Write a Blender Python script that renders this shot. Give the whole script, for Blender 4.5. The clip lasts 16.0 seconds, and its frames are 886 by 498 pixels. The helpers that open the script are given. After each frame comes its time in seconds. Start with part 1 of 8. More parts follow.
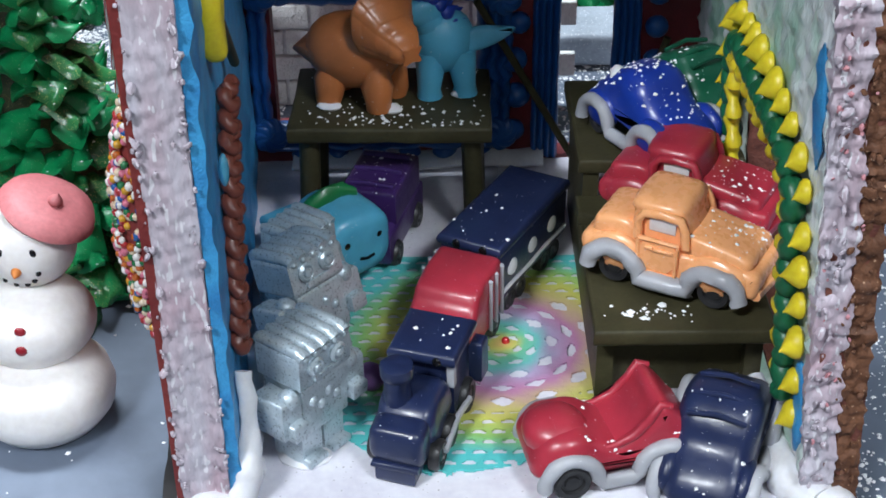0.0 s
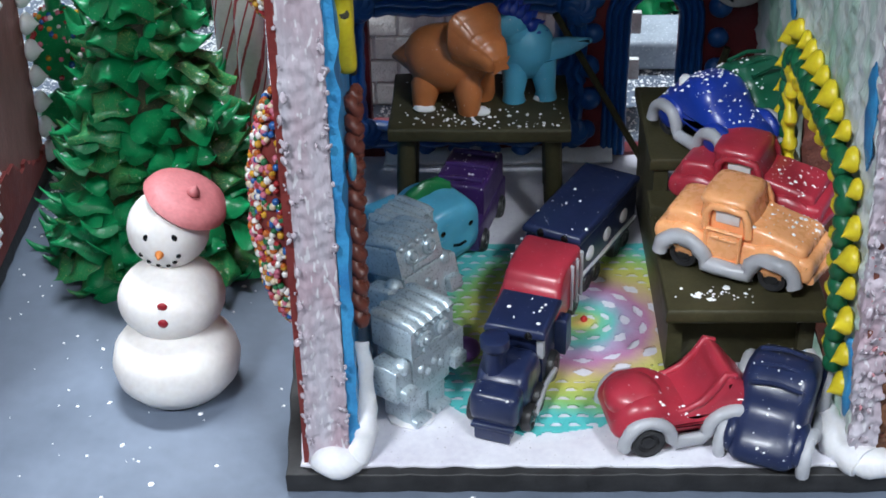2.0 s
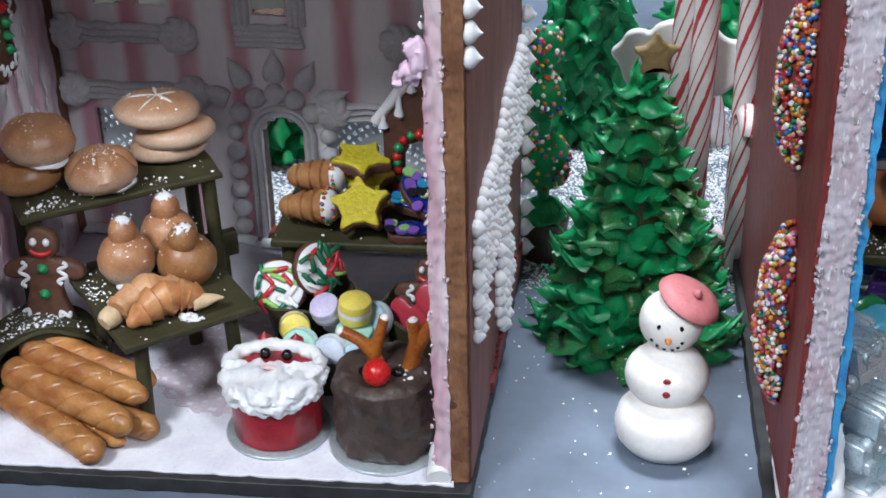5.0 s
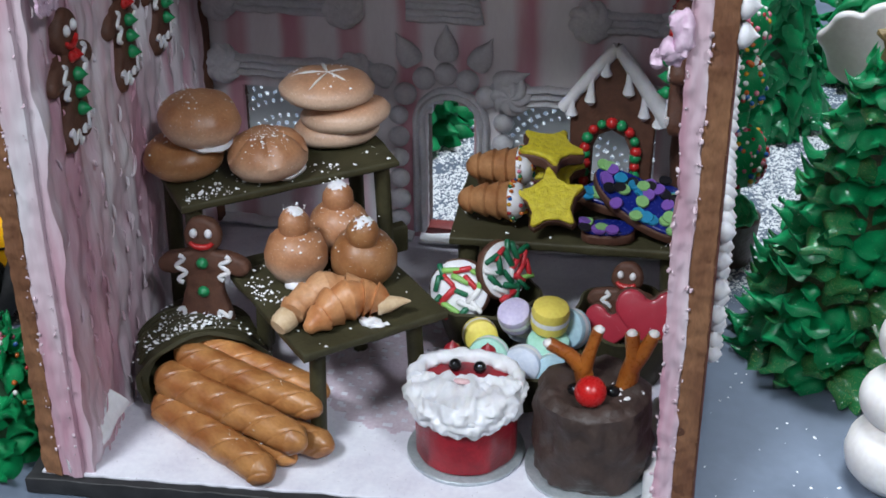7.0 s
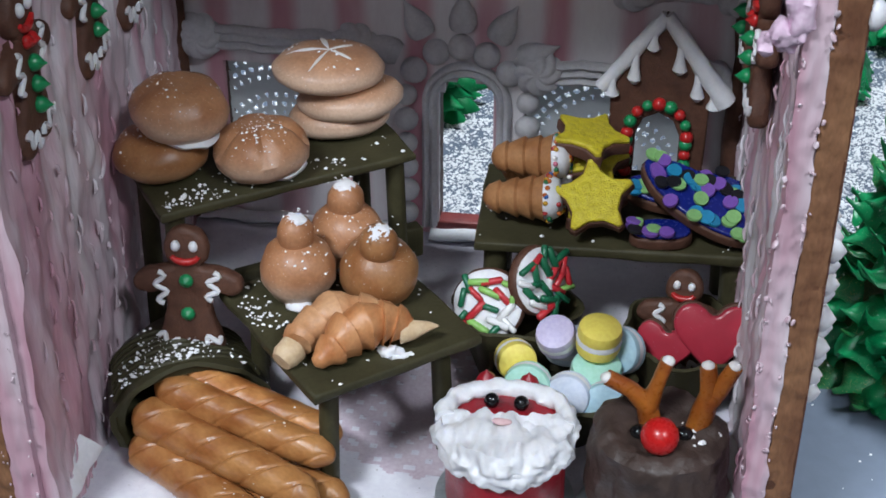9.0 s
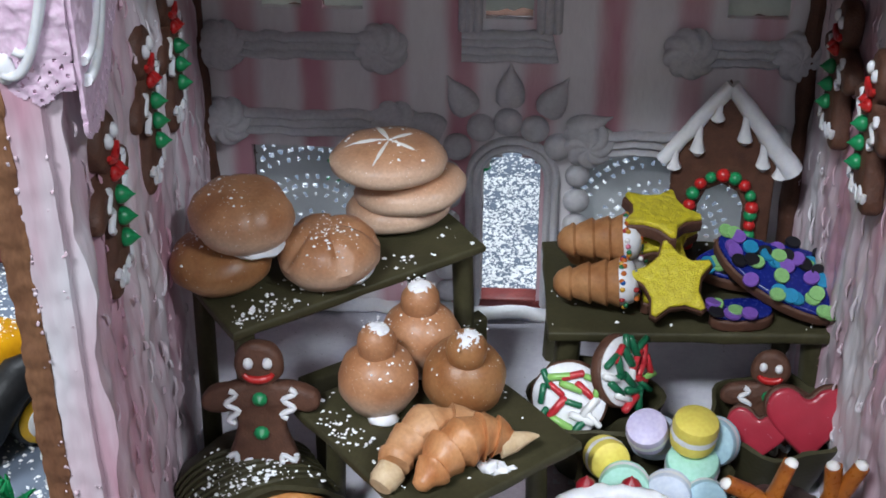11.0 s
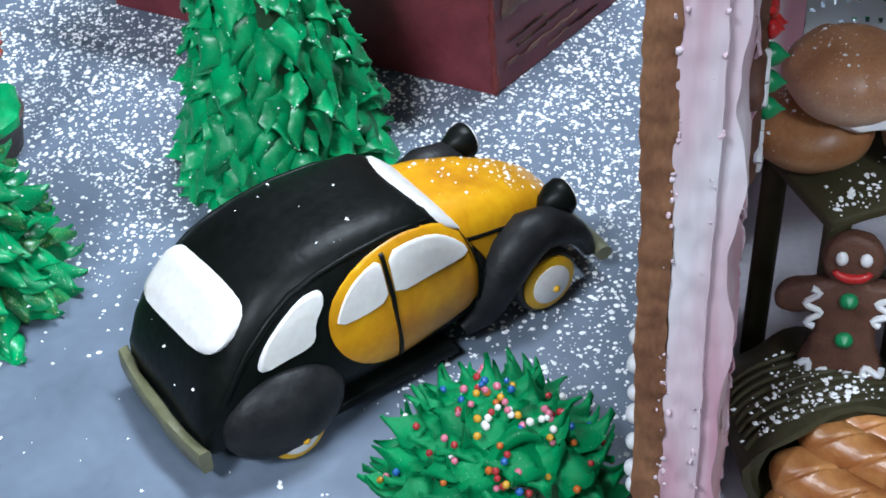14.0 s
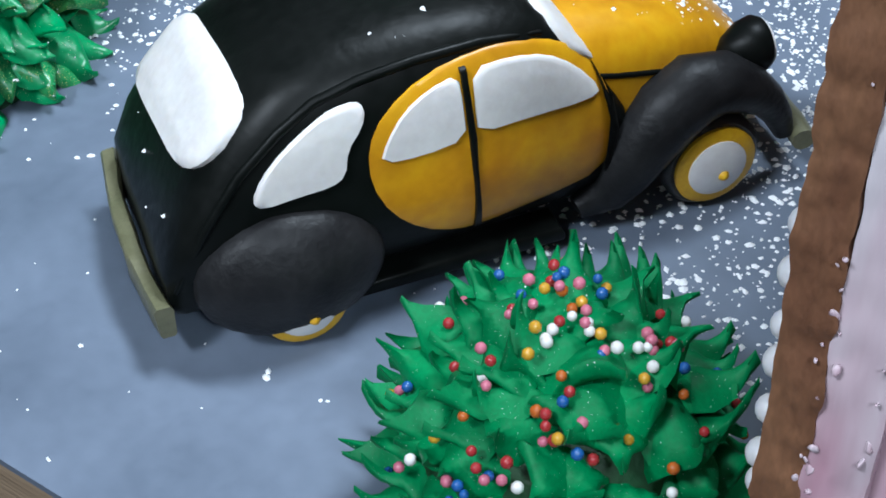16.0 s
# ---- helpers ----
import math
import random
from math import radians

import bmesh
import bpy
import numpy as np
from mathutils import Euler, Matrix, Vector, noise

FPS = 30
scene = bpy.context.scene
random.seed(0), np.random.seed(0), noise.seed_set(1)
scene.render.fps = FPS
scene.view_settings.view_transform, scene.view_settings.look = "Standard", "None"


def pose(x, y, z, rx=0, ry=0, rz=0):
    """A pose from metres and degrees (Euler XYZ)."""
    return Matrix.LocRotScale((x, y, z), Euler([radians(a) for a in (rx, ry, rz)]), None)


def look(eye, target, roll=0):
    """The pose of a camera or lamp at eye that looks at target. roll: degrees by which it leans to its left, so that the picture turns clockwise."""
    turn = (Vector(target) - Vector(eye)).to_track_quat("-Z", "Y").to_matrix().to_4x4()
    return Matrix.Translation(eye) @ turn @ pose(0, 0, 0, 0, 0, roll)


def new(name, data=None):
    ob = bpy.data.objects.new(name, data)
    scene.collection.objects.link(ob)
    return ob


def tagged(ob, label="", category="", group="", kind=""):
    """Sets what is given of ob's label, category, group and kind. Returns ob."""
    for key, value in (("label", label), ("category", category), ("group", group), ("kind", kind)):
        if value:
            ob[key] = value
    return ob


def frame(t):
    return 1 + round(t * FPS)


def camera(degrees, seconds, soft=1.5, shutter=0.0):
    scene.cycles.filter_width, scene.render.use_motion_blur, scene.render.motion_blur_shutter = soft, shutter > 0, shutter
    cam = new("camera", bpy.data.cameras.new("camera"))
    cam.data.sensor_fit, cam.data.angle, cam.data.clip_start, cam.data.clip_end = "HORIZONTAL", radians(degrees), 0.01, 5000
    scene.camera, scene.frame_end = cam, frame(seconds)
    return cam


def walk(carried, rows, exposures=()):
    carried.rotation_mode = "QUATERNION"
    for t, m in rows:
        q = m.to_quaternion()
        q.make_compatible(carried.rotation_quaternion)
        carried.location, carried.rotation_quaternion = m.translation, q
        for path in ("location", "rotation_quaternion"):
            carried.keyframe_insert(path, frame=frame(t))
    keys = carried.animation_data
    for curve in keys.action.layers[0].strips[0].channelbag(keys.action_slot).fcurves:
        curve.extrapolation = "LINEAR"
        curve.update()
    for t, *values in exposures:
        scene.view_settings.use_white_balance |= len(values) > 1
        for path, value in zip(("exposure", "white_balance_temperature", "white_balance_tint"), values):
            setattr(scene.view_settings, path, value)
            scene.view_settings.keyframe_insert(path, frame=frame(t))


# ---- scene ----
from mathutils.bvhtree import BVHTree

cam = camera(33.0, 16.0, soft=1.7)
PATH = [
    (0, (0.07058, -0.27064, 0.26008), (0.06962, -0.01887, 0.09695), -0.82),
    (0.5, (0.06965, -0.27555, 0.26196), (0.06817, -0.02522, 0.09664), -0.81),
    (1, (0.06822, -0.28833, 0.26963), (0.06626, -0.03891, 0.10294), -0.84),
    (1.5, (0.06224, -0.30120, 0.27880), (0.05851, -0.05148, 0.11259), -0.93),
    (2, (0.05297, -0.31535, 0.28830), (0.04604, -0.06469, 0.12362), -1.12),
    (2.5, (0.04732, -0.33043, 0.29743), (0.03806, -0.07865, 0.13457), -0.99),
    (3, (0.03846, -0.34694, 0.30870), (0.02256, -0.09322, 0.14941), -1.09),
    (3.5, (0.02420, -0.36721, 0.32285), (-0.00594, -0.11173, 0.16850), -2.05),
    (4, (0.00881, -0.38931, 0.33517), (-0.03034, -0.13283, 0.18454), -2.18),
    (4.5, (-0.01638, -0.40886, 0.34925), (-0.06047, -0.15255, 0.19971), -1.87),
    (5, (-0.04136, -0.42739, 0.36042), (-0.08657, -0.17158, 0.21036), -1.25),
    (5.2, (-0.05279, -0.42797, 0.35769), (-0.09925, -0.17219, 0.20797), -1.12),
    (7.3, (-0.12384, -0.36431, 0.32644), (-0.17329, -0.11100, 0.17351), -0.32),
    (7.5, (-0.12874, -0.35146, 0.32172), (-0.17769, -0.09882, 0.16751), -0.28),
    (8, (-0.13365, -0.32836, 0.31034), (-0.18283, -0.07830, 0.15206), -0.28),
    (8.2, (-0.13655, -0.32291, 0.30786), (-0.18491, -0.07444, 0.14683), -0.24),
    (10.3, (-0.19747, -0.28217, 0.31288), (-0.21813, -0.03045, 0.15099), -0.03),
    (10.5, (-0.20416, -0.27855, 0.31633), (-0.22364, -0.02731, 0.15353), -0.09),
    (11, (-0.21686, -0.27483, 0.32109), (-0.23217, -0.02323, 0.15841), -0.03),
    (11.5, (-0.22577, -0.27598, 0.32489), (-0.24217, -0.02364, 0.16348), -0.15),
    (12, (-0.24316, -0.27804, 0.32292), (-0.26550, -0.02541, 0.16267), -0.64),
    (12.5, (-0.26253, -0.27960, 0.31806), (-0.29052, -0.02841, 0.15644), -0.72),
    (13, (-0.26542, -0.28424, 0.31226), (-0.30113, -0.03624, 0.14726), -0.50),
    (13.5, (-0.27848, -0.25799, 0.30466), (-0.32904, -0.01909, 0.13040), -1.38),
    (14, (-0.29486, -0.21800, 0.29457), (-0.36862, 0.00019, 0.10235), -4.56),
    (14.5, (-0.30262, -0.18500, 0.28587), (-0.38932, 0.01792, 0.08263), -6.19),
    (15, (-0.30321, -0.15472, 0.26545), (-0.40194, 0.02804, 0.04900), -7.59),
    (15.5, (-0.30295, -0.13717, 0.23502), (-0.40633, 0.03819, 0.01465), -5.65),
    (16, (-0.30101, -0.12890, 0.19900), (-0.41324, 0.06257, -0.00284), -2.14),
]
walk(cam, [(t, look(eye, target, roll)) for t, eye, target, roll in PATH],
     exposures=[(0.0, -0.14, 6500, 11), (2.0, -0.17, 6500, 11), (4.0, -0.05, 6500, 11), (5.0, -0.19, 6500, 11), (8.0, -0.40, 6400, 11), (10.5, -0.31, 6450, 11), (11.0, -0.24, 6450, 11), (12.0, -0.06, 6450, 11), (13.0, -0.15, 6350, 9), (14.0, -0.26, 6100, 9), (14.5, -0.44, 6050, 10), (16.0, -0.44, 6050, 9)])

# ---- light: inferred ceiling lamps, added back and fill lamps, the hall's dim grey surroundings ----
world = bpy.data.worlds.new("hall")
scene.world = world
world.use_nodes = True
world.node_tree.nodes["Background"].inputs[0].default_value = (0.74, 0.85, 1.0, 1)
world.node_tree.nodes["Background"].inputs[1].default_value = 0.015


def ceiling_lamp(eye, target, watts, w, h, color):
    data = bpy.data.lights.new("ceiling_lamp", "AREA")
    data.shape, data.size, data.size_y, data.energy, data.color = "RECTANGLE", w, h, watts, color
    ob = new("ceiling_lamp", data)
    ob.matrix_world = look(eye, target)
    return ob


ceiling_lamp((-0.75, -1.12, 1.62), (-0.25, 0.1, 0), 43, 0.45, 0.18, (0.87, 0.94, 1.0))
ceiling_lamp((0.75, -1.08, 1.52), (-0.05, 0.1, 0), 24, 0.3, 0.2, (0.85, 0.93, 1.0))
# unseen lamp added to brighten the sugared ground behind the houses
ceiling_lamp((-0.12, 0.66, 1.85), (-0.18, 0.24, 0), 66, 0.7, 0.22, (0.84, 0.93, 1.0))
# broad low fill added in front to lift the rooms' back walls
ceiling_lamp((-0.2, -2.2, 1.35), (-0.2, 0.1, 0.08), 9, 2.2, 0.7, (0.87, 0.94, 1.0))


# ---- helpers: all shapes are drawn in centimetres ----
CM = 0.01
R = random.Random(11)


def thing(name, label, category, x=0, y=0, z=0, rz=0, rx=0, ry=0, group="", kind=""):
    ob = new(name)
    ob.empty_display_size = 0.01
    ob.matrix_world = pose(x * CM, y * CM, z * CM, rx, ry, rz)
    return tagged(ob, label, category, group, kind)


def mesh_of(name, bm, mats, smooth=True):
    bmesh.ops.recalc_face_normals(bm, faces=bm.faces)
    for v in bm.verts:
        v.co *= CM
    me = bpy.data.meshes.new(name)
    bm.to_mesh(me)
    bm.free()
    for m in mats if isinstance(mats, (list, tuple)) else [mats]:
        me.materials.append(m)
    if smooth:
        me.shade_smooth()
        me.set_sharp_from_angle(angle=radians(48))
    return me


def part(name, bm, mat, parent=None, label="", smooth=True, kind=""):
    ob = new(name, mesh_of(name, bm, mat, smooth))
    ob.parent = parent
    return tagged(ob, label, kind=kind)


def piece(name, me, parent, m):
    """One more object on a shared mesh; the matrix is in centimetres."""
    ob = new(name, me)
    ob.parent = parent
    m = m.copy()
    m.translation *= CM
    ob.matrix_local = m
    return ob


def put(x, y, z, rx=0, ry=0, rz=0, s=1.0):
    sc = s if isinstance(s, (tuple, list)) else (s, s, s)
    return Matrix.LocRotScale((x, y, z), Euler([radians(a) for a in (rx, ry, rz)]), sc)


def skin(bm, rings, close_ends=True, loop=True, mi=0):
    """Faces between rings of points, with fan caps."""
    vs = [[bm.verts.new(p) for p in ring] for ring in rings]
    n = len(vs[0])
    for a, b in zip(vs, vs[1:]):
        for i in range(n if loop else n - 1):
            j = (i + 1) % n
            f = bm.faces.new((a[i], a[j], b[j], b[i]))
            f.material_index = mi
    if close_ends:
        for ring in (vs[0], vs[-1]):
            c = bm.verts.new(sum((v.co for v in ring), Vector()) / n)
            for i in range(n):
                f = bm.faces.new((ring[i], ring[(i + 1) % n], c))
                f.material_index = mi
    return vs


def lathe(profile, seg=24, m=None, bm=None, wave=None):
    """Turned shape from (radius, height) pairs. wave(angle, height) scales the radius."""
    bm = bm or bmesh.new()
    m = m or Matrix()
    rings = []
    for r, z in profile:
        ring = []
        for i in range(seg):
            a = 2 * math.pi * i / seg
            k = wave(a, z) if wave else 1.0
            ring.append(m @ Vector((r * k * math.cos(a), r * k * math.sin(a), z)))
        rings.append(ring)
    skin(bm, rings)
    return bm


def ball(c, r, seg=20, bm=None, m=None, squash=0.0):
    bm = bm or bmesh.new()
    r = r if isinstance(r, (tuple, list)) else (r, r, r)
    rings = max(5, seg // 2)
    prof = []
    for k in range(1, rings):
        a = math.pi * k / rings
        prof.append((math.sin(a), -math.cos(a)))
    prof = [(0.12, -1.0)] + prof + [(0.12, 1.0)]
    mm = (m or Matrix()) @ put(*c, s=r)
    return lathe(prof, seg, mm, bm)


def tube(pts, radii, seg=10, bm=None, flat=1.0):
    """Round bar along points; radii is a number or a list."""
    bm = bm or bmesh.new()
    pts = [Vector(p) for p in pts]
    radii = radii if isinstance(radii, (list, tuple)) else [radii] * len(pts)
    rings, side = [], None
    for i, p in enumerate(pts):
        d = (pts[min(i + 1, len(pts) - 1)] - pts[max(i - 1, 0)]).normalized()
        if side is None:
            side = d.orthogonal().normalized()
        side = (side - d * side.dot(d)).normalized()
        up = d.cross(side)
        rings.append([p + (side * math.cos(a) + up * math.sin(a) * flat) * radii[i]
                      for a in (2 * math.pi * k / seg for k in range(seg))])
    skin(bm, rings)
    return bm


def offset_poly(poly, d):
    """Outline moved inwards by d; counter-clockwise."""
    n, out = len(poly), []
    for i in range(n):
        p, a, b = Vector(poly[i]), Vector(poly[i - 1]), Vector(poly[(i + 1) % n])
        e1, e2 = (p - a).normalized(), (b - p).normalized()
        nn = Vector((-(e1.y + e2.y), e1.x + e2.x))
        l = nn.length or 1
        nn /= l
        out.append(p + nn * d / max(0.45, nn.dot(Vector((-e1.y, e1.x)))))
    return out


def ccw(poly):
    a = sum(poly[i - 1][0] * poly[i][1] - poly[i][0] * poly[i - 1][1] for i in range(len(poly)))
    return list(poly) if a > 0 else list(poly)[::-1]


def smooth_poly(poly, times=2):
    for _ in range(times):
        out = []
        for i in range(len(poly)):
            a, b = Vector(poly[i]), Vector(poly[(i + 1) % len(poly)])
            out += [a * 0.75 + b * 0.25, a * 0.25 + b * 0.75]
        poly = out
    return poly


def slab(poly, depth, edge=0.1, m=None, bm=None, back=True, steps=3):
    """Outline in x, y made solid from z = 0 to depth, with rounded rims."""
    bm = bm or bmesh.new()
    m = m or Matrix()
    poly = ccw(poly)
    layers = []
    if back:
        for k in range(steps):
            a = math.pi / 2 * k / steps
            layers.append((edge * (1 - math.sin(a)), edge * (1 - math.cos(a))))
    else:
        layers.append((0, 0))
    layers.append((0, edge))
    for k in range(steps + 1):
        a = math.pi / 2 * k / steps
        layers.append((edge * (1 - math.cos(a)), depth - edge + edge * math.sin(a)))
    rings = []
    for ins, z in layers:
        ring = offset_poly(poly, ins) if ins > 1e-5 else [Vector(p) for p in poly]
        rings.append([m @ Vector((p[0], p[1], z)) for p in ring])
    vs = skin(bm, rings, close_ends=False)
    bm.faces.new(vs[0][::-1])
    bm.faces.new(vs[-1])
    return bm


def block(c, size, edge=0.08, m=None, bm=None):
    w, d, h = size
    mm = (m or Matrix()) @ Matrix.Translation((c[0], c[1], c[2] - h / 2))
    return slab([(-w / 2, -d / 2), (w / 2, -d / 2), (w / 2, d / 2), (-w / 2, d / 2)], h, min(edge, h * 0.45), mm, bm)


def rough_up(bm, amp, size, seed=0.0, streak=1.0):
    """Hand-made unevenness, drawn out upwards by streak."""
    bm.normal_update()
    for v in bm.verts:
        q = Vector((v.co.x, v.co.y, v.co.z / streak)) / size + Vector((seed, seed * 1.7, -seed))
        v.co += v.normal * noise.noise(q) * amp
    return bm


def wall_sheet(w, h, thick, m, inside=None, res=0.3, amp=0.0, size=1.0, seed=0.0, streak=1.0, bm=None):
    """A wall of width w along x, height h along z, its face towards -y, with openings where inside(u, v)."""
    bm = bm or bmesh.new()
    nu, nv = max(2, round(w / res)), max(2, round(h / res))
    F, B, cell = {}, {}, set()
    for i in range(nu):
        for j in range(nv):
            if not (inside and inside((i + 0.5) * w / nu, (j + 0.5) * h / nv)):
                cell.add((i, j))

    def vert(store, i, j, y):
        if (i, j) not in store:
            u, v = i * w / nu, j * h / nv
            q = Vector((u / size, v / size / streak, seed))
            dy = noise.noise(q) * amp + noise.noise(q * 3.1) * amp * 0.4 if y == 0 else 0
            jag = 0.12 * res
            store[i, j] = bm.verts.new(m @ Vector((u + noise.noise(q * 5) * jag, y + dy, v + noise.noise(q * 5.3) * jag)))
        return store[i, j]

    for i, j in cell:
        f = [vert(F, *p, 0) for p in ((i, j), (i + 1, j), (i + 1, j + 1), (i, j + 1))]
        b = [vert(B, *p, thick) for p in ((i, j), (i + 1, j), (i + 1, j + 1), (i, j + 1))]
        bm.faces.new(f)
        bm.faces.new(b[::-1])
        for (di, dj), (p, q) in (((0, -1), (0, 1)), ((1, 0), (1, 2)), ((0, 1), (2, 3)), ((-1, 0), (3, 0))):
            if (i + di, j + dj) not in cell:
                bm.faces.new((f[q], f[p], b[p], b[q]))
    return bm


def kiss(r, h, m=None, bm=None, seg=10, tip=(0.0, 0.0)):
    """A piped drop with a pulled tip, its base at z = 0."""
    bm = bm or bmesh.new()
    m = m or Matrix()
    rings = []
    for f, k in ((0.0, 0.8), (0.12, 1.0), (0.3, 1.0), (0.5, 0.82), (0.68, 0.5), (0.85, 0.2), (1.0, 0.05)):
        s = max(0, f - 0.45)
        rings.append([m @ Vector((r * k * math.cos(a) + tip[0] * s, r * k * math.sin(a) + tip[1] * s, h * f))
                      for a in (2 * math.pi * i / seg for i in range(seg))])
    skin(bm, rings)
    return bm


def flakes(spots, size, seed=3, up=None):
    """Sugar flakes lying at the given points, joined."""
    rnd = random.Random(seed)
    vs, fs = [], []
    for x, y, z in spots:
        n, r, a0 = rnd.choice((4, 5, 6)), size * rnd.choice((0.4, 0.5, 0.65, 0.8, 1.0, 1.3, 1.8)), rnd.random() * 6
        st, e = rnd.uniform(0.5, 1.0), rnd.uniform(-1.5, 1.5)
        b = len(vs)
        for i in range(n):
            a = a0 + 2 * math.pi * i / n
            k = r * rnd.uniform(0.7, 1.15)
            u, v = k * math.cos(a), k * math.sin(a) * st
            vs.append(((x + u * math.cos(e) - v * math.sin(e)) * CM, (y + u * math.sin(e) + v * math.cos(e)) * CM, (z - 0.01) * CM))
        vs.append((x * CM, y * CM, (z + r * 0.55) * CM))
        fs += [(b + i, b + (i + 1) % n, b + n) for i in range(n)]
    me = bpy.data.meshes.new("sugar")
    me.from_pydata(vs, [], fs)
    me.materials.append(SUGAR)
    return me


def fleck_top(parent, bm, n, seed, x0=-9.0, x1=9.0, size=0.055):
    """Sugar flecks fallen on a shape, as a part of its thing."""
    tree = BVHTree.FromBMesh(bm)
    rnd = random.Random(seed)
    xs, ys = [v.co.x for v in bm.verts], [v.co.y for v in bm.verts]
    sp = []
    for _ in range(n):
        h = tree.ray_cast(Vector((rnd.uniform(max(x0, min(xs)), min(x1, max(xs))), rnd.uniform(min(ys), max(ys)), 30)), Vector((0, 0, -1)))
        if h[0] and h[1].z > 0.25:
            sp.append(tuple(h[0]))
    ob = new("sugar_dusting", flakes(sp, size, seed))
    ob.parent = parent
    tagged(ob, "white sugar flecks", kind="stuff")
    return bm


# ---- materials ----
def mat(name, c1, c2=None, size=1.0, rough=0.5, bump=0.15, grain=0.12, metal=0.0, sss=0.0, coat=0.0, stretch=(1, 1, 1),
        spots=None, spot_size=0.05, spot_amount=0.0, contrast=1.0, grain_mix=0.25, per_object=0.0, low=None, spec=0.5):
    """Two-scale procedural surface: broad patches of c1 and c2, fine grain, bump. Sizes in centimetres."""
    m = bpy.data.materials.new(name)
    m.use_nodes = True
    nt = m.node_tree
    N, L = nt.nodes, nt.links
    bs = N["Principled BSDF"]
    c2 = c2 or tuple(min(1, c * 0.8) for c in c1)
    co = N.new("ShaderNodeTexCoord")
    mp = N.new("ShaderNodeMapping")
    mp.inputs["Scale"].default_value = tuple(100.0 * s for s in stretch)
    L.new(co.outputs["Object"], mp.inputs[0])

    def tex(s, detail=3.0, src=mp):
        t = N.new("ShaderNodeTexNoise")
        t.inputs["Scale"].default_value, t.inputs["Detail"].default_value = 1.0 / s, detail
        L.new(src.outputs[0], t.inputs["Vector"])
        return t

    big, fine = tex(size), tex(grain, 2.0)
    ramp = N.new("ShaderNodeMapRange")
    ramp.inputs[1].default_value, ramp.inputs[2].default_value = 0.5 - 0.2 / contrast, 0.5 + 0.2 / contrast
    L.new(big.outputs[0], ramp.inputs[0])
    mx = N.new("ShaderNodeMix")
    mx.data_type = "RGBA"
    mx.inputs[6].default_value, mx.inputs[7].default_value = (*c1, 1), (*c2, 1)
    L.new(ramp.outputs[0], mx.inputs[0])
    toned = mx.outputs[2]
    if low:
        # paler towards the unbaked foot of the loaf
        sp_, lr, lm = N.new("ShaderNodeSeparateXYZ"), N.new("ShaderNodeMapRange"), N.new("ShaderNodeMix")
        L.new(co.outputs["Object"], sp_.inputs[0])
        lr.inputs[1].default_value, lr.inputs[2].default_value = low[1] * CM, low[2] * CM
        lr.interpolation_type = "SMOOTHSTEP"
        L.new(sp_.outputs[2], lr.inputs[0])
        lm.data_type = "RGBA"
        lm.inputs[6].default_value = (*low[0], 1)
        L.new(lr.outputs[0], lm.inputs[0])
        L.new(toned, lm.inputs[7])
        toned = lm.outputs[2]
    g = N.new("ShaderNodeMix")
    g.data_type, g.blend_type = "RGBA", "OVERLAY"
    g.inputs[0].default_value = grain_mix
    L.new(toned, g.inputs[6])
    L.new(fine.outputs[0], g.inputs[7])
    out = g.outputs[2]
    if per_object:
        oi, hs, mr = N.new("ShaderNodeObjectInfo"), N.new("ShaderNodeHueSaturation"), N.new("ShaderNodeMapRange")
        mr.inputs[3].default_value, mr.inputs[4].default_value = 1 - per_object, 1 + per_object
        L.new(oi.outputs["Random"], mr.inputs[0])
        L.new(mr.outputs[0], hs.inputs["Value"])
        L.new(out, hs.inputs["Color"])
        out = hs.outputs[0]
    if spots:
        sp = tex(spot_size, 1.0)
        th = N.new("ShaderNodeMapRange")
        th.inputs[1].default_value, th.inputs[2].default_value = 0.77 - spot_amount, 0.79 - spot_amount
        L.new(sp.outputs[0], th.inputs[0])
        s2 = N.new("ShaderNodeMix")
        s2.data_type = "RGBA"
        s2.inputs[7].default_value = (*spots, 1)
        L.new(th.outputs[0], s2.inputs[0])
        L.new(out, s2.inputs[6])
        out = s2.outputs[2]
    L.new(out, bs.inputs["Base Color"])
    rr = N.new("ShaderNodeMapRange")
    rr.inputs[3].default_value, rr.inputs[4].default_value = max(0.03, rough - 0.1), min(1, rough + 0.1)
    L.new(fine.outputs[0], rr.inputs[0])
    L.new(rr.outputs[0], bs.inputs["Roughness"])
    bs.inputs["Metallic"].default_value = metal
    bs.inputs["Specular IOR Level"].default_value = spec
    bs.inputs["Coat Weight"].default_value = coat
    bs.inputs["Coat Roughness"].default_value = 0.15
    if sss:
        bs.inputs["Subsurface Weight"].default_value = sss
        bs.inputs["Subsurface Radius"].default_value = (0.004, 0.003, 0.002)
        bs.inputs["Subsurface Scale"].default_value = 0.3
    if bump:
        add = N.new("ShaderNodeMath")
        add.operation = "MULTIPLY_ADD"
        add.inputs[1].default_value = 0.35
        L.new(fine.outputs[0], add.inputs[0])
        L.new(big.outputs[0], add.inputs[2])
        bp = N.new("ShaderNodeBump")
        bp.inputs["Strength"].default_value, bp.inputs["Distance"].default_value = min(1, bump), 0.0012
        L.new(add.outputs[0], bp.inputs["Height"])
        L.new(bp.outputs[0], bs.inputs["Normal"])
    return m


def plain(name, c, rough=0.4, **k):
    return mat(name, c, tuple(x * 0.86 for x in c), 0.8, rough, k.pop("bump", 0.08), **k)


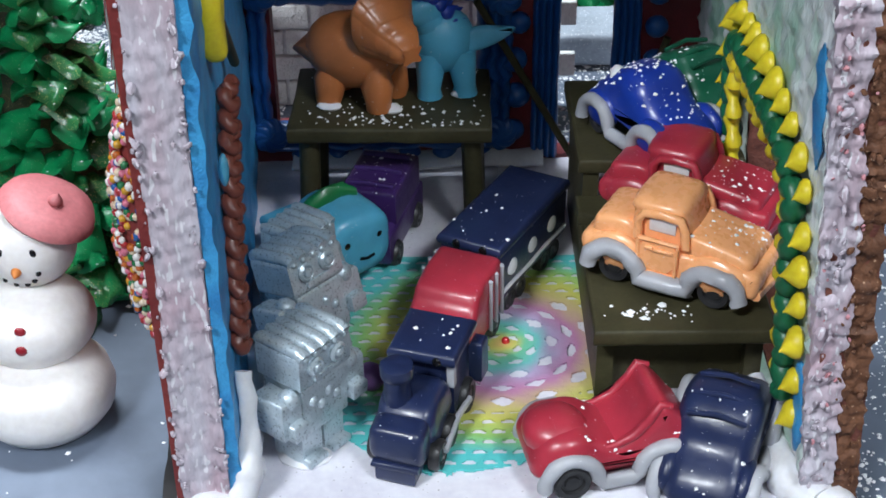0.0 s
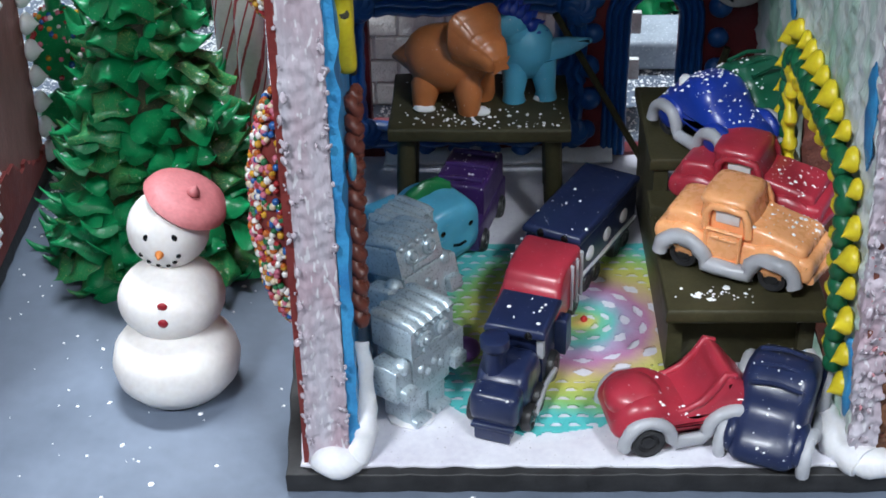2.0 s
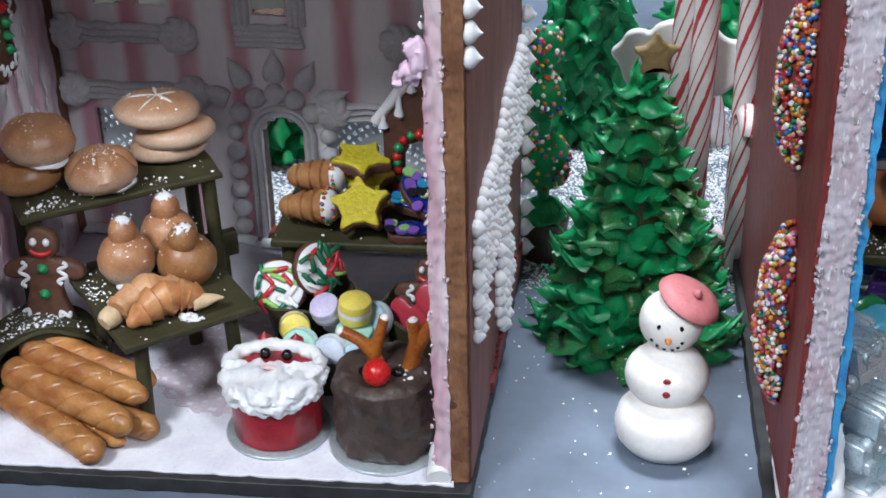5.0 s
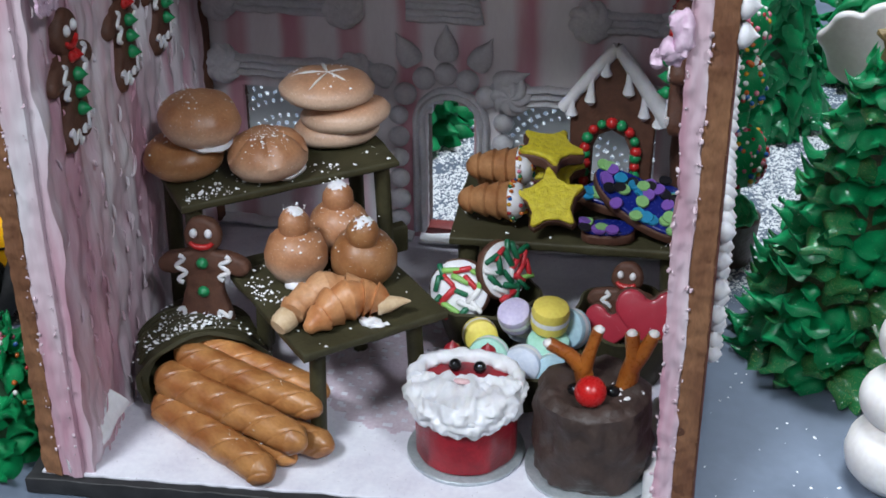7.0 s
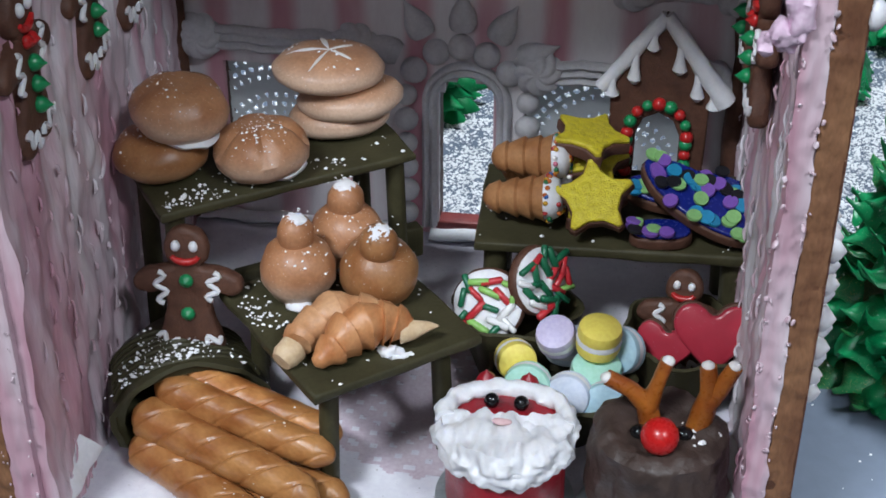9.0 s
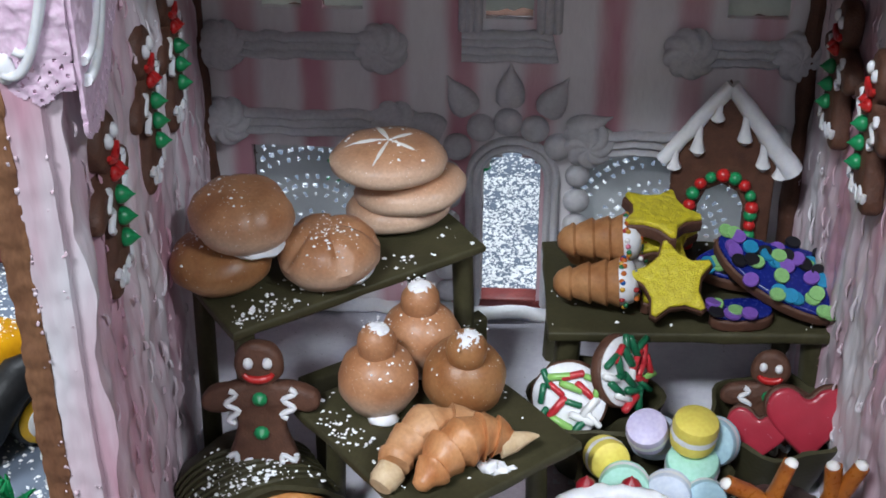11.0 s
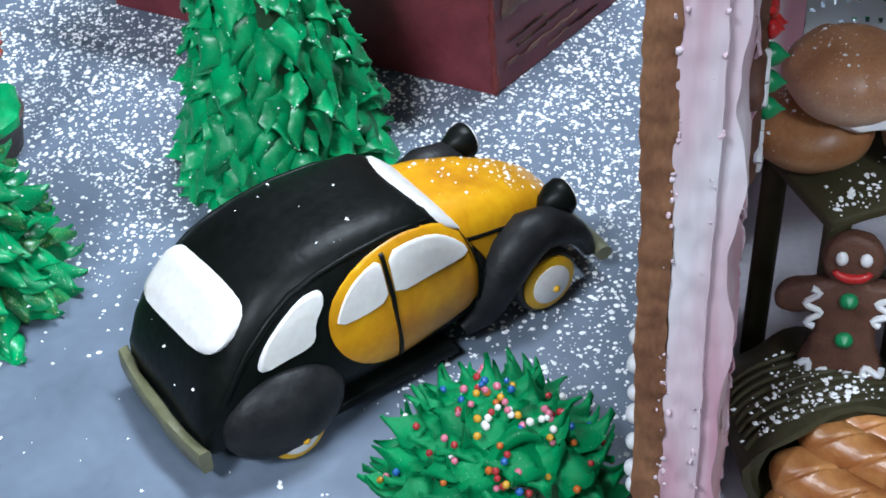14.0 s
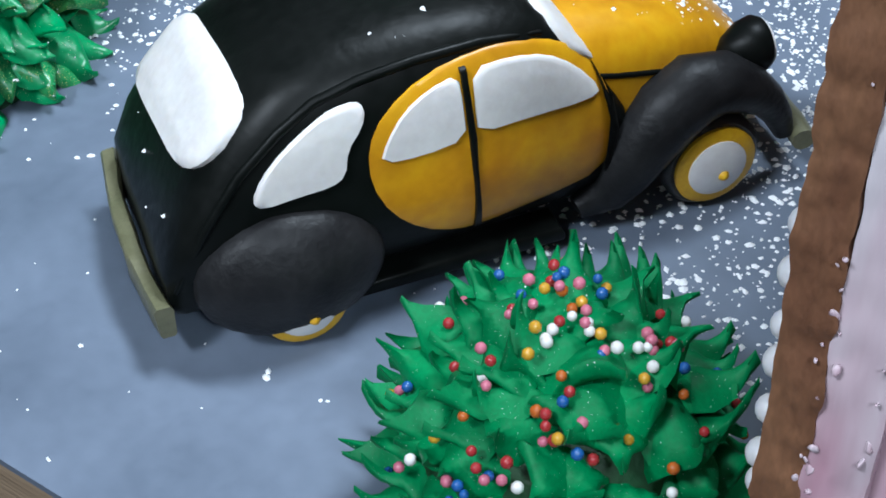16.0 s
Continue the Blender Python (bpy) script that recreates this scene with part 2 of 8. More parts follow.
def brushed_stripes(m, color, spacing, width, wobble):
    """Soft upright stripes of paint brushed over a pale wall; sizes in centimetres."""
    nt = m.node_tree
    N, L = nt.nodes, nt.links
    bs = N["Principled BSDF"]
    src = bs.inputs["Base Color"].links[0].from_socket
    co, sp, nz, ma = N.new("ShaderNodeTexCoord"), N.new("ShaderNodeSeparateXYZ"), N.new("ShaderNodeTexNoise"), N.new("ShaderNodeMapping")
    ma.inputs["Scale"].default_value = (100, 100, 22)
    L.new(co.outputs["Object"], ma.inputs[0])
    L.new(ma.outputs[0], nz.inputs["Vector"])
    nz.inputs["Scale"].default_value, nz.inputs["Detail"].default_value = 0.6, 4.0
    L.new(co.outputs["Object"], sp.inputs[0])

    def calc(op, a, b, c=None):
        n = N.new("ShaderNodeMath")
        n.operation = op
        for k, v in enumerate((a, b, c)):
            if v is None:
                continue
            if isinstance(v, (int, float)):
                n.inputs[k].default_value = v
            else:
                L.new(v, n.inputs[k])
        return n.outputs[0]

    x = calc("MULTIPLY_ADD", nz.outputs[0], wobble, calc("MULTIPLY", sp.outputs[0], 100.0 / spacing))
    tri = calc("PINGPONG", x, 0.5)
    mr = N.new("ShaderNodeMapRange")
    mr.interpolation_type = "SMOOTHSTEP"
    mr.inputs[1].default_value, mr.inputs[2].default_value = 0.5 - width / spacing, 0.5 - width / spacing * 0.25
    L.new(tri, mr.inputs[0])
    fac = calc("MULTIPLY", mr.outputs[0], calc("MULTIPLY_ADD", nz.outputs[0], 1.3, 0.05))
    mx = N.new("ShaderNodeMix")
    mx.data_type = "RGBA"
    mx.inputs[7].default_value = (*color, 1)
    L.new(fac, mx.inputs[0])
    L.new(src, mx.inputs[6])
    L.new(mx.outputs[2], bs.inputs["Base Color"])


WHITE_SUGAR = (0.92, 0.93, 0.95)
SUGAR = plain("sugar_grains", (0.93, 0.94, 0.96), 0.55)
FONDANT = mat("grey_fondant", (0.100, 0.126, 0.172), (0.14, 0.172, 0.23), 3.0, 0.45, 0.25, 0.4, grain_mix=0.1)
BLACK_BOARD = mat("black_board", (0.012, 0.012, 0.013), (0.03, 0.03, 0.032), 0.8, 0.55, 0.3)
PAPER = mat("white_floor_icing", (0.74, 0.74, 0.80), (0.62, 0.60, 0.68), 1.4, 0.6, 0.2, 0.2, spots=(0.35, 0.33, 0.36), spot_size=0.1, spot_amount=0.04)
ICING = mat("white_icing", (0.82, 0.82, 0.84), (0.74, 0.72, 0.76), 0.5, 0.5, 0.35, 0.08, sss=0.1)
PIPED = plain("piped_white_icing", (0.80, 0.80, 0.83), 0.45, sss=0.1, bump=0.1)
GREY_PIPED = plain("piped_pale_icing", (0.66, 0.65, 0.68), 0.5, sss=0.1, bump=0.1)
PINK_CRUMB = plain("pink_icing_crumb", (0.55, 0.24, 0.27), 0.5)
EDGE_ICING = mat("crusty_pale_icing", (0.50, 0.48, 0.54), (0.42, 0.31, 0.36), 0.8, 0.5, 1.0, 0.12, stretch=(1, 1, 0.3), contrast=1.0, spots=(0.62, 0.60, 0.64), spot_size=0.14, spot_amount=0.14)
GINGER = mat("gingerbread", (0.17, 0.07, 0.033), (0.08, 0.030, 0.014), 0.9, 0.7, 0.7, 0.07, grain_mix=0.45, spots=(0.40, 0.24, 0.15), spot_size=0.12, spot_amount=0.06)
GINGER_EDGE = mat("toasted_gingerbread_edge", (0.255, 0.122, 0.058), (0.14, 0.056, 0.027), 1.0, 0.7, 0.5, 0.08, stretch=(1, 1, 0.35), grain_mix=0.35)
RED_BISCUIT = mat("reddish_broken_biscuit", (0.19, 0.062, 0.042), (0.10, 0.030, 0.022), 0.5, 0.7, 0.9, 0.08, grain_mix=0.4)
GINGER_DARK = mat("dark_gingerbread", (0.115, 0.048, 0.028), (0.075, 0.030, 0.018), 0.4, 0.62, 0.45, 0.06)
PINK_WALL = mat("pale_back_wall_icing", (0.86, 0.83, 0.85), (0.78, 0.72, 0.75), 1.3, 0.5, 0.35, 0.14, stretch=(1, 1, 0.3), grain_mix=0.2)
PINK_WALL_X = mat("pink_streaked_icing", (0.72, 0.68, 0.72), (0.52, 0.29, 0.36), 1.7, 0.42, 0.7, 0.2, stretch=(1, 1, 0.16), contrast=1.5, grain_mix=0.2)
brushed_stripes(PINK_WALL, (0.60, 0.24, 0.31), 2.45, 0.75, 0.35)
MAUVE = mat("mauve_stained_gingerbread", (0.27, 0.12, 0.115), (0.165, 0.065, 0.052), 1.3, 0.6, 0.6, 0.1, stretch=(1, 1, 0.4), grain_mix=0.4)
MAROON = mat("maroon_icing", (0.16, 0.018, 0.022), (0.10, 0.012, 0.018), 1.0, 0.45, 0.35)
RED_COAT = mat("brick_red_icing", (0.21, 0.035, 0.030), (0.15, 0.022, 0.022), 0.8, 0.5, 0.4)
BLUE_COAT = mat("bright_blue_icing", (0.055, 0.34, 0.64), (0.03, 0.20, 0.46), 0.8, 0.4, 0.5, 0.06)
BLUE_PIPED = plain("piped_blue_icing", (0.012, 0.085, 0.30), 0.35, sss=0.05)
BROWN_PIPED = plain("piped_brown_icing", (0.17, 0.045, 0.030), 0.4)
YELLOW_PIPED = plain("piped_yellow_icing", (0.78, 0.62, 0.025), 0.4, sss=0.05)
GREEN_PIPED = plain("piped_green_icing", (0.010, 0.13, 0.055), 0.4)
SPLOTCH = mat("white_wall_with_green_wash", (0.76, 0.78, 0.78), (0.28, 0.52, 0.38), 1.6, 0.55, 0.8, 0.08, stretch=(1, 1, 0.25), contrast=1.5)
LEAF = mat("green_icing_leaf", (0.0045, 0.315, 0.105), (0.003, 0.205, 0.067), 0.8, 0.36, 0.15, 0.1, spec=0.4, coat=0.06, per_object=0.2,
           spots=(0.62, 0.70, 0.45), spot_size=0.035, spot_amount=0.045)
LEAF_GOLD = mat("glittered_green_leaf", (0.006, 0.25, 0.085), (0.035, 0.10, 0.02), 1.5, 0.3, 0.2, 0.08, per_object=0.3,
                spots=(0.60, 0.50, 0.20), spot_size=0.035, spot_amount=0.1)
LEAF_BUSH = mat("smooth_green_icing", (0.003, 0.225, 0.072), (0.002, 0.155, 0.047), 0.9, 0.55, 0.25, 0.07, per_object=0.15, spec=0.22,
                spots=(0.75, 0.8, 0.75), spot_size=0.03, spot_amount=0.02)
# dark green that puts the shade between leaves into the colour
SHADE_CORE = mat("dark_green_cone", (0.006, 0.055, 0.018), (0.01, 0.035, 0.01), 0.6, 0.6, 0.4)
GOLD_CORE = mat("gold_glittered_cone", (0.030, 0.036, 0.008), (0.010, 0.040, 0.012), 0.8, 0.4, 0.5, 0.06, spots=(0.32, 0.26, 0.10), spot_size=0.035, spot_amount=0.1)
OLIVE = mat("olive_modelling_chocolate", (0.060, 0.054, 0.027), (0.038, 0.034, 0.017), 1.2, 0.5, 0.25, spec=0.25)
CRUST = mat("bread_crust", (0.47, 0.235, 0.12), (0.32, 0.13, 0.055), 1.0, 0.42, 0.2, 0.1, sss=0.08, spots=(0.8, 0.74, 0.68), spot_size=0.05, spot_amount=0.02, low=((0.62, 0.46, 0.35), 0.1, 1.2))
CRUST_DARK = mat("dark_bread_crust", (0.36, 0.175, 0.072), (0.25, 0.095, 0.032), 0.9, 0.4, 0.2, 0.1, sss=0.08, spots=(0.8, 0.74, 0.68), spot_size=0.05, spot_amount=0.015, low=((0.48, 0.28, 0.15), 0.0, 0.9))
BAGUETTE = mat("baguette_crust", (0.50, 0.235, 0.08), (0.29, 0.10, 0.028), 0.75, 0.33, 0.25, 0.1, per_object=0.22, stretch=(0.7, 1, 1), contrast=1.2)
CHOC = mat("chocolate_frosting", (0.066, 0.044, 0.037), (0.042, 0.026, 0.021), 0.7, 0.5, 0.7, 0.15)
RED_CAKE = mat("red_fondant", (0.33, 0.012, 0.022), (0.20, 0.008, 0.016), 0.8, 0.35, 0.35)
RED_GLOSS = plain("glossy_red_candy", (0.52, 0.012, 0.012), 0.28, bump=0.05, coat=0.15)
BLACK_GLOSS = plain("glossy_black_candy", (0.006, 0.006, 0.007), 0.12, bump=0.02)
PRETZEL = mat("pretzel_crust", (0.36, 0.115, 0.018), (0.25, 0.06, 0.010), 0.5, 0.3, 0.2)
SILVER = mat("silver_lustre_wax", (0.56, 0.65, 0.70), (0.44, 0.52, 0.57), 0.6, 0.3, 0.35, 0.07, metal=0.42)
FOIL = mat("silver_cake_board", (0.55, 0.60, 0.63), (0.45, 0.5, 0.53), 0.6, 0.35, 0.2, metal=0.6)


def wax(name, c, rough=0.34, low=0.74, grain=0.12):
    return mat(name, c, tuple(x * low for x in c), 0.9, rough, 0.12, 0.22, sss=0.08, coat=0.12, grain_mix=grain, spots=WHITE_SUGAR, spot_size=0.05, spot_amount=0.004)


NAVY = wax("navy_wax", (0.017, 0.027, 0.082))
RED_WAX = wax("red_wax", (0.46, 0.035, 0.06))
ORANGE_WAX = wax("orange_wax", (1.0, 0.46, 0.20), 0.28, 0.97, 0.03)
BLUE_WAX = wax("royal_blue_wax", (0.012, 0.045, 0.36))
GREEN_WAX = wax("bottle_green_wax", (0.010, 0.11, 0.060))
GREEN_SPOUT = wax("bright_green_icing", (0.008, 0.17, 0.05))
PURPLE_WAX = wax("purple_wax", (0.055, 0.022, 0.13))
CYAN_WAX = wax("sky_blue_wax", (0.10, 0.45, 0.66), 0.4)
TERRACOTTA = wax("terracotta_wax", (0.56, 0.185, 0.060))
GREY_TRIM = wax("pale_grey_trim", (0.48, 0.49, 0.53), 0.4)
BLACK_TYRE = mat("black_wax_tyre", (0.014, 0.014, 0.016), (0.03, 0.03, 0.032), 0.4, 0.4, 0.2)
BLACK_FOND = mat("black_fondant", (0.0025, 0.0035, 0.003), (0.006, 0.007, 0.0065), 1.6, 0.4, 0.3, 0.3, grain_mix=0.15, spec=0.14)
GREY_FOND = mat("charcoal_fondant", (0.009, 0.009, 0.010), (0.020, 0.020, 0.021), 0.8, 0.45, 0.3, spec=0.2)
YELLOW_FOND = mat("yellow_fondant", (0.74, 0.37, 0.006), (0.50, 0.20, 0.006), 1.6, 0.33, 0.2, 0.3)
YELLOW_EDGE = plain("bright_yellow_fondant", (0.75, 0.42, 0.015), 0.35)
WHITE_FOND = mat("white_fondant", (0.76, 0.74, 0.72), (0.70, 0.67, 0.66), 1.0, 0.45, 0.15, 0.2, sss=0.15)
OLIVE_GREY = mat("tarnished_bumper", (0.15, 0.145, 0.085), (0.11, 0.11, 0.06), 0.6, 0.4, 0.3)
PINK_HAT = mat("dusty_pink_fondant", (0.48, 0.155, 0.165), (0.42, 0.12, 0.13), 0.6, 0.55, 0.2)
CANE_WHITE = plain("candy_cane_white", (0.78, 0.72, 0.72), 0.2, sss=0.2, bump=0.04)
CANE_RED = plain("candy_cane_red", (0.50, 0.06, 0.07), 0.2, bump=0.04)
GOLD_STAR = mat("gold_dusted_star", (0.17, 0.115, 0.042), (0.24, 0.17, 0.07), 0.4, 0.5, 0.6, 0.04)
YELLOW_SUGAR = mat("yellow_sanding_sugar", (0.66, 0.56, 0.03), (0.52, 0.42, 0.02), 0.3, 0.4, 1.0, 0.05, grain_mix=0.5)
ROYAL_BLUE = plain("royal_blue_icing", (0.010, 0.020, 0.20), 0.25)
RED_HOUSE = mat("deep_red_panel", (0.205, 0.038, 0.050), (0.135, 0.022, 0.032), 1.2, 0.5, 0.25, 0.2)
TAN = mat("tan_biscuit", (0.32, 0.22, 0.12), (0.24, 0.155, 0.08), 0.8, 0.6, 0.4)
PALE_STEP = mat("pale_grey_icing", (0.36, 0.41, 0.47), (0.27, 0.31, 0.37), 1.2, 0.5, 0.3, spots=(0.85, 0.87, 0.9), spot_size=0.1, spot_amount=0.08)
TAN_GLOSS = mat("greasy_tan_icing", (0.34, 0.27, 0.17), (0.24, 0.18, 0.10), 0.5, 0.28, 0.4)
TAN_STAIN = mat("bare_tan_biscuit", (0.22, 0.12, 0.08), (0.16, 0.055, 0.05), 0.5, 0.6, 0.4)
WOOD = mat("raw_board_edge", (0.30, 0.215, 0.14), (0.20, 0.14, 0.09), 0.8, 0.6, 0.4, 0.2, stretch=(0.12, 0.12, 2.5))
DARK_FLOOR = mat("dark_hall_floor", (0.018, 0.018, 0.02), (0.012, 0.012, 0.013), 20, 0.7, 0.1)
LACE = mat("pink_lace_icing", (0.74, 0.56, 0.68), (0.66, 0.46, 0.60), 0.4, 0.5, 0.4)
GLASS_SUGAR = mat("pale_sugar_pane", (0.74, 0.79, 0.74), (0.60, 0.66, 0.61), 0.35, 0.2, 0.5)
DOILY = plain("white_paper_lace", (0.74, 0.75, 0.76), 0.6)


def let_light_through(m, color, share):
    nt = m.node_tree
    thin, mix = nt.nodes.new("ShaderNodeBsdfTranslucent"), nt.nodes.new("ShaderNodeMixShader")
    thin.inputs[0].default_value, mix.inputs[0].default_value = (*color, 1), share
    nt.links.new(nt.nodes["Principled BSDF"].outputs[0], mix.inputs[1])
    nt.links.new(thin.outputs[0], mix.inputs[2])
    nt.links.new(mix.outputs[0], nt.nodes["Material Output"].inputs[0])


let_light_through(DOILY, (0.78, 0.79, 0.80), 0.6)
let_light_through(GLASS_SUGAR, (0.86, 0.90, 0.86), 0.7)
BRICK_WHITE = mat("white_textured_brick", (0.78, 0.79, 0.78), (0.70, 0.71, 0.71), 0.25, 0.5, 1.0, 0.06)
BEAD_COLOURS = [plain("bead_" + n, c, 0.25, bump=0.0, coat=0.3) for n, c in (
    ("white", (0.82, 0.80, 0.78)), ("red", (0.38, 0.03, 0.035)), ("blue", (0.02, 0.11, 0.36)), ("gold", (0.62, 0.33, 0.03)),
    ("pink", (0.62, 0.17, 0.25)), ("orange", (0.50, 0.12, 0.02)), ("green", (0.02, 0.16, 0.06)), ("cream", (0.72, 0.58, 0.42)))]

# ---- ground: a board covered in grey fondant, dusted with sugar ----
def edge_y(x):
    return -2.4 - 0.1 * (x + 43.3)


def ground_sheet():
    xs = [-95 + 165 * i / 150 for i in range(151)]
    bm = bmesh.new()
    rows = []
    for j in range(61):
        f = (j / 60) ** 1.3
        row = []
        for x in xs:
            y0 = edge_y(x)
            y = y0 + (80 - y0) * f
            z = 0.06 * noise.noise(Vector((x / 14, y / 14, 0))) - 0.03 - (0.12 if j == 0 else 0)
            row.append(bm.verts.new((x, y, z)))
        rows.append(row)
    for a, b in zip(rows, rows[1:]):
        for i in range(150):
            bm.faces.new((a[i], a[i + 1], b[i + 1], b[i]))
    low = [bm.verts.new((v.co.x, v.co.y + 0.02, v.co.z - 0.22)) for v in rows[0]]
    for i in range(150):
        bm.faces.new((low[i], low[i + 1], rows[0][i + 1], rows[0][i]))
    return bm


ground = part("ground", ground_sheet(), FONDANT, None, "pale grey fondant covering the display board")
tagged(ground, category="ground", kind="structure")
bm = bmesh.new()
skin(bm, [[(-95, edge_y(-95) + 0.08, z), (70, edge_y(70) + 0.08, z), (70, 80, z), (-95, 80, z)] for z in (-2.6, -0.34)])
board = tagged(part("display_board", bm, WOOD, None, "raw plywood display board under the grey fondant", smooth=False), category="board", kind="structure")
bm = bmesh.new()
skin(bm, [[(-190, -110, z), (190, -110, z), (190, 170, z), (-190, 170, z)] for z in (-9, -2.6)])
tagged(part("display_table", bm, DARK_FLOOR, None, "black cloth-covered table under the display board", smooth=False), category="table", kind="structure")


def sugar_on_ground():
    rnd = random.Random(5)
    spots = []
    while len(spots) < 84000:
        x, y = rnd.uniform(-62, 22), rnd.uniform(-3, 42)
        if y < edge_y(x) + 0.3 or (-33.2 < x < -10.9 and -1.3 < y < 18) or (-0.2 < x < 17.2 and -0.3 < y < 18.5):
            continue
        d = 0.012
        if x < -33:
            d = 0.012 + 0.8 * max(0.0, min(1.0, (y - 4.0 + 0.22 * (x + 40)) / 7))
        elif -10.8 < x < 0:
            d = 0.011 + 0.9 * max(0.0, min(1.0, (y - 13) / 6))
        elif x >= 16.9:
            d = 0.5
        elif y > 17:
            d = 1.0
        if y > 17:
            d *= 1.25
        d *= 0.55 + 0.9 * max(0, 0.5 + noise.noise(Vector((x / 2.5, y / 2.5, 4))))
        if rnd.random() < d:
            spots.append((x, y, 0.06 * noise.noise(Vector((x / 14, y / 14, 0))) - 0.012))
    for _ in range(26000):
        x, y = (rnd.uniform(-10.9, 1.0), rnd.uniform(15.5, 34)) if rnd.random() < 0.72 else (rnd.uniform(-27.5, -17.5), rnd.uniform(18.3, 28))
        if noise.noise(Vector((x / 2, y / 2, 9))) > -0.25 and not (x > -0.3 and y < 18.7) and rnd.random() < (y - 14.5) / 4:
            spots.append((x, y, 0.06 * noise.noise(Vector((x / 14, y / 14, 0))) - 0.012))
    return flakes(spots, 0.06)


tagged(new("sugar_snow", sugar_on_ground()), "scattered white sugar flakes on the grey ground", "sugar", kind="stuff")


# ---- walls of the two houses ----
def arch(u0, u1, v0, v1):
    """An opening with a round head."""
    r = (u1 - u0) / 2
    c = (u0 + u1) / 2
    return lambda u, v: u0 < u < u1 and v0 < v < v1 and (v < v1 - r or math.hypot(u - c, v - (v1 - r)) < r)


def rect(u0, u1, v0, v1):
    return lambda u, v: u0 < u < u1 and v0 < v < v1


def any_of(*fs):
    return lambda u, v: any(f(u, v) for f in fs)


H = 21.0
FLOOR = 0.8


def ragged(poly, seed, step=0.35, amp=0.09):
    """Outline broken into short, torn lengths."""
    rr, out = random.Random(seed), []
    for i in range(len(poly)):
        a, b = Vector(poly[i]), Vector(poly[(i + 1) % len(poly)])
        n = max(2, int((b - a).length / step))
        nn = Vector((-(b - a).y, (b - a).x)).normalized()
        for k in range(n):
            out.append(a.lerp(b, (k + rr.uniform(-0.2, 0.2) * (k > 0)) / n) + nn * rr.uniform(-0.3, 1.0) * amp * (rr.random() < 0.6))
    return out


def base_board(parent, poly, paper):
    paper = ragged(paper, len(parent.name))
    part("base_board", rough_up(slab(ragged(poly, 3, 0.5, 0.06), 0.66, 0.06), 0.03, 0.5), BLACK_BOARD, parent, "black-edged base board")
    part("floor_icing", slab(paper, 0.14, 0.05, Matrix.Translation((0, 0, 0.662))), PAPER, parent, "white icing floor")


bakery = thing("gingerbread_bakery", "open-fronted gingerbread bakery with pink striped icing walls", "gingerbread house")
base_board(bakery, [(-33.4, -1.5), (-10.85, -0.1), (-11.0, 18.3), (-33.9, 18.3)],
           [(-32.9, -1.2), (-11.5, 0.15), (-11.6, 17.6), (-33.2, 17.6)])

# left wall: gingerbread outside, thick streaked icing inside
BL = put(-31.05, -0.95, 0.75, rz=94.3)
w_left = part("side_wall", wall_sheet(18.2, H, 0.66, BL @ put(0, 0.95, 0), res=0.35, amp=0.14, size=0.9, seed=2), GINGER, bakery, "toasted gingerbread wall")
part("icing_coat", wall_sheet(18.1, H, 0.93, BL, res=0.17, amp=0.24, size=0.75, seed=5, streak=2.6), PINK_WALL_X, w_left, "pink and white streaked icing")
# right wall
BR = put(-12.34, 17.75, 0.75, rz=-89.2)
w_right = part("side_wall", wall_sheet(17.3, H, 0.66, BR @ put(0, 0.48, 0), res=0.35, amp=0.06, size=0.9, seed=3), [GINGER], bakery, "gingerbread wall stained mauve outside")
part("icing_coat", wall_sheet(17.2, H, 0.46, BR, res=0.17, amp=0.22, size=0.7, seed=9, streak=2.6), PINK_WALL_X, w_right, "pink and white streaked icing")
part("outer_stain", wall_sheet(17.0, H, 0.05, BR @ put(0.05, 1.15, 0), res=0.6), MAUVE, w_right, "mauve-brown washed outer face")
# back wall with its openings (u from the left inner corner)
BU = -32.7


def bu(x):
    return x - BU


back_holes = any_of(arch(bu(-23.05), bu(-20.95), 0.25, 6.6), rect(bu(-22.95), bu(-21.45), 11.5, 14.2), rect(bu(-31.0), bu(-27.0), 2.6, 6.6),
                    rect(bu(-19.9), bu(-13.6), 2.8, 6.6), arch(bu(-30.3), bu(-29.0), 11.8, 15), arch(bu(-28.2), bu(-26.9), 11.8, 15), rect(bu(-15.3), bu(-13.3), 11.7, 14.2))
BB = put(BU, 16.95, 0.75)
w_back = part("back_wall", wall_sheet(20.9, H, 0.75, BB @ put(0, 0.3, 0), back_holes, res=0.22, amp=0.05), GINGER_DARK, bakery, "gingerbread back wall")
part("icing_coat", wall_sheet(20.9, H, 0.29, BB, back_holes, res=0.22, amp=0.06, size=1.2), PINK_WALL, w_back, "pale icing with soft pink stripes")

for u, wd, top, z0 in ((-31.1, 4.2, 6.7, 2.5), (-20.0, 6.5, 6.7, 2.7)):
    # paper lace behind the lower windows, rows of punched eyelets fanning out
    def holes(a, b, wd=wd, hh=top - z0):
        cu, cv = wd / 2, 0.3
        d, ang = math.hypot(a - cu, b - cv), math.atan2(b - cv, a - cu)
        row = int(d / 0.36)
        if row < 1 or b > hh - 0.12:
            return False
        n = max(6, round(row * 0.36 * 2 * math.pi / 0.34))
        return row % 4 != 3 and abs(d / 0.36 - row - 0.5) < 0.24 and abs((ang / (2 * math.pi) * n + 0.5 * (row % 2)) % 1 - 0.5) < (0.26 if row % 4 == 1 else 0.15)
    part("paper_lace", wall_sheet(wd, top - z0, 0.02, put(u, 17.5, 0.75 + z0), holes, res=0.062), DOILY, w_back, "punched white paper lace pane", smooth=False)


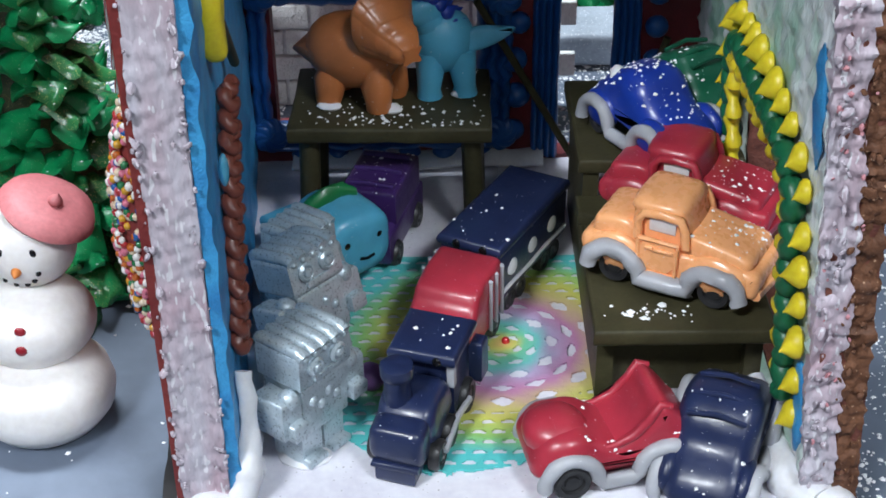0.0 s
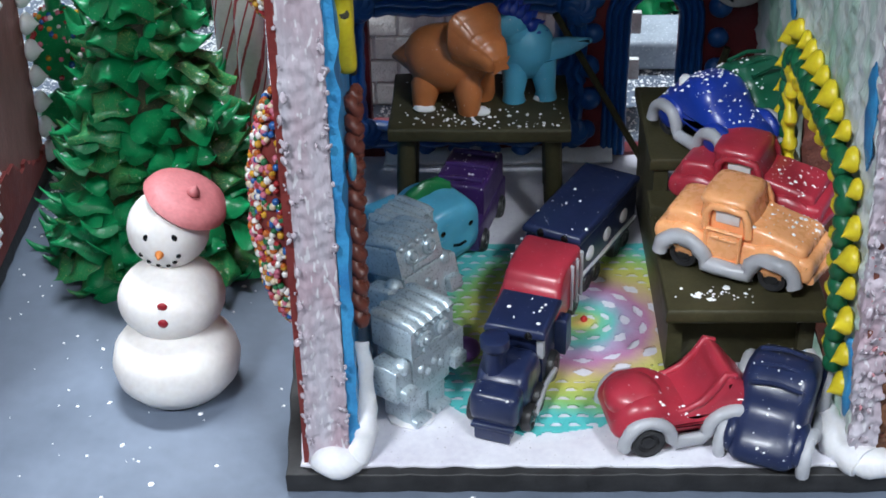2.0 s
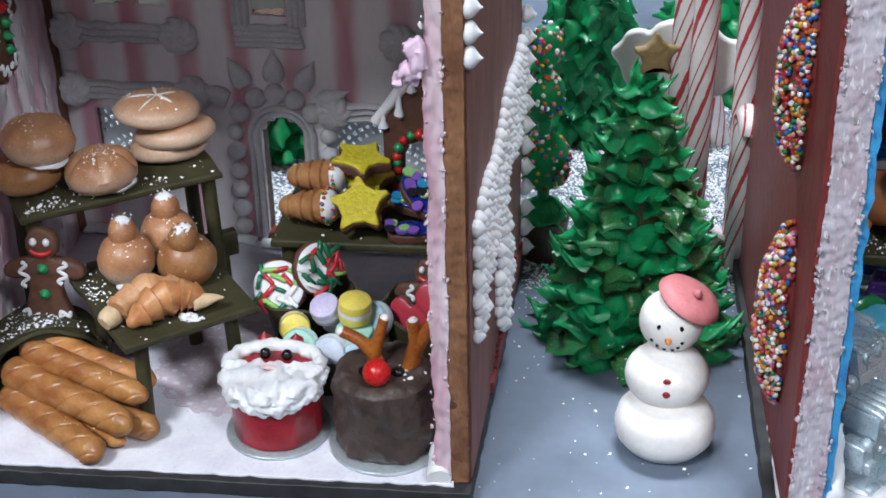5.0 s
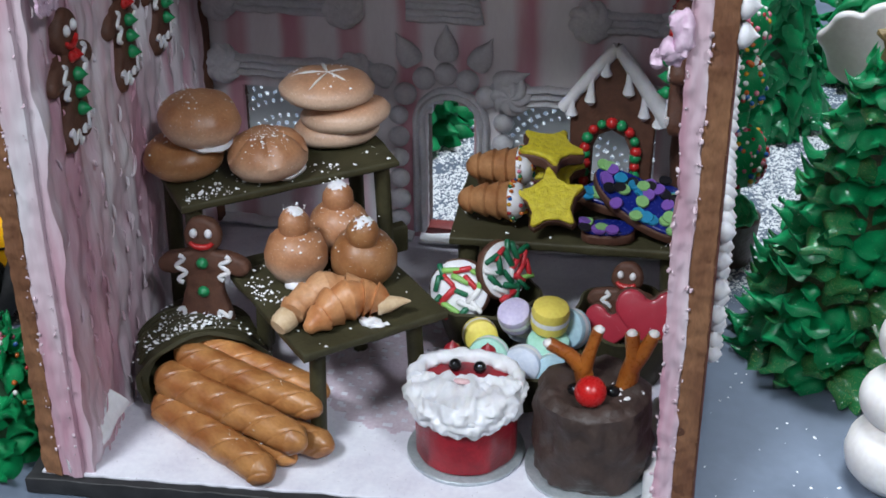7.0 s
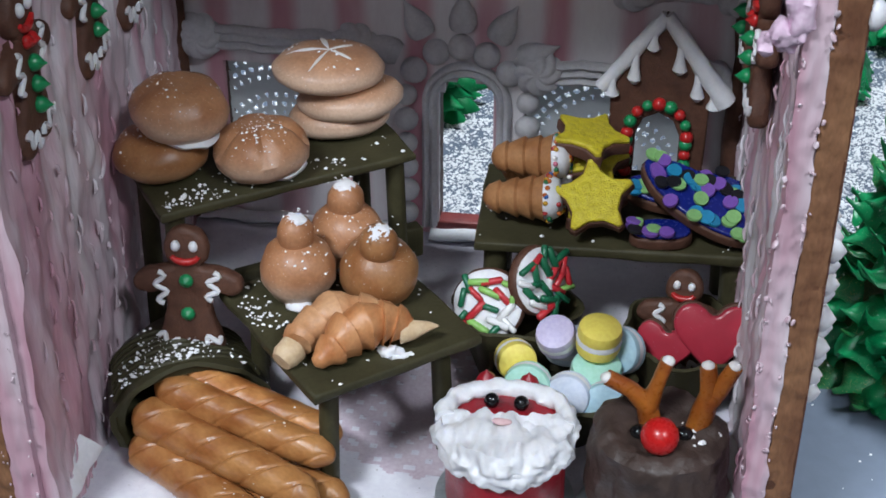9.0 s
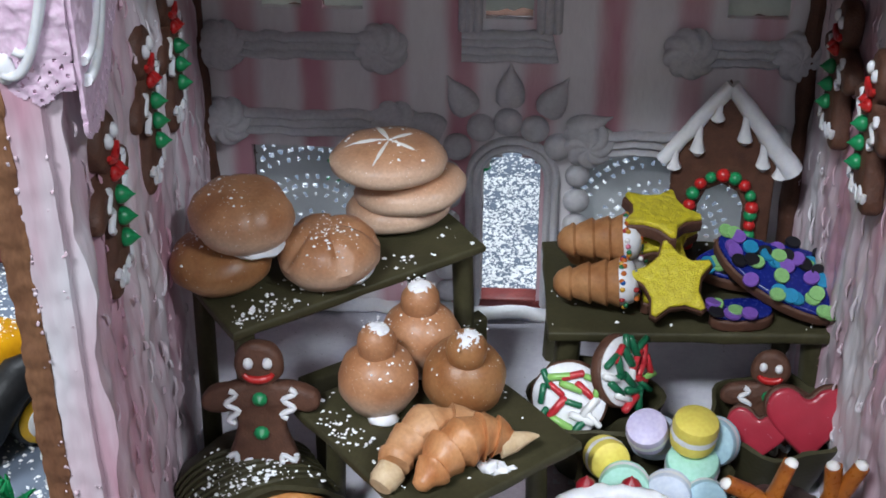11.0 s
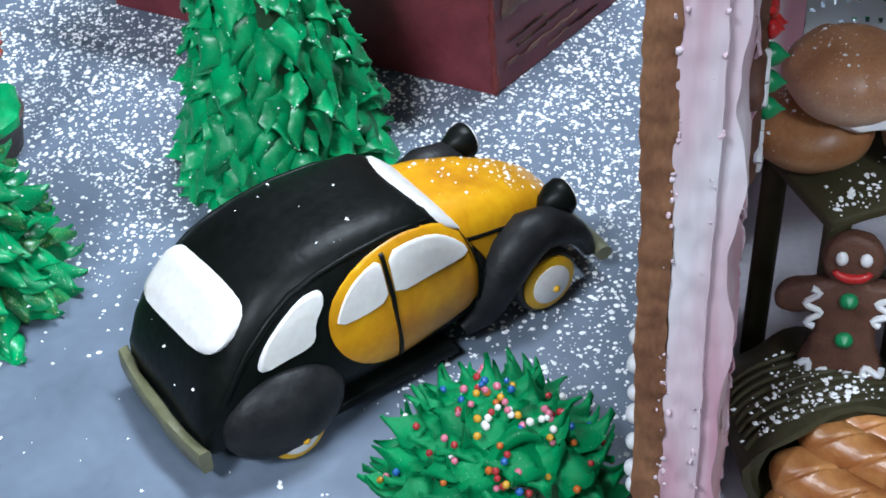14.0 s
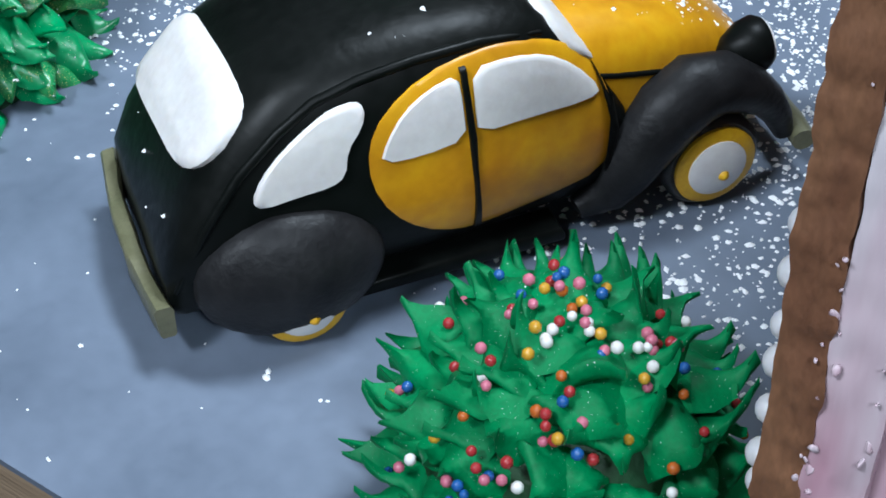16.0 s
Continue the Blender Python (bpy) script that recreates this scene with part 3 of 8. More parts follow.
def piped_band(pts, r, parent, m, lines=3, label="", name="piped_trim", gap=1.35):
    """Parallel ridged lines of icing."""
    bm = bmesh.new()
    half = lines * r * gap / 2
    rings = []
    for i, p in enumerate(pts):
        a, b = Vector(pts[max(i - 1, 0)]), Vector(pts[min(i + 1, len(pts) - 1)])
        d = (b - a).normalized()
        n = Vector((-d.z, 0, d.x))
        c = Vector(p)
        k = 1 + 0.12 * noise.noise(c * 1.7)
        c.y += 0.05 * noise.noise(c * 1.3)
        ring = []
        for q in range(lines * 6 + 1):
            f = q / (lines * 6)
            ring.append(c + n * (f * 2 - 1) * half * k - Vector((0, r * (0.25 + 0.85 * abs(math.sin(f * lines * math.pi))), 0)))
        ring += [c + n * half * k + Vector((0, r * 0.6, 0)), c - n * half * k + Vector((0, r * 0.6, 0))]
        rings.append(ring)
    skin(bm, rings)
    return part(name, bm, m, parent, label)


def line(a, b, n=14, wob=0.08):
    a, b = Vector(a), Vector(b)
    return [a.lerp(b, i / n) + Vector((noise.noise(a + Vector((i * 0.7, 0, 0))) * wob, 0, noise.noise(b + Vector((i * 0.6, 1, 0))) * wob)) for i in range(n + 1)]


def arch_path(x0, x1, z0, z1, y, n=18):
    c, r = (x0 + x1) / 2, (x1 - x0) / 2
    pts = [Vector((x0, y, z0 + (z1 - r - z0) * i / 10)) for i in range(11)]
    pts += [Vector((c - r * math.cos(a), y, z1 - r + r * math.sin(a))) for a in (math.pi * i / n for i in range(1, n))]
    return pts + [Vector((x1, y, z1 - r - (z1 - r - z0) * i / 10)) for i in range(11)]


def rosette(r, m=None, bm=None, turns=8):
    """A piped swirl: ridges winding up to a small peak."""
    bm = bm or bmesh.new()
    m = m or Matrix()
    rings = []
    for k in range(15):
        f = k / 14
        q, z = math.cos(f * math.pi * 0.49) ** 0.7, 0.85 * math.sin(f * math.pi * 0.5) ** 0.8
        ring = []
        for i in range(64):
            a = 2 * math.pi * i / 64
            w = (abs(math.sin(turns * 0.5 * a + f * 4.2)) ** 0.7 - 0.6) * (1 - 0.5 * f)
            ring.append(m @ Vector((r * q * (1 + 0.2 * w) * math.cos(a), r * q * (1 + 0.2 * w) * math.sin(a), r * (z * 0.75 + 0.16 * w * (1 - 0.6 * f)))))
        rings.append(ring)
    skin(bm, rings)
    return bm


TOWARDS = put(0, 0, 0, rx=90)  # local z to world -y


def on_back(x, z, y=16.93):
    return Matrix.Translation((x, y, z)) @ TOWARDS


W = w_back
for x0, x1, z0, z1 in ((-23.1, -21.3, 12.4, 15.1), (-30.35, -28.95, 12.4, 15.9), (-28.25, -26.85, 12.4, 15.9), (-15.4, -13.2, 12.4, 15.1)):
    # melted sugar set in the openings, short of the sill
    pane = ragged([(x0, z0), (x1, z0 + 0.1), (x1, z1), (x0, z1)], x0, 0.25, 0.1)
    part("window_pane", slab(pane, 0.12, 0.03, Matrix.Translation((0, 17.3, 0)) @ TOWARDS), GLASS_SUGAR, W, "pale cloudy sugar pane")
piped_band(arch_path(-23.35, -20.65, 1.2, 7.75, 16.8), 0.2, W, GREY_PIPED, 2, "pale piped door arch", "door_frame")
ball_me = mesh_of("piped_ball", ball((0, 0, 0.1), (0.45, 0.45, 0.36), 14), GREY_PIPED)
for k in range(6):
    for x in (-24.2, -19.8):
        piece("piped_ball", ball_me, W, on_back(x, 1.7 + k * 0.98) @ put(0, 0, 0, s=R.uniform(0.9, 1.08)))
for x, z in ((-23.9, 7.6), (-23.1, 8.35), (-22.2, 8.6), (-21.3, 8.35), (-20.5, 7.7)):
    piece("piped_ball", ball_me, W, on_back(x, z) @ put(0, 0, 0, s=1.1))
petal = mesh_of("piped_petal", kiss(0.5, 1.5, put(0, 0, 0.2, rx=0) @ put(0, 0, 0, ry=90, s=(0.75, 1, 1))), GREY_PIPED)
for x, z, a in ((-24.4, 8.2, 155), (-23.5, 9.0, 120), (-22.15, 9.3, 90), (-20.95, 9.0, 62), (-20.1, 8.3, 25)):
    piece("piped_petal", petal, W, on_back(x, z) @ put(0, 0, 0, rz=a))
ros = mesh_of("piped_rosette", rosette(0.85), GREY_PIPED)
for x0, x1, z in ((-31.7, -26.4, 11.2), (-16.4, -12.9, 11.3), (-31.7, -26.0, 8.4), (-19.5, -13.5, 7.9)):
    piped_band(line((x0, 16.75, z), (x1, 16.75, z), 20, 0.12), 0.22, W, GREY_PIPED, 3, "pale piped window ledge", "window_ledge")
    piece("piped_rosette", ros, W, on_back(x0, z, 16.85))
    piece("piped_rosette", ros, W, on_back(x1, z, 16.85))
piped_band(line((-23.8, 16.75, 11.35), (-20.7, 16.75, 11.35), 12, 0.1), 0.2, W, GREY_PIPED, 4, "pale piped window ledge", "window_ledge")
piped_band([Vector((-23.5, 16.8, 11.9)), Vector((-23.45, 16.8, 15.3))], 0.2, W, GREY_PIPED, 3, "", "window_frame")
piped_band([Vector((-20.95, 16.8, 11.9)), Vector((-20.95, 16.8, 15.3))], 0.2, W, GREY_PIPED, 3, "", "window_frame")
piped_band(line((-32.3, 16.7, 1.05), (-23.6, 16.7, 1.0), 24, 0.2), 0.3, W, PIPED, 1, "white piped seam", "seam")
piped_band(line((-23.4, 16.5, 1.0), (-12.6, 16.7, 1.05), 24, 0.2), 0.3, W, PIPED, 1, "white piped seam", "seam")
part("door_sill", rough_up(block((-22, 17.3, 1.15), (2.3, 0.8, 0.4), 0.12), 0.05, 0.5), RED_COAT, W, "red door sill")
# dark brown strips up both back corners
part("corner_seam", rough_up(tube([(-32.45, 16.6, z) for z in range(1, 22)], 0.34, 8), 0.2, 1.0), GINGER_DARK, bakery, "dark brown corner seam")
part("corner_seam", rough_up(tube([(-12.6, 16.6, z) for z in range(1, 22)], 0.3, 8), 0.15, 1.0), GINGER_DARK, bakery, "dark brown corner seam")
for pts, r in (([(-32.2, -1.0, 1.0), (-31.6, 0.2, 1.3), (-31.2, 1.6, 2.2)], 0.55), ([(-12.05, 0.2, 0.95), (-12.2, 1.4, 1.2), (-12.1, 3.0, 1.5), (-12.1, 5.0, 2.0)], 0.45)):
    part("seam", rough_up(tube([Vector(pts[0]).lerp(Vector(pts[-1]), i / 10) if len(pts) < 3 else Vector(pts[min(len(pts) - 1, i * (len(pts) - 1) // 10)]).lerp(Vector(pts[min(len(pts) - 1, i * (len(pts) - 1) // 10 + 1)]), (i * (len(pts) - 1) / 10) % 1) for i in range(11)], r, 10), 0.2, 0.8), PIPED, bakery, "smeared white icing seam")
# rough front edges of the two side walls
def front_edge(x, wd, y, m, label, amp, seed, streak=1.0):
    bm = rough_up(rough_up(wall_sheet(wd, H, 0.3, put(x, y, 0.75), res=0.09), amp, 0.55, seed, streak), amp * 0.45, 0.2, seed + 3, 1 + streak * 0.3)
    part("front_edge", bm, m, bakery, label)


front_edge(-32.74, 0.6, -1.24, GINGER_EDGE, "toasted gingerbread edge", 0.09, 2)
front_edge(-32.15, 0.74, -1.2, PINK_WALL_X, "streaked pink icing edge", 0.11, 4, 7.0)
front_edge(-12.26, 0.6, 0.4, PINK_WALL_X, "streaked pink icing edge", 0.17, 6, 4.0)
front_edge(-11.67, 0.68, 0.42, GINGER_EDGE, "toasted gingerbread edge", 0.06, 8)
for x, y, z, a, b, c in ((-12.45, 0.25, 17.7, 0.34, 0.28, 0.7), (-12.75, 0.35, 17.1, 0.34, 0.28, 0.34), (-13.1, 0.4, 16.9, 0.22, 0.2, 0.3)):
    part("icing_lump", rough_up(rough_up(ball((x, y, z), (a, b, c), 22), 0.25, 0.4, z), 0.1, 0.18), LACE, bakery, "pink icing lace lump")

def crumbs(parent, x0, x1, y, z0, z1, n, seed, m, size=1.0, lean=0.0):
    """Small lumps of icing left along an edge."""
    rnd = random.Random(seed)
    kinds = [mesh_of("icing_crumb", rough_up(ball((0, 0, 0), (0.12 + 0.03 * k, 0.09, 0.15 + 0.05 * k), 14), 0.06, 0.12, seed + k), m) for k in range(3)]
    for _ in range(n):
        z = z0 + (z1 - z0) * rnd.random()
        piece("icing_crumb", rnd.choice(kinds), parent, put(rnd.uniform(x0, x1) + lean * z, y + rnd.uniform(-0.02, 0.06), z, rnd.uniform(-40, 40), rnd.uniform(-40, 40), rnd.uniform(0, 360), size * rnd.choice((0.15, 0.2, 0.25, 0.3, 0.38, 0.5))))


crumbs(bakery, -32.27, -32.02, -1.28, 1.2, 21, 50, 3, PINK_WALL_X, 0.85)
crumbs(bakery, -31.6, -31.38, -1.26, 1.2, 18, 26, 4, PINK_WALL_X, 0.85)
crumbs(bakery, -12.34, -12.2, 0.32, 1.2, 21, 50, 5, PINK_WALL_X, 1.1)
crumbs(bakery, -11.78, -11.6, 0.33, 1.2, 21, 45, 6, PINK_WALL_X, 0.9)
def icing_peaks(parent, m, n, seed):
    """Short ridges pulled up by the spreading knife, joined."""
    rr, bm = random.Random(seed), bmesh.new()
    for _ in range(n):
        u, v, L = rr.uniform(0.2, 17), 20 * rr.random(), rr.uniform(0.25, 0.9)
        q = m @ put(u, rr.uniform(-0.06, 0.02), v, ry=rr.gauss(0, 12))
        w = rr.uniform(0.02, 0.055)
        tube([q @ Vector((0.03 * math.sin(i * 2), -0.05 - 0.06 * math.sin(math.pi * i / 5), -L / 2 + L * i / 5)) for i in range(6)], [0.02, w, w * 1.3, w, w * 0.8, 0.015], 6, bm)
    part("icing_ridge", rough_up(bm, 0.03, 0.15, seed), PINK_WALL_X, parent, "small ridges in the spread icing", kind="stuff")


icing_peaks(w_left, BL, 260, 3)
icing_peaks(w_right, BR, 160, 4)
# red icing smeared along the foot of the outer wall
part("red_smear", wall_sheet(11.5, 2.6, 0.16, BR @ put(0.0, 1.18, -0.05), lambda u, v: v > 0.5 + 1.9 * max(0, 1 - abs(u - 5.5) / 4.5) + 0.5 * noise.noise(Vector((u * 1.3, 0, 3))), res=0.16, amp=0.1, size=0.5), RED_COAT, bakery, "brick red icing smeared along the wall's foot")

# unseen gingerbread roof over the room, added above the open front to shade it
for sgn in (-1, 1):
    part("roof_panel", block((0, 10.4, 0), (12.6, 18.0, 0.8), 0.1, put(-22.2 + sgn * 5.6, 0, 24.2, ry=sgn * 22)), GINGER, bakery, "unseen gingerbread roof panel that shades the room")

# white drops piped on the outside of the right wall
drop_me = mesh_of("icing_drop", lathe([(0.3, 0), (0.36, 0.1), (0.34, 0.22), (0.22, 0.36), (0.09, 0.45), (0.02, 0.5)], 10), PIPED)
OUT = put(0, 0, 0, ry=90)


def outer_x(y):
    return -11.13 + 0.0145 * (17.7 - y)


rnd = random.Random(8)
for i in range(25):
    for k in range(9):
        y = 1.6 + i * 0.61 + (0.3 if k % 2 else 0) + rnd.uniform(-0.08, 0.08)
        z = 10.9 + 0.045 * i + 0.25 * math.sin(i * 0.5) - k * 0.48 + rnd.uniform(-0.07, 0.07)
        if y > 16.6 or (k == 8 and not 2 < i < 7) or (k == 7 and i > 12 and rnd.random() < 0.5):
            continue
        piece("icing_drop", drop_me, w_right, put(outer_x(y), y, z) @ OUT @ put(0, 0, 0, rz=rnd.uniform(0, 360), s=rnd.uniform(0.78, 1.0)))
for i, (y, z) in enumerate(((1.75, 7.0), (2.2, 7.25), (1.6, 6.55), (2.7, 6.7), (3.3, 6.75), (2.2, 6.5))):
    piece("icing_drop", drop_me, w_right, put(outer_x(y), y, z) @ OUT @ put(0, 0, 0, s=rnd.uniform(0.85, 1.05)))
# a patch of stacked drops further back
for k, (y, z0, z1) in enumerate(((8.0, 3.6, 5.2), (8.5, 2.8, 6.2), (9.05, 2.3, 6.9), (9.6, 1.9, 6.6), (10.15, 1.7, 7.0), (10.7, 2.4, 6.2), (11.2, 3.4, 5.4))):
    z = z0
    while z < z1:
        piece("icing_drop", drop_me, w_right, put(outer_x(y), y + rnd.uniform(-0.1, 0.1), z) @ OUT @ put(0, 0, 0, rz=rnd.uniform(0, 360), s=rnd.uniform(0.8, 1.1)))
        z += rnd.uniform(0.42, 0.6)
big = mesh_of("icing_drop", kiss(0.42, 0.62, seg=10), PIPED)
for k in range(16):
    piece("icing_drop", big, w_right, put(-11.1, 17.75, 1.0 + k * 1.05) @ OUT)
for k in range(4):
    piece("icing_drop", big, w_right, put(-10.98, 0.75, 17.6 + k * 0.85) @ OUT @ put(0, 0, 0, s=0.95))
dot_me = mesh_of("icing_drop", ball((0, 0, 0.1), (0.42, 0.42, 0.36), 12), PIPED)
for k in range(15):
    piece("icing_drop", dot_me, bakery, put(-32.74, -0.75 + rnd.uniform(-0.1, 0.1), (3.5 + k * 0.72 if k < 9 else 8.3 + k * 1.0)) @ put(0, 0, 0, ry=-90) @ put(0, 0, 0, s=rnd.uniform(0.42, 0.55) if k < 9 else 0.42))
part("front_drop", ball((-31.98, -1.25, 19.05), (0.23, 0.2, 0.34), 14), PIPED, bakery, "large white icing drop")


# ---- toy shop ----
toyshop = thing("gingerbread_toyshop", "open-fronted gingerbread toy shop with blue and maroon icing", "gingerbread house")
base_board(toyshop, [(-0.1, -0.15), (17.1, -0.15), (17.3, 18.6), (-1.3, 18.6)], [(0.3, 0.1), (16.6, 0.1), (16.8, 18), (-0.8, 18)])
TL = put(1.98, 0.35, 0.72, rz=94.6)
w_tl = part("side_wall", wall_sheet(17.6, H, 1.06, TL @ put(0.0, 0.3, 0), res=0.25, amp=0.03, size=0.5, seed=1), EDGE_ICING, toyshop, "wall edge thick with crusty pale icing")
part("red_coat", wall_sheet(17.6, H, 0.22, TL @ put(0, 1.36, 0), res=0.5), RED_COAT, w_tl, "brick red outer icing")
part("blue_coat", wall_sheet(17.5, H, 0.28, TL @ put(-0.03, 0, 0), res=0.3, amp=0.12, size=0.7, seed=7), BLUE_COAT, w_tl, "glossy bright blue inner icing")
part("front_crust", rough_up(rough_up(wall_sheet(1.1, H, 0.25, put(0.58, 0.22, 0.72), res=0.08, amp=0.0), 0.12, 0.9, 3, 2.5), 0.06, 0.2, 6, 1.3), EDGE_ICING, w_tl, "lumpy pale icing on the wall's edge")
TR = put(15.62, 17.9, 0.72, rz=-90)
LEAN = Matrix(((1, 0, -0.055, 0), (0, 1, 0, 0), (0, 0, 1, 0), (0, 0, 0, 1)))
arch_side = any_of(rect(8.0, 15.7, 0.2, 7.4), rect(8.8, 15.0, 7.3, 8.1))
w_tr = part("side_wall", wall_sheet(17.6, H, 1.14, LEAN @ TR @ put(0, 0.23, 0), arch_side, res=0.25, amp=0.1, size=0.4, seed=4), RED_BISCUIT, toyshop, "toasted gingerbread wall")
part("icing_coat", wall_sheet(17.5, H, 0.22, LEAN @ TR, arch_side, res=0.2, amp=0.2, size=0.45, seed=12), SPLOTCH, w_tr, "white icing washed with green and blue")
part("front_crust", rough_up(rough_up(wall_sheet(0.78, H, 0.3, LEAN @ put(15.6, 0.2, 0.72), res=0.08), 0.16, 0.6, 8, 1.6), 0.15, 0.22, 2), EDGE_ICING, w_tr, "lumpy pale icing on the wall's edge")
part("front_biscuit", rough_up(rough_up(wall_sheet(0.6, H, 0.3, LEAN @ put(16.39, 0.22, 0.72), res=0.08), 0.13, 0.5, 5), 0.14, 0.2, 4), GINGER, w_tr, "broken gingerbread edge")
for y, z, a, b in ((0.95, 11.3, 0.42, 1.5), (0.85, 3.3, 0.4, 1.3), (11.0, 10.5, 0.4, 1.4)):
    part("blue_blot", rough_up(ball((0, 0, 0), (0.12, a, b), 20, m=LEAN @ put(15.56, y, z)), 0.1, 0.4), BLUE_COAT, w_tr, "blue icing blot")
holes_t = any_of(arch(11.5, 13.3, 0.2, 6.6), rect(2.15, 8.9, 1.4, 6.0))
w_tb = part("back_wall", wall_sheet(18.0, H, 0.8, put(-0.8, 17.5, 0.72), holes_t, res=0.22, amp=0.12, size=1.1, seed=3), MAROON, toyshop, "maroon iced back wall")
# roof out of view, assumed from the dark room and sized to shade it
for sgn in (-1, 1):
    part("roof_panel", block((0, 9.3, 0), (10.2, 18.0, 0.8), 0.1, put(8.5 + sgn * 4.5, 0, 24.0, ry=sgn * 22)), RED_COAT, toyshop, "unseen red roof panel that shades the shop")
T = w_tb
piped_band(arch_path(10.35, 12.95, 1.0, 7.75, 17.4), 0.2, T, BLUE_PIPED, 4, "blue piped door arch", "door_frame", 1.1)
piped_band(line((1.2, 17.35, 7.1), (8.6, 17.35, 7.1), 24, 0.15), 0.22, T, BLUE_PIPED, 3, "blue piped window head", "window_frame")
piped_band(line((1.0, 17.3, 1.9), (8.8, 17.3, 1.9), 24, 0.2), 0.26, T, BLUE_PIPED, 3, "blue piped window sill", "window_frame")
piped_band(line((0.95, 17.3, 2.0), (0.98, 17.3, 7.2), 20, 0.1), 0.22, T, BLUE_PIPED, 2, "", "window_frame")
piped_band(line((8.6, 17.3, 2.0), (8.65, 17.3, 7.2), 20, 0.2), 0.28, T, BLUE_PIPED, 3, "", "window_frame")
bb = mesh_of("piped_ball", ball((0, 0, 0.12), (0.42, 0.42, 0.36), 14), BLUE_PIPED)
for x, z in ((9.3, 2.0), (9.4, 3.3), (9.3, 4.6), (9.45, 5.9), (9.4, 7.3), (9.75, 8.4), (10.7, 8.95), (11.7, 9.0), (12.75, 8.75), (13.5, 8.0), (13.9, 6.9), (13.9, 5.7), (13.9, 4.5), (2.2, 1.2), (3.4, 1.1), (4.6, 1.15), (5.8, 1.1), (7.0, 1.15), (8.2, 1.1)):
    piece("piped_ball", bb, T, Matrix.Translation((x, 17.45, z)) @ TOWARDS @ put(0, 0, 0, s=R.uniform(0.9, 1.1)))
swirl = mesh_of("piped_rosette", rosette(0.6), BLUE_PIPED)
for x, z in ((1.15, 2.0), (8.8, 2.0), (8.9, 6.9), (1.1, 7.1)):
    piece("piped_rosette", swirl, T, Matrix.Translation((x, 17.2, z)) @ TOWARDS)
piped_band(line((1.8, 17.2, 0.95), (10.3, 17.2, 0.95), 24, 0.2), 0.42, T, PIPED, 1, "white piped seam", "seam")
piped_band(line((12.8, 17.2, 0.95), (15.4, 17.2, 0.95), 10, 0.2), 0.42, T, PIPED, 1, "white piped seam", "seam")
# brown ropes and a yellow shape on the blue side wall
for dy, ph, r in ((0.0, 0.0, 0.17), (0.36, 1.6, 0.17), (0.18, 3.1, 0.15)):
    n = 150
    pts = [Vector((2.05 - 0.05 * i / n + 0.07 * math.sin(i * 0.55 + ph), 1.75 + dy + 2.3 * (i / n) ** 1.3 + 0.13 * math.cos(i * 0.55 + ph), 4.5 + 5.9 * i / n)) for i in range(n + 1)]
    part("piped_rope", rough_up(tube(pts, [r * (0.8 + 0.4 * abs(math.sin(i * 0.55 + ph))) for i in range(n + 1)], 10), 0.05, 0.2, dy), BROWN_PIPED, w_tl, "lumpy brown piped rope")
part("pale_dab", ball((2.05, 2.1, 9.3), (0.12, 0.22, 0.42), 12), CYAN_WAX, w_tl, "pale blue icing dab")
bm = slab(smooth_poly([(-0.7, 0.1), (-0.5, -1.3), (0.0, -1.35), (0.1, -0.6), (0.5, -0.9), (0.75, -0.3), (0.4, 0.3), (0.75, 0.9), (0.5, 1.7), (-0.1, 1.9), (-0.6, 1.2), (-0.4, 0.6)], 2), 0.5, 0.2,
          put(1.65, 3.5, 12.75, rx=90, rz=94.6))
part("yellow_shape", rough_up(bm, 0.06, 0.4), YELLOW_PIPED, w_tl, "yellow iced animal shape")
# yellow drops and ropes round the arch of the right wall
yk = mesh_of("yellow_drop", kiss(0.42, 0.6, seg=14, tip=(0.5, 0.12)), YELLOW_PIPED)
arch_pts = [Vector((a, 0, b)) for a, b in ((1.35, 2.6), (1.35, 4.5), (1.4, 6.5), (1.45, 8.2), (1.8, 8.9), (2.8, 9.25), (5.0, 9.35), (7.5, 9.3), (9.2, 9.15), (9.9, 8.7), (10.2, 7.8), (10.2, 5.5), (10.2, 2.8))]
P3 = [LEAN @ Vector((15.55, p.x, p.z + 0.2)) for p in arch_pts]
L3 = [0.0]
for a, b in zip(P3, P3[1:]):
    L3.append(L3[-1] + (b - a).length)


def along(s):
    for i in range(len(P3) - 1):
        if L3[i + 1] >= s:
            return P3[i].lerp(P3[i + 1], (s - L3[i]) / (L3[i + 1] - L3[i]))
    return P3[-1].copy()


s = 0.3
while s < L3[-1]:
    p = along(s)
    away = Vector((0, p.y - 6.6, p.z - 4.5)).normalized() * 0.4
    piece("yellow_drop", yk, w_tr, Matrix.Translation(p + away) @ put(0, 0, 0, ry=-90) @ put(0, 0, 0, rz=R.uniform(120, 240), s=R.uniform(0.7, 1.0)))
    s += R.uniform(0.75, 1.05)
for off, m, r, lab in ((-0.36, GREEN_PIPED, 0.25, "green piped rope"), (-0.8, YELLOW_PIPED, 0.2, "yellow piped rope")):
    pts = []
    n = 150
    for i in range(n + 1):
        p = along(L3[-1] * i / n)
        p += Vector((0, p.y - 6.2, p.z - 5.5)).normalized() * (off + 0.2 * math.sin(i * 0.8 + off * 4)) + Vector((-0.22, 0, 0))
        pts.append(p)
    part("piped_rope", tube(pts, [r * (0.65 + 0.6 * abs(math.sin(i * 0.8))) for i in range(n + 1)], 10), m, w_tr, lab)
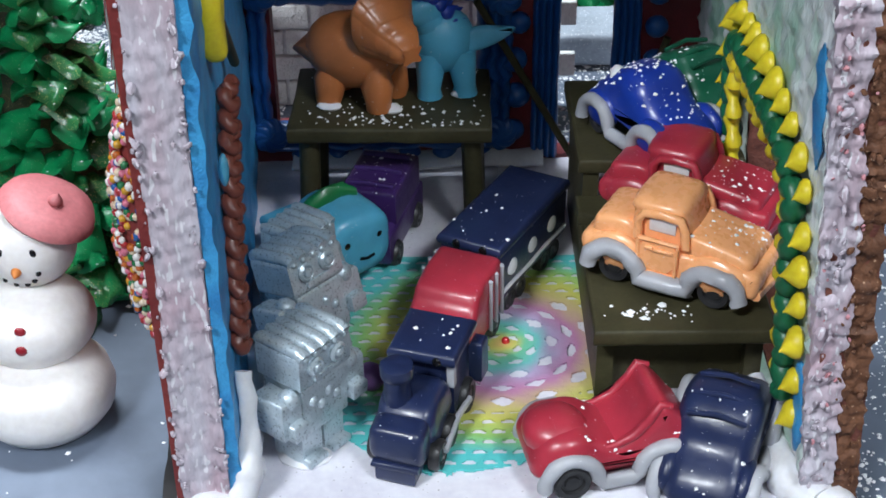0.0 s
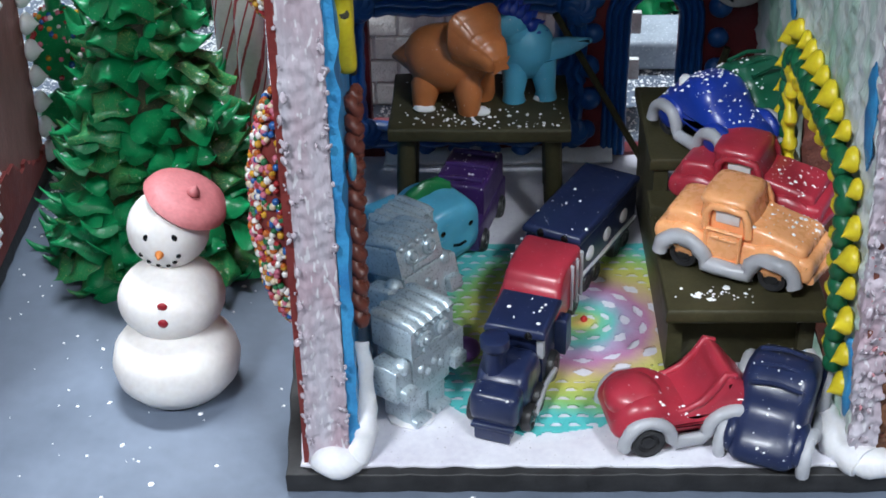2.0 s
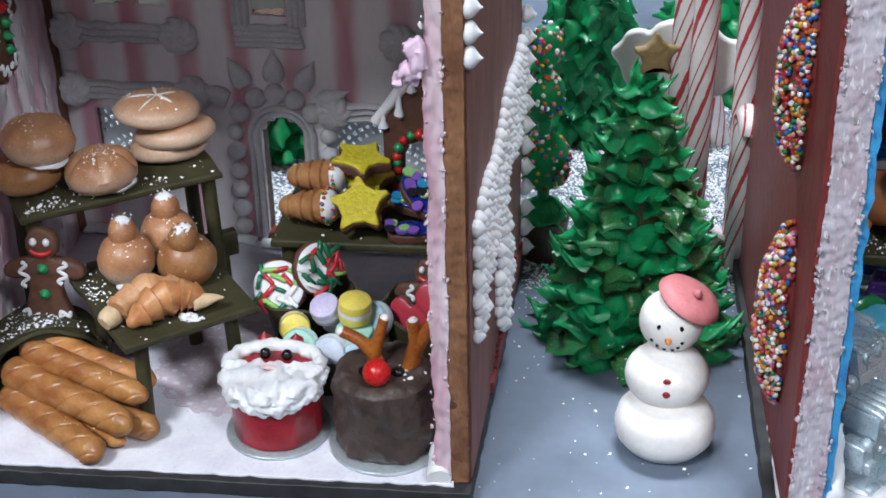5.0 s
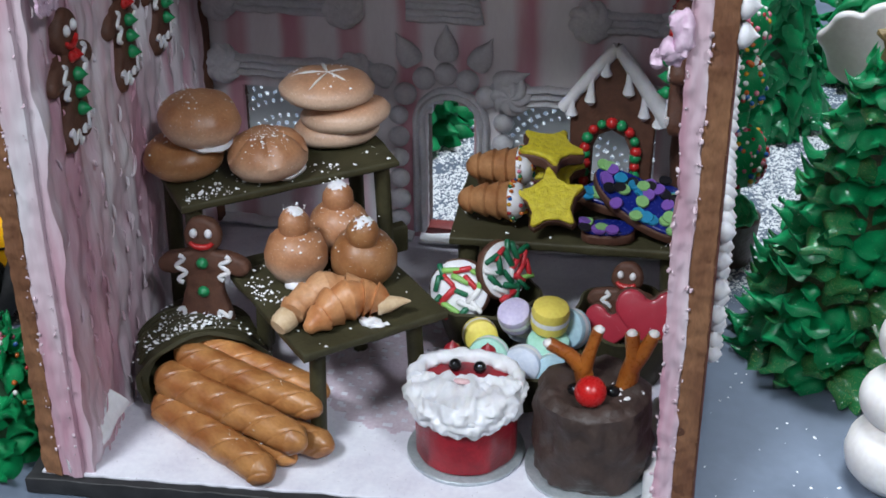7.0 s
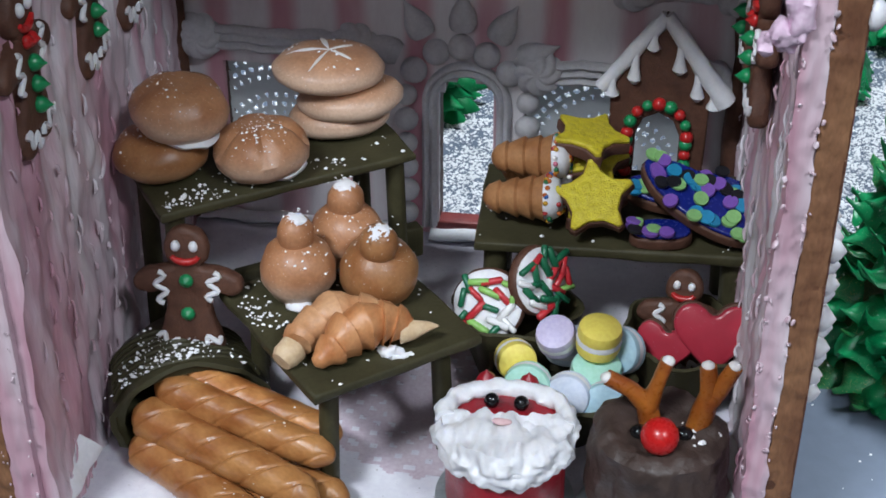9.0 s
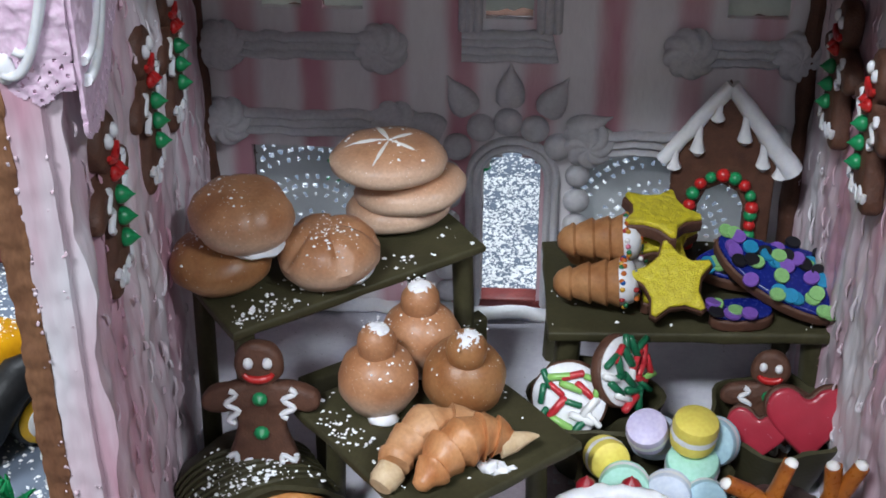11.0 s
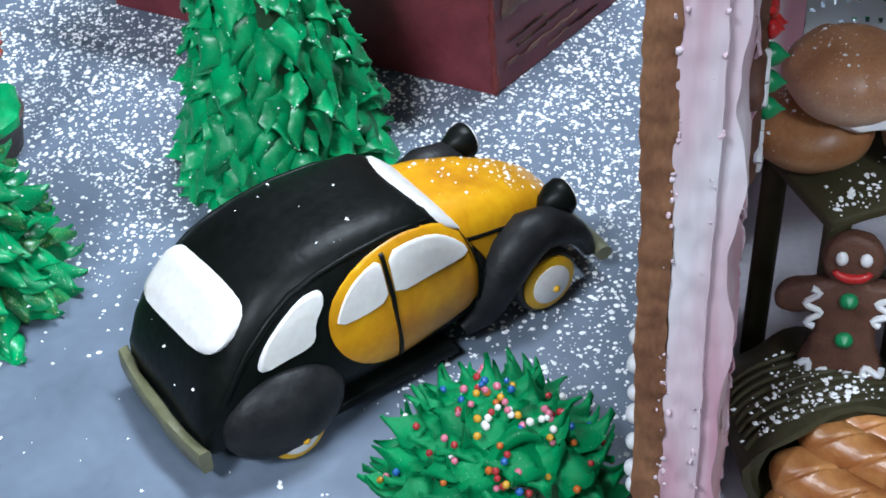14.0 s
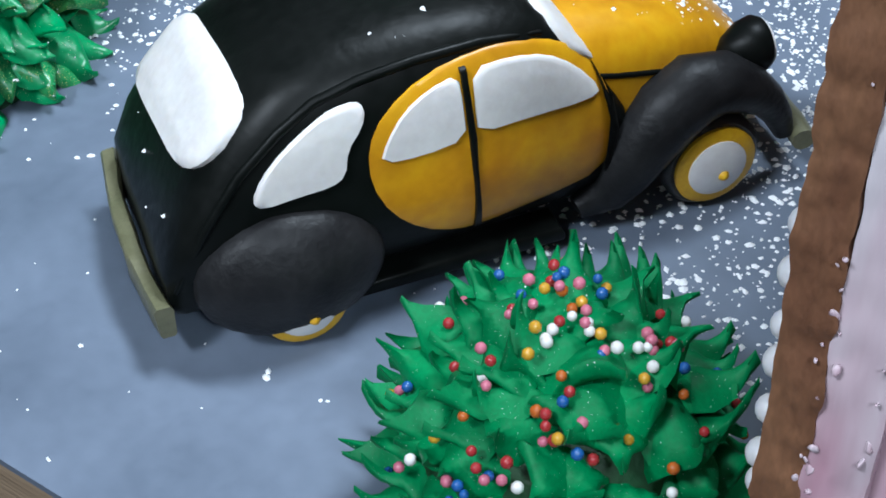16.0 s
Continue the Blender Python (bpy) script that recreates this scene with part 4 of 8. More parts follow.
# icing smears at the feet of the walls
for pts, r in ((((1.9, 0.15, 0.95), (2.2, 0.6, 1.7), (2.2, 1.1, 2.7), (2.1, 1.7, 3.9)), 0.32), (((2.0, 1.2, 0.95), (1.95, 2.5, 1.1), (1.75, 4.5, 1.3), (1.5, 7, 1.2)), 0.36), (((15.9, -0.05, 1.0), (15.35, 0.8, 1.15), (15.1, 2.2, 1.3), (15.2, 4.5, 1.4)), 0.42)):
    q = [Vector(p) for p in pts]
    pp = [q[i // 6].lerp(q[i // 6 + 1], (i % 6) / 6) for i in range(18)] + [q[-1]]
    part("seam", rough_up(rough_up(tube(pp, [r * (1.25 - 0.5 * i / 18) * (1 + 0.12 * math.sin(i * 1.3)) for i in range(19)], 16, flat=0.75), 0.14, 0.8), 0.05, 0.25), PIPED, toyshop, "smeared white icing seam")
for x in (1.2, 16.05):
    part("foot_blob", rough_up(ball((x + 0.15, 0.05, 0.95), (0.75, 0.5, 0.42), 18), 0.1, 0.5), PIPED, toyshop, "white icing blob")

crumbs(toyshop, 0.5, 0.7, 0.12, 1.2, 21, 70, 8, EDGE_ICING, 1.3)
crumbs(toyshop, 0.7, 1.6, 0.1, 1.2, 21, 22, 9, EDGE_ICING, 0.9)
crumbs(toyshop, 1.58, 1.75, 0.13, 1.2, 21, 70, 10, EDGE_ICING, 1.3)
crumbs(toyshop, 15.6, 16.1, 0.08, 1.2, 19, 120, 11, EDGE_ICING, 1.5, -0.055)
crumbs(toyshop, 16.2, 16.9, 0.1, 1.2, 19, 60, 12, GINGER, 1.5, -0.055)
crumbs(toyshop, 15.7, 16.5, 0.08, 1.2, 19, 40, 13, PINK_CRUMB, 1.1, -0.055)
# sugar beads on the outer red face
bead_meshes = [mesh_of("sugar_bead", ball((0, 0, 0), 0.1, 8), m) for m in BEAD_COLOURS]
rnd = random.Random(4)
for yc, zc, ry_, rz_, n in ((3.9, 6.9, 1.15, 3.7, 298), (4.6, 15.7, 1.1, 3.2, 290)):
    part("bead_mound", rough_up(ball((0.36 - 0.08 * yc, yc, zc), (0.95, ry_ * 0.95, rz_ * 0.96), 24), 0.12, 0.7), RED_COAT, w_tl, "mound of icing under the beads")
    for i in range(n):
        u, v = rnd.uniform(-1, 1), rnd.uniform(-1, 1)
        f = math.sqrt(max(0.0, 1 - u * u * 0.96))
        a = math.pi / 2 * v
        p = Vector((0.36 - 0.08 * yc - 1.05 * f * math.cos(a), yc + ry_ * f * math.sin(a), zc + rz_ * u))
        p.x += 0.12 * noise.noise(p * 1.4)
        piece("sugar_bead", rnd.choice(bead_meshes + bead_meshes[:2]), w_tl, Matrix.Translation(p) @ put(0, 0, 0, s=rnd.uniform(0.95, 1.25)))


bm = bmesh.new()
for yc, zc, ry_, rz_ in ((3.9, 6.9, 1.15, 3.7), (4.6, 15.7, 1.1, 3.2)):
    for i in range(420):
        u, a = rnd.uniform(-1, 1), math.pi / 2 * rnd.uniform(-1, 1)
        f = math.sqrt(max(0.0, 1 - u * u * 0.96))
        p = Vector((0.36 - 0.08 * yc - 1.02 * f * math.cos(a), yc + ry_ * f * math.sin(a), zc + rz_ * u))
        p.x += 0.12 * noise.noise(p * 1.4)
        first, mi = len(bm.faces), rnd.randrange(len(BEAD_COLOURS))
        ball(p, rnd.uniform(0.095, 0.115), 8, bm)
        bm.faces.ensure_lookup_table()
        for f_ in bm.faces[first:]:
            f_.material_index = mi
part("bead_filling", bm, BEAD_COLOURS, w_tl, "coloured sugar beads packed between the others", kind="stuff")


# ---- trees of piped leaves ----
def leaf_mesh(m, L, Wd, curl, droop, seed, fat=0.42, tip=0.6, ruffle=0.22, spike=False):
    """A piped leaf: broad folded shoulders, then a drawn-out pointed tip."""
    bm = bmesh.new()
    rings = []
    prof = ((0.0, 0.55), (0.12, 0.85), (0.27, 1.0), (0.42, 0.98), (0.55, 0.82), (0.67, 0.58), (0.79, 0.35), (0.9, 0.17), (1.0, 0.03))
    if spike:
        prof = ((0.0, 0.6), (0.12, 0.9), (0.25, 1.0), (0.38, 0.92), (0.5, 0.66), (0.62, 0.36), (0.75, 0.19), (0.88, 0.1), (1.0, 0.02))
    for i, (t, w) in enumerate(prof):
        wv = Wd * w * (1 + 0.1 * math.sin(seed * 2.1 + i * 1.7))
        z = -droop * L * t * t + curl * L * max(0, t - 0.5) ** 2 * 2.2
        th = Wd * fat * (0.35 + 0.65 * w)
        k = 0.16 * Wd * math.sin(t * 5 + seed * 1.3)
        ring = []
        for q in range(12):
            a = 2 * math.pi * q / 12
            c, s_ = math.cos(a), math.sin(a)
            fold = -tip * wv * c * c * (0.5 + 0.5 * t) + ruffle * Wd * c * math.sin(t * 7.5 + seed * 1.9) * w + 0.5 * ruffle * Wd * c * c * math.cos(t * 5 + seed)
            groove = 0.3 * th * max(0, s_) ** 6 * (1 - t)
            ring.append((L * t - 0.22 * L * w * c * c * (1 - t), wv * c + k, z + fold + th * s_ * (1.0 if s_ > 0 else 0.45) - groove))
        rings.append(ring)
    skin(bm, rings)
    return mesh_of("leaf", bm, m)


def piped_tree(name, label, x, y, h, r, mats, per_row=15, rows=11, L=1.5, Wd=0.62, seed=1, power=1.0, curl=0.35, droop=0.25, tilt=18, category="tree", z=0.0, gap_bottom=0.3, top_r=0.35, group="iced trees", ruffle=0.22, fat=0.5, glitter=0, core=None):
    ob = thing(name, label, category, x, y, z, group=group)
    rr, spots = random.Random(seed), []

    def rad(t):
        return top_r + (r * 0.86 - top_r) * (1 - t) ** power

    # trees led by LEAF get a cone darkened as shade between their leaves
    part("crown_core", rough_up(lathe([(rad(t / 12) * 0.93, h * t / 12 * 0.97) for t in range(13)], 28), 0.3, 0.7, seed), core or (LEAF_BUSH if mats[0] is LEAF_BUSH else SHADE_CORE), ob, "icing cone behind the leaves")
    kinds = [leaf_mesh(m, L * k, Wd * k, curl * c, droop * d, s, fat, 0.6, ruffle) for s, (m, k, c, d) in enumerate([(mats[0], 1.0, 1, 1), (mats[0], 1.15, 0.7, 1.3), (mats[-1], 0.95, 1.2, 1), (mats[0], 0.9, 1.4, 0.6), (mats[-1], 1.1, 0.6, 1.2), (mats[0], 1.05, 1.7, 1.4)])]
    for i in range(rows):
        t = (i + 0.15) / rows
        rz = rad(t)
        n = max(4, round(per_row * (0.22 + 0.78 * rz / (r * 0.86))))
        a0 = rr.random() * 6
        for k in range(n):
            a = a0 + 2 * math.pi * k / n + rr.uniform(-0.13, 0.13)
            tt = min(0.98, max(0.01, t + rr.uniform(-0.4, 0.4) / rows))
            q = rad(tt) - 0.25 * L
            sc = (0.72 + 0.4 * rz / r) * rr.uniform(0.8, 1.2)
            m = put(q * math.cos(a), q * math.sin(a), gap_bottom + tt * (h - gap_bottom), rz=math.degrees(a) + rr.uniform(-14, 14)) @ put(0, 0, 0, ry=tilt + rr.uniform(-14, 14), rx=rr.uniform(-25, 25), s=sc)
            kind = rr.choice(kinds)
            piece("leaf", kind, ob, m)
            for _ in range(glitter):
                v = rr.choice(kind.vertices)
                if v.normal.z > 0.15:
                    spots.append(m @ (v.co / CM + v.normal * 0.012))
    for k in range(5):
        piece("leaf", kinds[3], ob, put(0, 0, h - 0.5, rz=72 * k) @ put(0.1, 0, 0, ry=-50, s=0.7))
    if glitter:
        g = new("glitter", flakes(spots, 0.038, seed))
        g.parent = ob
        tagged(g, "fine white glitter on the leaves", kind="stuff")
    return ob


GL = [LEAF, LEAF, LEAF_GOLD]
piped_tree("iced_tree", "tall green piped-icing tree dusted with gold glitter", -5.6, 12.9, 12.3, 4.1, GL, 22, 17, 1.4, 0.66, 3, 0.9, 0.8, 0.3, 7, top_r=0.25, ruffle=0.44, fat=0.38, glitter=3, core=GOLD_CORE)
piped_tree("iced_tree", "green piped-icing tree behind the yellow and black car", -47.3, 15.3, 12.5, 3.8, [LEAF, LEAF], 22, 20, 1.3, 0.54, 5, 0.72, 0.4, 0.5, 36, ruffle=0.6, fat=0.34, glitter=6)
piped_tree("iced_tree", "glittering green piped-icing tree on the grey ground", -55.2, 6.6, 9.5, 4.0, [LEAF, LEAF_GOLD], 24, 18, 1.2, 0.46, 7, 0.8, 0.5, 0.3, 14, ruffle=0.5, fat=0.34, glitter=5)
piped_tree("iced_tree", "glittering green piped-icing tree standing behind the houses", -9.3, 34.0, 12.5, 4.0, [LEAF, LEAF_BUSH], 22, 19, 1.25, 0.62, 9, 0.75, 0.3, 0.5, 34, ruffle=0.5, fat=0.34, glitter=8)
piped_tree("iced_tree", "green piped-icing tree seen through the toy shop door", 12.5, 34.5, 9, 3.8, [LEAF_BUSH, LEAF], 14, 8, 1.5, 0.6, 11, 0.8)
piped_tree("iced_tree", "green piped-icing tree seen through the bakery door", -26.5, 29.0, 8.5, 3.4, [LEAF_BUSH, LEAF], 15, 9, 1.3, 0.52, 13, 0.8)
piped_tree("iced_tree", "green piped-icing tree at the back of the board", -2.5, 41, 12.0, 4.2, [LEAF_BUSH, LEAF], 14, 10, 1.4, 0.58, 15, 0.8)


def beads_on(parent, spots, names=("sprinkle",), seed=1, s=1.0):
    rr = random.Random(seed)
    for p in spots:
        piece("sprinkle", rr.choice(bead_meshes[:6] + bead_meshes[:2] + [bead_meshes[4]]), parent, put(*p, s=s * rr.uniform(0.85, 1.1)))


# round bush with sprinkles beside the car
def bush():
    ob = thing("iced_bush", "round bright green icing bush with coloured sprinkles", "bush", -36.35, 1.3, 0)
    rr = random.Random(2)
    # the mound's dark colour stands for shade in the gaps of the bush
    part("bush_core", lathe([(2.2, 0), (2.4, 1.0), (2.25, 2.2), (1.75, 3.2), (1.0, 3.75), (0.3, 3.95)], 26), SHADE_CORE, ob, "icing mound coloured dark as shade between leaves")
    kinds = [leaf_mesh(LEAF_BUSH, 1.2 * k, 0.62 * k, c + 0.45, d, s, 0.42, 0.45, 0.5, True) for s, (k, c, d) in enumerate(((1.0, 0.45, 0.3), (1.1, 0.1, 0.35), (0.9, 0.6, 0.2), (1.05, -0.2, 0.2), (0.95, 0.3, 0.45)))]
    for row, (el, n, rot) in enumerate(((-4, 19, 0), (7, 20, 11), (17, 20, 4), (27, 19, 13), (37, 18, 5), (47, 16, 20), (57, 14, 9), (67, 11, 30), (77, 7, 0), (87, 3, 0))):
        for k in range(n):
            a = math.radians(rot + 360 * k / n + rr.uniform(-9, 9))
            e = math.radians(el + rr.uniform(-5, 5))
            d = Vector((math.cos(a) * math.cos(e), math.sin(a) * math.cos(e), math.sin(e)))
            p = Vector((d.x * 2.28, d.y * 2.28, 0.6 + d.z * 3.4))
            piece("leaf", rr.choice(kinds), ob, put(*p, rz=math.degrees(a) + rr.uniform(-16, 16)) @ put(0, 0, 0, ry=10 - math.degrees(e) * 0.6 + rr.uniform(-16, 16), rx=rr.uniform(-28, 28), s=rr.uniform(0.85, 1.15)))
    spots = []
    centres = [(rr.uniform(0, 360), rr.uniform(25, 85)) for _ in range(16)]
    for i in range(135):
        if rr.random() < 0.55:
            a, e = rr.choice(centres)
            a, e = a + rr.gauss(0, 7), e + rr.gauss(0, 6)
        else:
            a, e = rr.uniform(0, 360), rr.uniform(8, 88)
        a, e = math.radians(a), math.radians(e)
        k = rr.uniform(1.0, 1.08) + 0.07 * math.sin(e)
        spots.append((math.cos(a) * math.cos(e) * 2.8 * k, math.sin(a) * math.cos(e) * 2.8 * k, 0.62 + math.sin(e) * 3.65 * k))
    beads_on(ob, spots, seed=6, s=0.95)
    return ob


bush()


def potted_tree(x, y, balls, label, pot=(1.75, 1.4)):
    ob = thing("potted_topiary", label, "topiary", x, y, 0)
    pr, ph = pot
    part("pot", rough_up(lathe([(pr * 0.82, 0), (pr * 0.92, ph * 0.6), (pr, ph * 0.95), (pr * 0.88, ph)], 24), 0.05, 0.6), CHOC, ob, "brown chocolate pot")
    part("moss", rough_up(ball((0, 0, ph), (pr * 0.97, pr * 0.97, pr * 0.4), 22), 0.35, 0.5), LEAF, ob, "piped green icing in the pot")
    part("stem", rough_up(tube([(0, 0, ph + 0.6 * i) for i in range(int((balls[-1][0] - ph) / 0.6) + 1)], 0.3, 10), 0.12, 0.4), LEAF, ob, "green icing stem")
    rr = random.Random(int(x * 10))
    skirt = leaf_mesh(LEAF, pr * 0.85, pr * 0.34, 0.4, 0.55, 4, 0.35)
    for k in range(9):
        piece("leaf", skirt, ob, put(0.25 * math.cos(k * 0.7), 0.25 * math.sin(k * 0.7), ph + 0.75, rz=40 * k + rr.uniform(-8, 8)) @ put(0, 0, 0, ry=20 + rr.uniform(-6, 6)))
    for z, r, tall in balls:
        c = part("crown", rough_up(rough_up(ball((0, 0, z), (r, r, tall), 26), 0.16, 0.9, z), 0.05, 0.3), LEAF_BUSH, ob, "rounded green icing ball")
        sp = []
        for i in range(round(75 * r * tall)):
            a, e = rr.uniform(0, 2 * math.pi), math.asin(rr.uniform(-0.75, 1))
            sp.append((math.cos(a) * math.cos(e) * r, math.sin(a) * math.cos(e) * r, z + math.sin(e) * tall))
        beads_on(c, sp, seed=int(z * 7), s=1.15)
    return ob


potted_tree(-10.2, 18.95, ((4.9, 1.2, 1.45), (8.2, 0.85, 1.2), (10.6, 0.75, 1.1)), "potted green icing topiary covered in coloured sprinkles", (1.25, 2.2))
potted_tree(-57.9, 13.6, ((4.2, 1.6, 1.6), (7.0, 1.2, 1.2)), "potted green icing topiary with sprinkles on the grey ground")


# ---- candy canes, star and cloud behind the main tree ----
def cane(x, y, h, r, bend, rz, lean=0, foot=0.0, label="red and white striped candy cane"):
    ob = thing("candy_cane", label, "candy cane", x, y, 0, rz, ry=lean, group="candy canes")
    n = 40
    pts = [Vector((0, 0, foot + r + (h - foot - r) * i / n if foot else h * i / n)) for i in range(n)]
    if foot:
        # the crook rests on the ground
        pts = [Vector((foot + foot * math.cos(a), 0, r + foot - foot * math.sin(a))) for a in (math.pi * i / 14 for i in range(2, 14))] + pts
    if bend:
        pts += [Vector((bend - bend * math.cos(a), 0, h + bend * math.sin(a))) for a in (math.pi * i / 16 for i in range(17))]
    part("cane", tube(pts, r, 14), CANE_WHITE, ob, "white sugar cane")
    for k, wd in ((0.0, 0.24), (0.65, 0.07), (1.7, 0.05), (2.3, 0.1), (3.3, 0.2), (4.2, 0.06), (4.9, 0.1)):
        bm = bmesh.new()
        ps, prev, side, dist = [], None, Vector((1, 0, 0)), 0.0
        for i in range(len(pts) * 3 - 2):
            p = pts[i // 3].lerp(pts[min(i // 3 + 1, len(pts) - 1)], (i % 3) / 3)
            j = min(i // 3, len(pts) - 2)
            d = (pts[j + 1] - pts[j]).normalized()
            side = (side - d * side.dot(d)).normalized()
            up = d.cross(side)
            if prev is not None:
                dist += (p - prev).length
            prev = p
            a = dist * 0.95 / r * 0.35 + k
            ps.append((p, side, up, a))
        rings = []
        for p, sd, up, a in ps:
            rings.append([p + (sd * math.cos(a + o) + up * math.sin(a + o)) * r * q for o, q in ((-wd, 0.98), (-wd * 0.5, 1.03), (wd * 0.5, 1.03), (wd, 0.98))])
        skin(bm, rings)
        part("stripe", bm, CANE_RED, ob, "red stripe")
    return ob


cane(-4.2, 21.1, 15, 0.6, 0, 10, 0.5)
cane(-3.35, 20.4, 15, 0.58, 0, 0, 0.4, 0.7)
cane(-1.2, 19.0, 7.3, 0.55, 0.55, -80, -1)
cane(-1.25, 20.6, 15.0, 0.55, 0, 40, -0.5)
cane(-1.9, 32.2, 5.0, 0.55, 0, 0, -14)
star = thing("tree_star", "gold-dusted gingerbread star on top of the tree", "star", -5.25, 12.6, 12.25, rx=90, rz=12)
sp = [(math.cos(a) * r, math.sin(a) * r + 0.9) for a, r in ((math.pi * (0.5 + i / 5), 1.12 if i % 2 == 0 else 0.52) for i in range(10))]
part("star_body", rough_up(slab(smooth_poly(sp, 1), 0.45, 0.15), 0.05, 0.2), GOLD_STAR, star)
cloud = thing("cloud_sign", "smooth white sugar cloud standing behind the candy canes", "sign", -4.6, 21.9, 0, rx=90)
cp = smooth_poly([(-3.0, 9.4), (-2.4, 9.9), (-2.2, 10.4), (-1.6, 10.6), (-1.1, 10.4), (-0.8, 10.9), (0.5, 11.2), (1.7, 10.9), (2.3, 10.2), (3.1, 10.2), (3.3, 9.0), (2.7, 7.7), (1.5, 7.2), (0.2, 7.4), (-1.2, 7.2), (-2.2, 7.8), (-2.4, 8.7)], 2)
part("cloud_body", slab(cp, 0.5, 0.2), WHITE_FOND, cloud)
part("post", block((0, 3.7, 0.2), (0.6, 7.4, 0.3)), WHITE_FOND, cloud)


# ---- red house beyond the car ----
def red_house():
    ob = thing("red_house", "deep red gingerbread house with sugar-dusted roof", "gingerbread house", -41.25, 20.05, 0, 0)
    A, B, hh = Vector((-16.2, 3.4, 0)), Vector((3.2, 7.6, 0)), 9.45
    C = A + B
    bm = bmesh.new()
    skin(bm, [[Vector((0, 0, z)), B + Vector((0, 0, z)), C + Vector((0, 0, z)), A + Vector((0, 0, z))] for z in (0, 1.5, 3, 4.5, 6, 7.5, hh)])
    bmesh.ops.subdivide_edges(bm, edges=bm.edges, cuts=2, use_grid_fill=True)
    part("wall", rough_up(bm, 0.08, 1.2), RED_HOUSE, ob, "deep red iced wall")
    part("corner_seam", rough_up(tube([(0.02, -0.02, 0.1 + 0.3 * i) for i in range(30)], 0.13, 8), 0.14, 0.25), RED_COAT, ob, "rough red corner seam")
    bm = bmesh.new()
    e0, e1, e2, e3 = Vector((0.3, -0.4, hh + 0.3)), B + Vector((0.5, 0.5, hh + 0.3)), C + Vector((-0.5, 0.6, hh + 0.3)), A + Vector((-0.6, -0.4, hh + 0.3))
    r0, r1 = B * 0.5 + Vector((-2.2, 0.2, hh + 3.4)), C - B * 0.5 + Vector((0.5, 0, hh + 3.4))
    f = [bm.verts.new(p) for p in (e0, e1, e2, e3, r0, r1)]
    g = [bm.verts.new(p - Vector((0, 0, 0.45))) for p in (e0, e1, e2, e3)]
    bm.faces.new((f[0], f[1], f[4]))
    bm.faces.new((f[1], f[2], f[5], f[4]))
    bm.faces.new((f[2], f[3], f[5]))
    bm.faces.new((f[3], f[0], f[4], f[5]))
    for i in range(4):
        bm.faces.new((f[i], g[i], g[(i + 1) % 4], f[(i + 1) % 4]))
    bm.faces.new(g)
    part("roof", bm, RED_COAT, ob, "red roof", smooth=False)
    rr = random.Random(3)
    sp = []
    for i in range(5200):
        s, t = rr.random(), 0.1 + 0.9 * rr.random() ** 0.8
        base = e3.lerp(e0, s)
        ridge = r1.lerp(r0, s)
        p = base.lerp(ridge, t)
        sp.append(tuple(p))
    for i in range(260):
        s, t = rr.random(), rr.random()
        p = e0.lerp(e1, s).lerp(r0, t)
        sp.append(tuple(p))
    sg = new("roof_sugar", flakes(sp, 0.07, 9))
    sg.parent = ob
    tagged(sg, "light dusting of sugar", kind="stuff")
    # window with dark frame, tan shutters and broken tan icing
    n = Vector((B.y, -B.x, 0)).normalized()
    M = Matrix.Translation(B * 0.42 + n * 0.02) @ Matrix(((B.x / B.length, 0, n.x, 0), (B.y / B.length, 0, n.y, 0), (0, 1, 0, 0), (0, 0, 0, 1)))
    win = part("window", slab([(-1.2, 4.3), (1.5, 4.3), (1.5, 7.3), (-1.2, 7.3)], 0.12, 0.04, M), TAN, ob, "tan sugar pane")
    bm = bmesh.new()
    for a, b in (((-1.2, 4.3), (1.5, 4.3)), ((1.5, 4.3), (1.5, 7.3)), ((1.5, 7.3), (-1.2, 7.3)), ((-1.2, 7.3), (-1.2, 4.3))):
        tube([M @ Vector((*a, 0.15)), M @ Vector((*b, 0.15))], 0.17, 6, bm)
    part("window_frame", bm, BLACK_BOARD, win, "black window frame")
    part("shutter", slab([(-2.0, 3.9), (-1.5, 3.9), (-1.5, 7.6), (-2.0, 7.6)], 0.3, 0.08, M), TAN, ob, "tan biscuit shutter")
    bm = slab(smooth_poly([(-3.0, 6.3), (-2.6, 6.0), (-2.1, 7.2), (-1.4, 7.7), (0.5, 7.75), (2.6, 7.6), (2.7, 8.7), (-1.4, 8.9), (-2.6, 8.2), (-2.9, 7.2)], 2), 0.35, 0.12, M)
    bmesh.ops.subdivide_edges(bm, edges=bm.edges, cuts=2, use_grid_fill=True)
    part("lintel", rough_up(rough_up(bm, 0.3, 0.7), 0.1, 0.25), TAN_GLOSS, ob, "rough tan lintel")
    for k, (a, b, c, d) in enumerate(((-3.0, 2.7, 1.7, 0.9), (-2.9, 0.75, 4.6, 0.28), (-2.2, 1.25, 4.0, 0.22), (-2.7, 1.65, 2.4, 0.2), (-0.4, 0.4, 3.2, 0.18), (-3.55, 4.6, 0.7, 3.6))):
        patch = ragged([(a, b), (a + c, b + 0.15), (a + c * 0.95, b + d), (a + 0.1, b + d * 0.9)], k, 0.3, 0.16)
        part("worn_patch", slab(patch, 0.03, 0.01, M), TAN_STAIN, ob, "patch of bare tan biscuit")
    return ob


red_house()
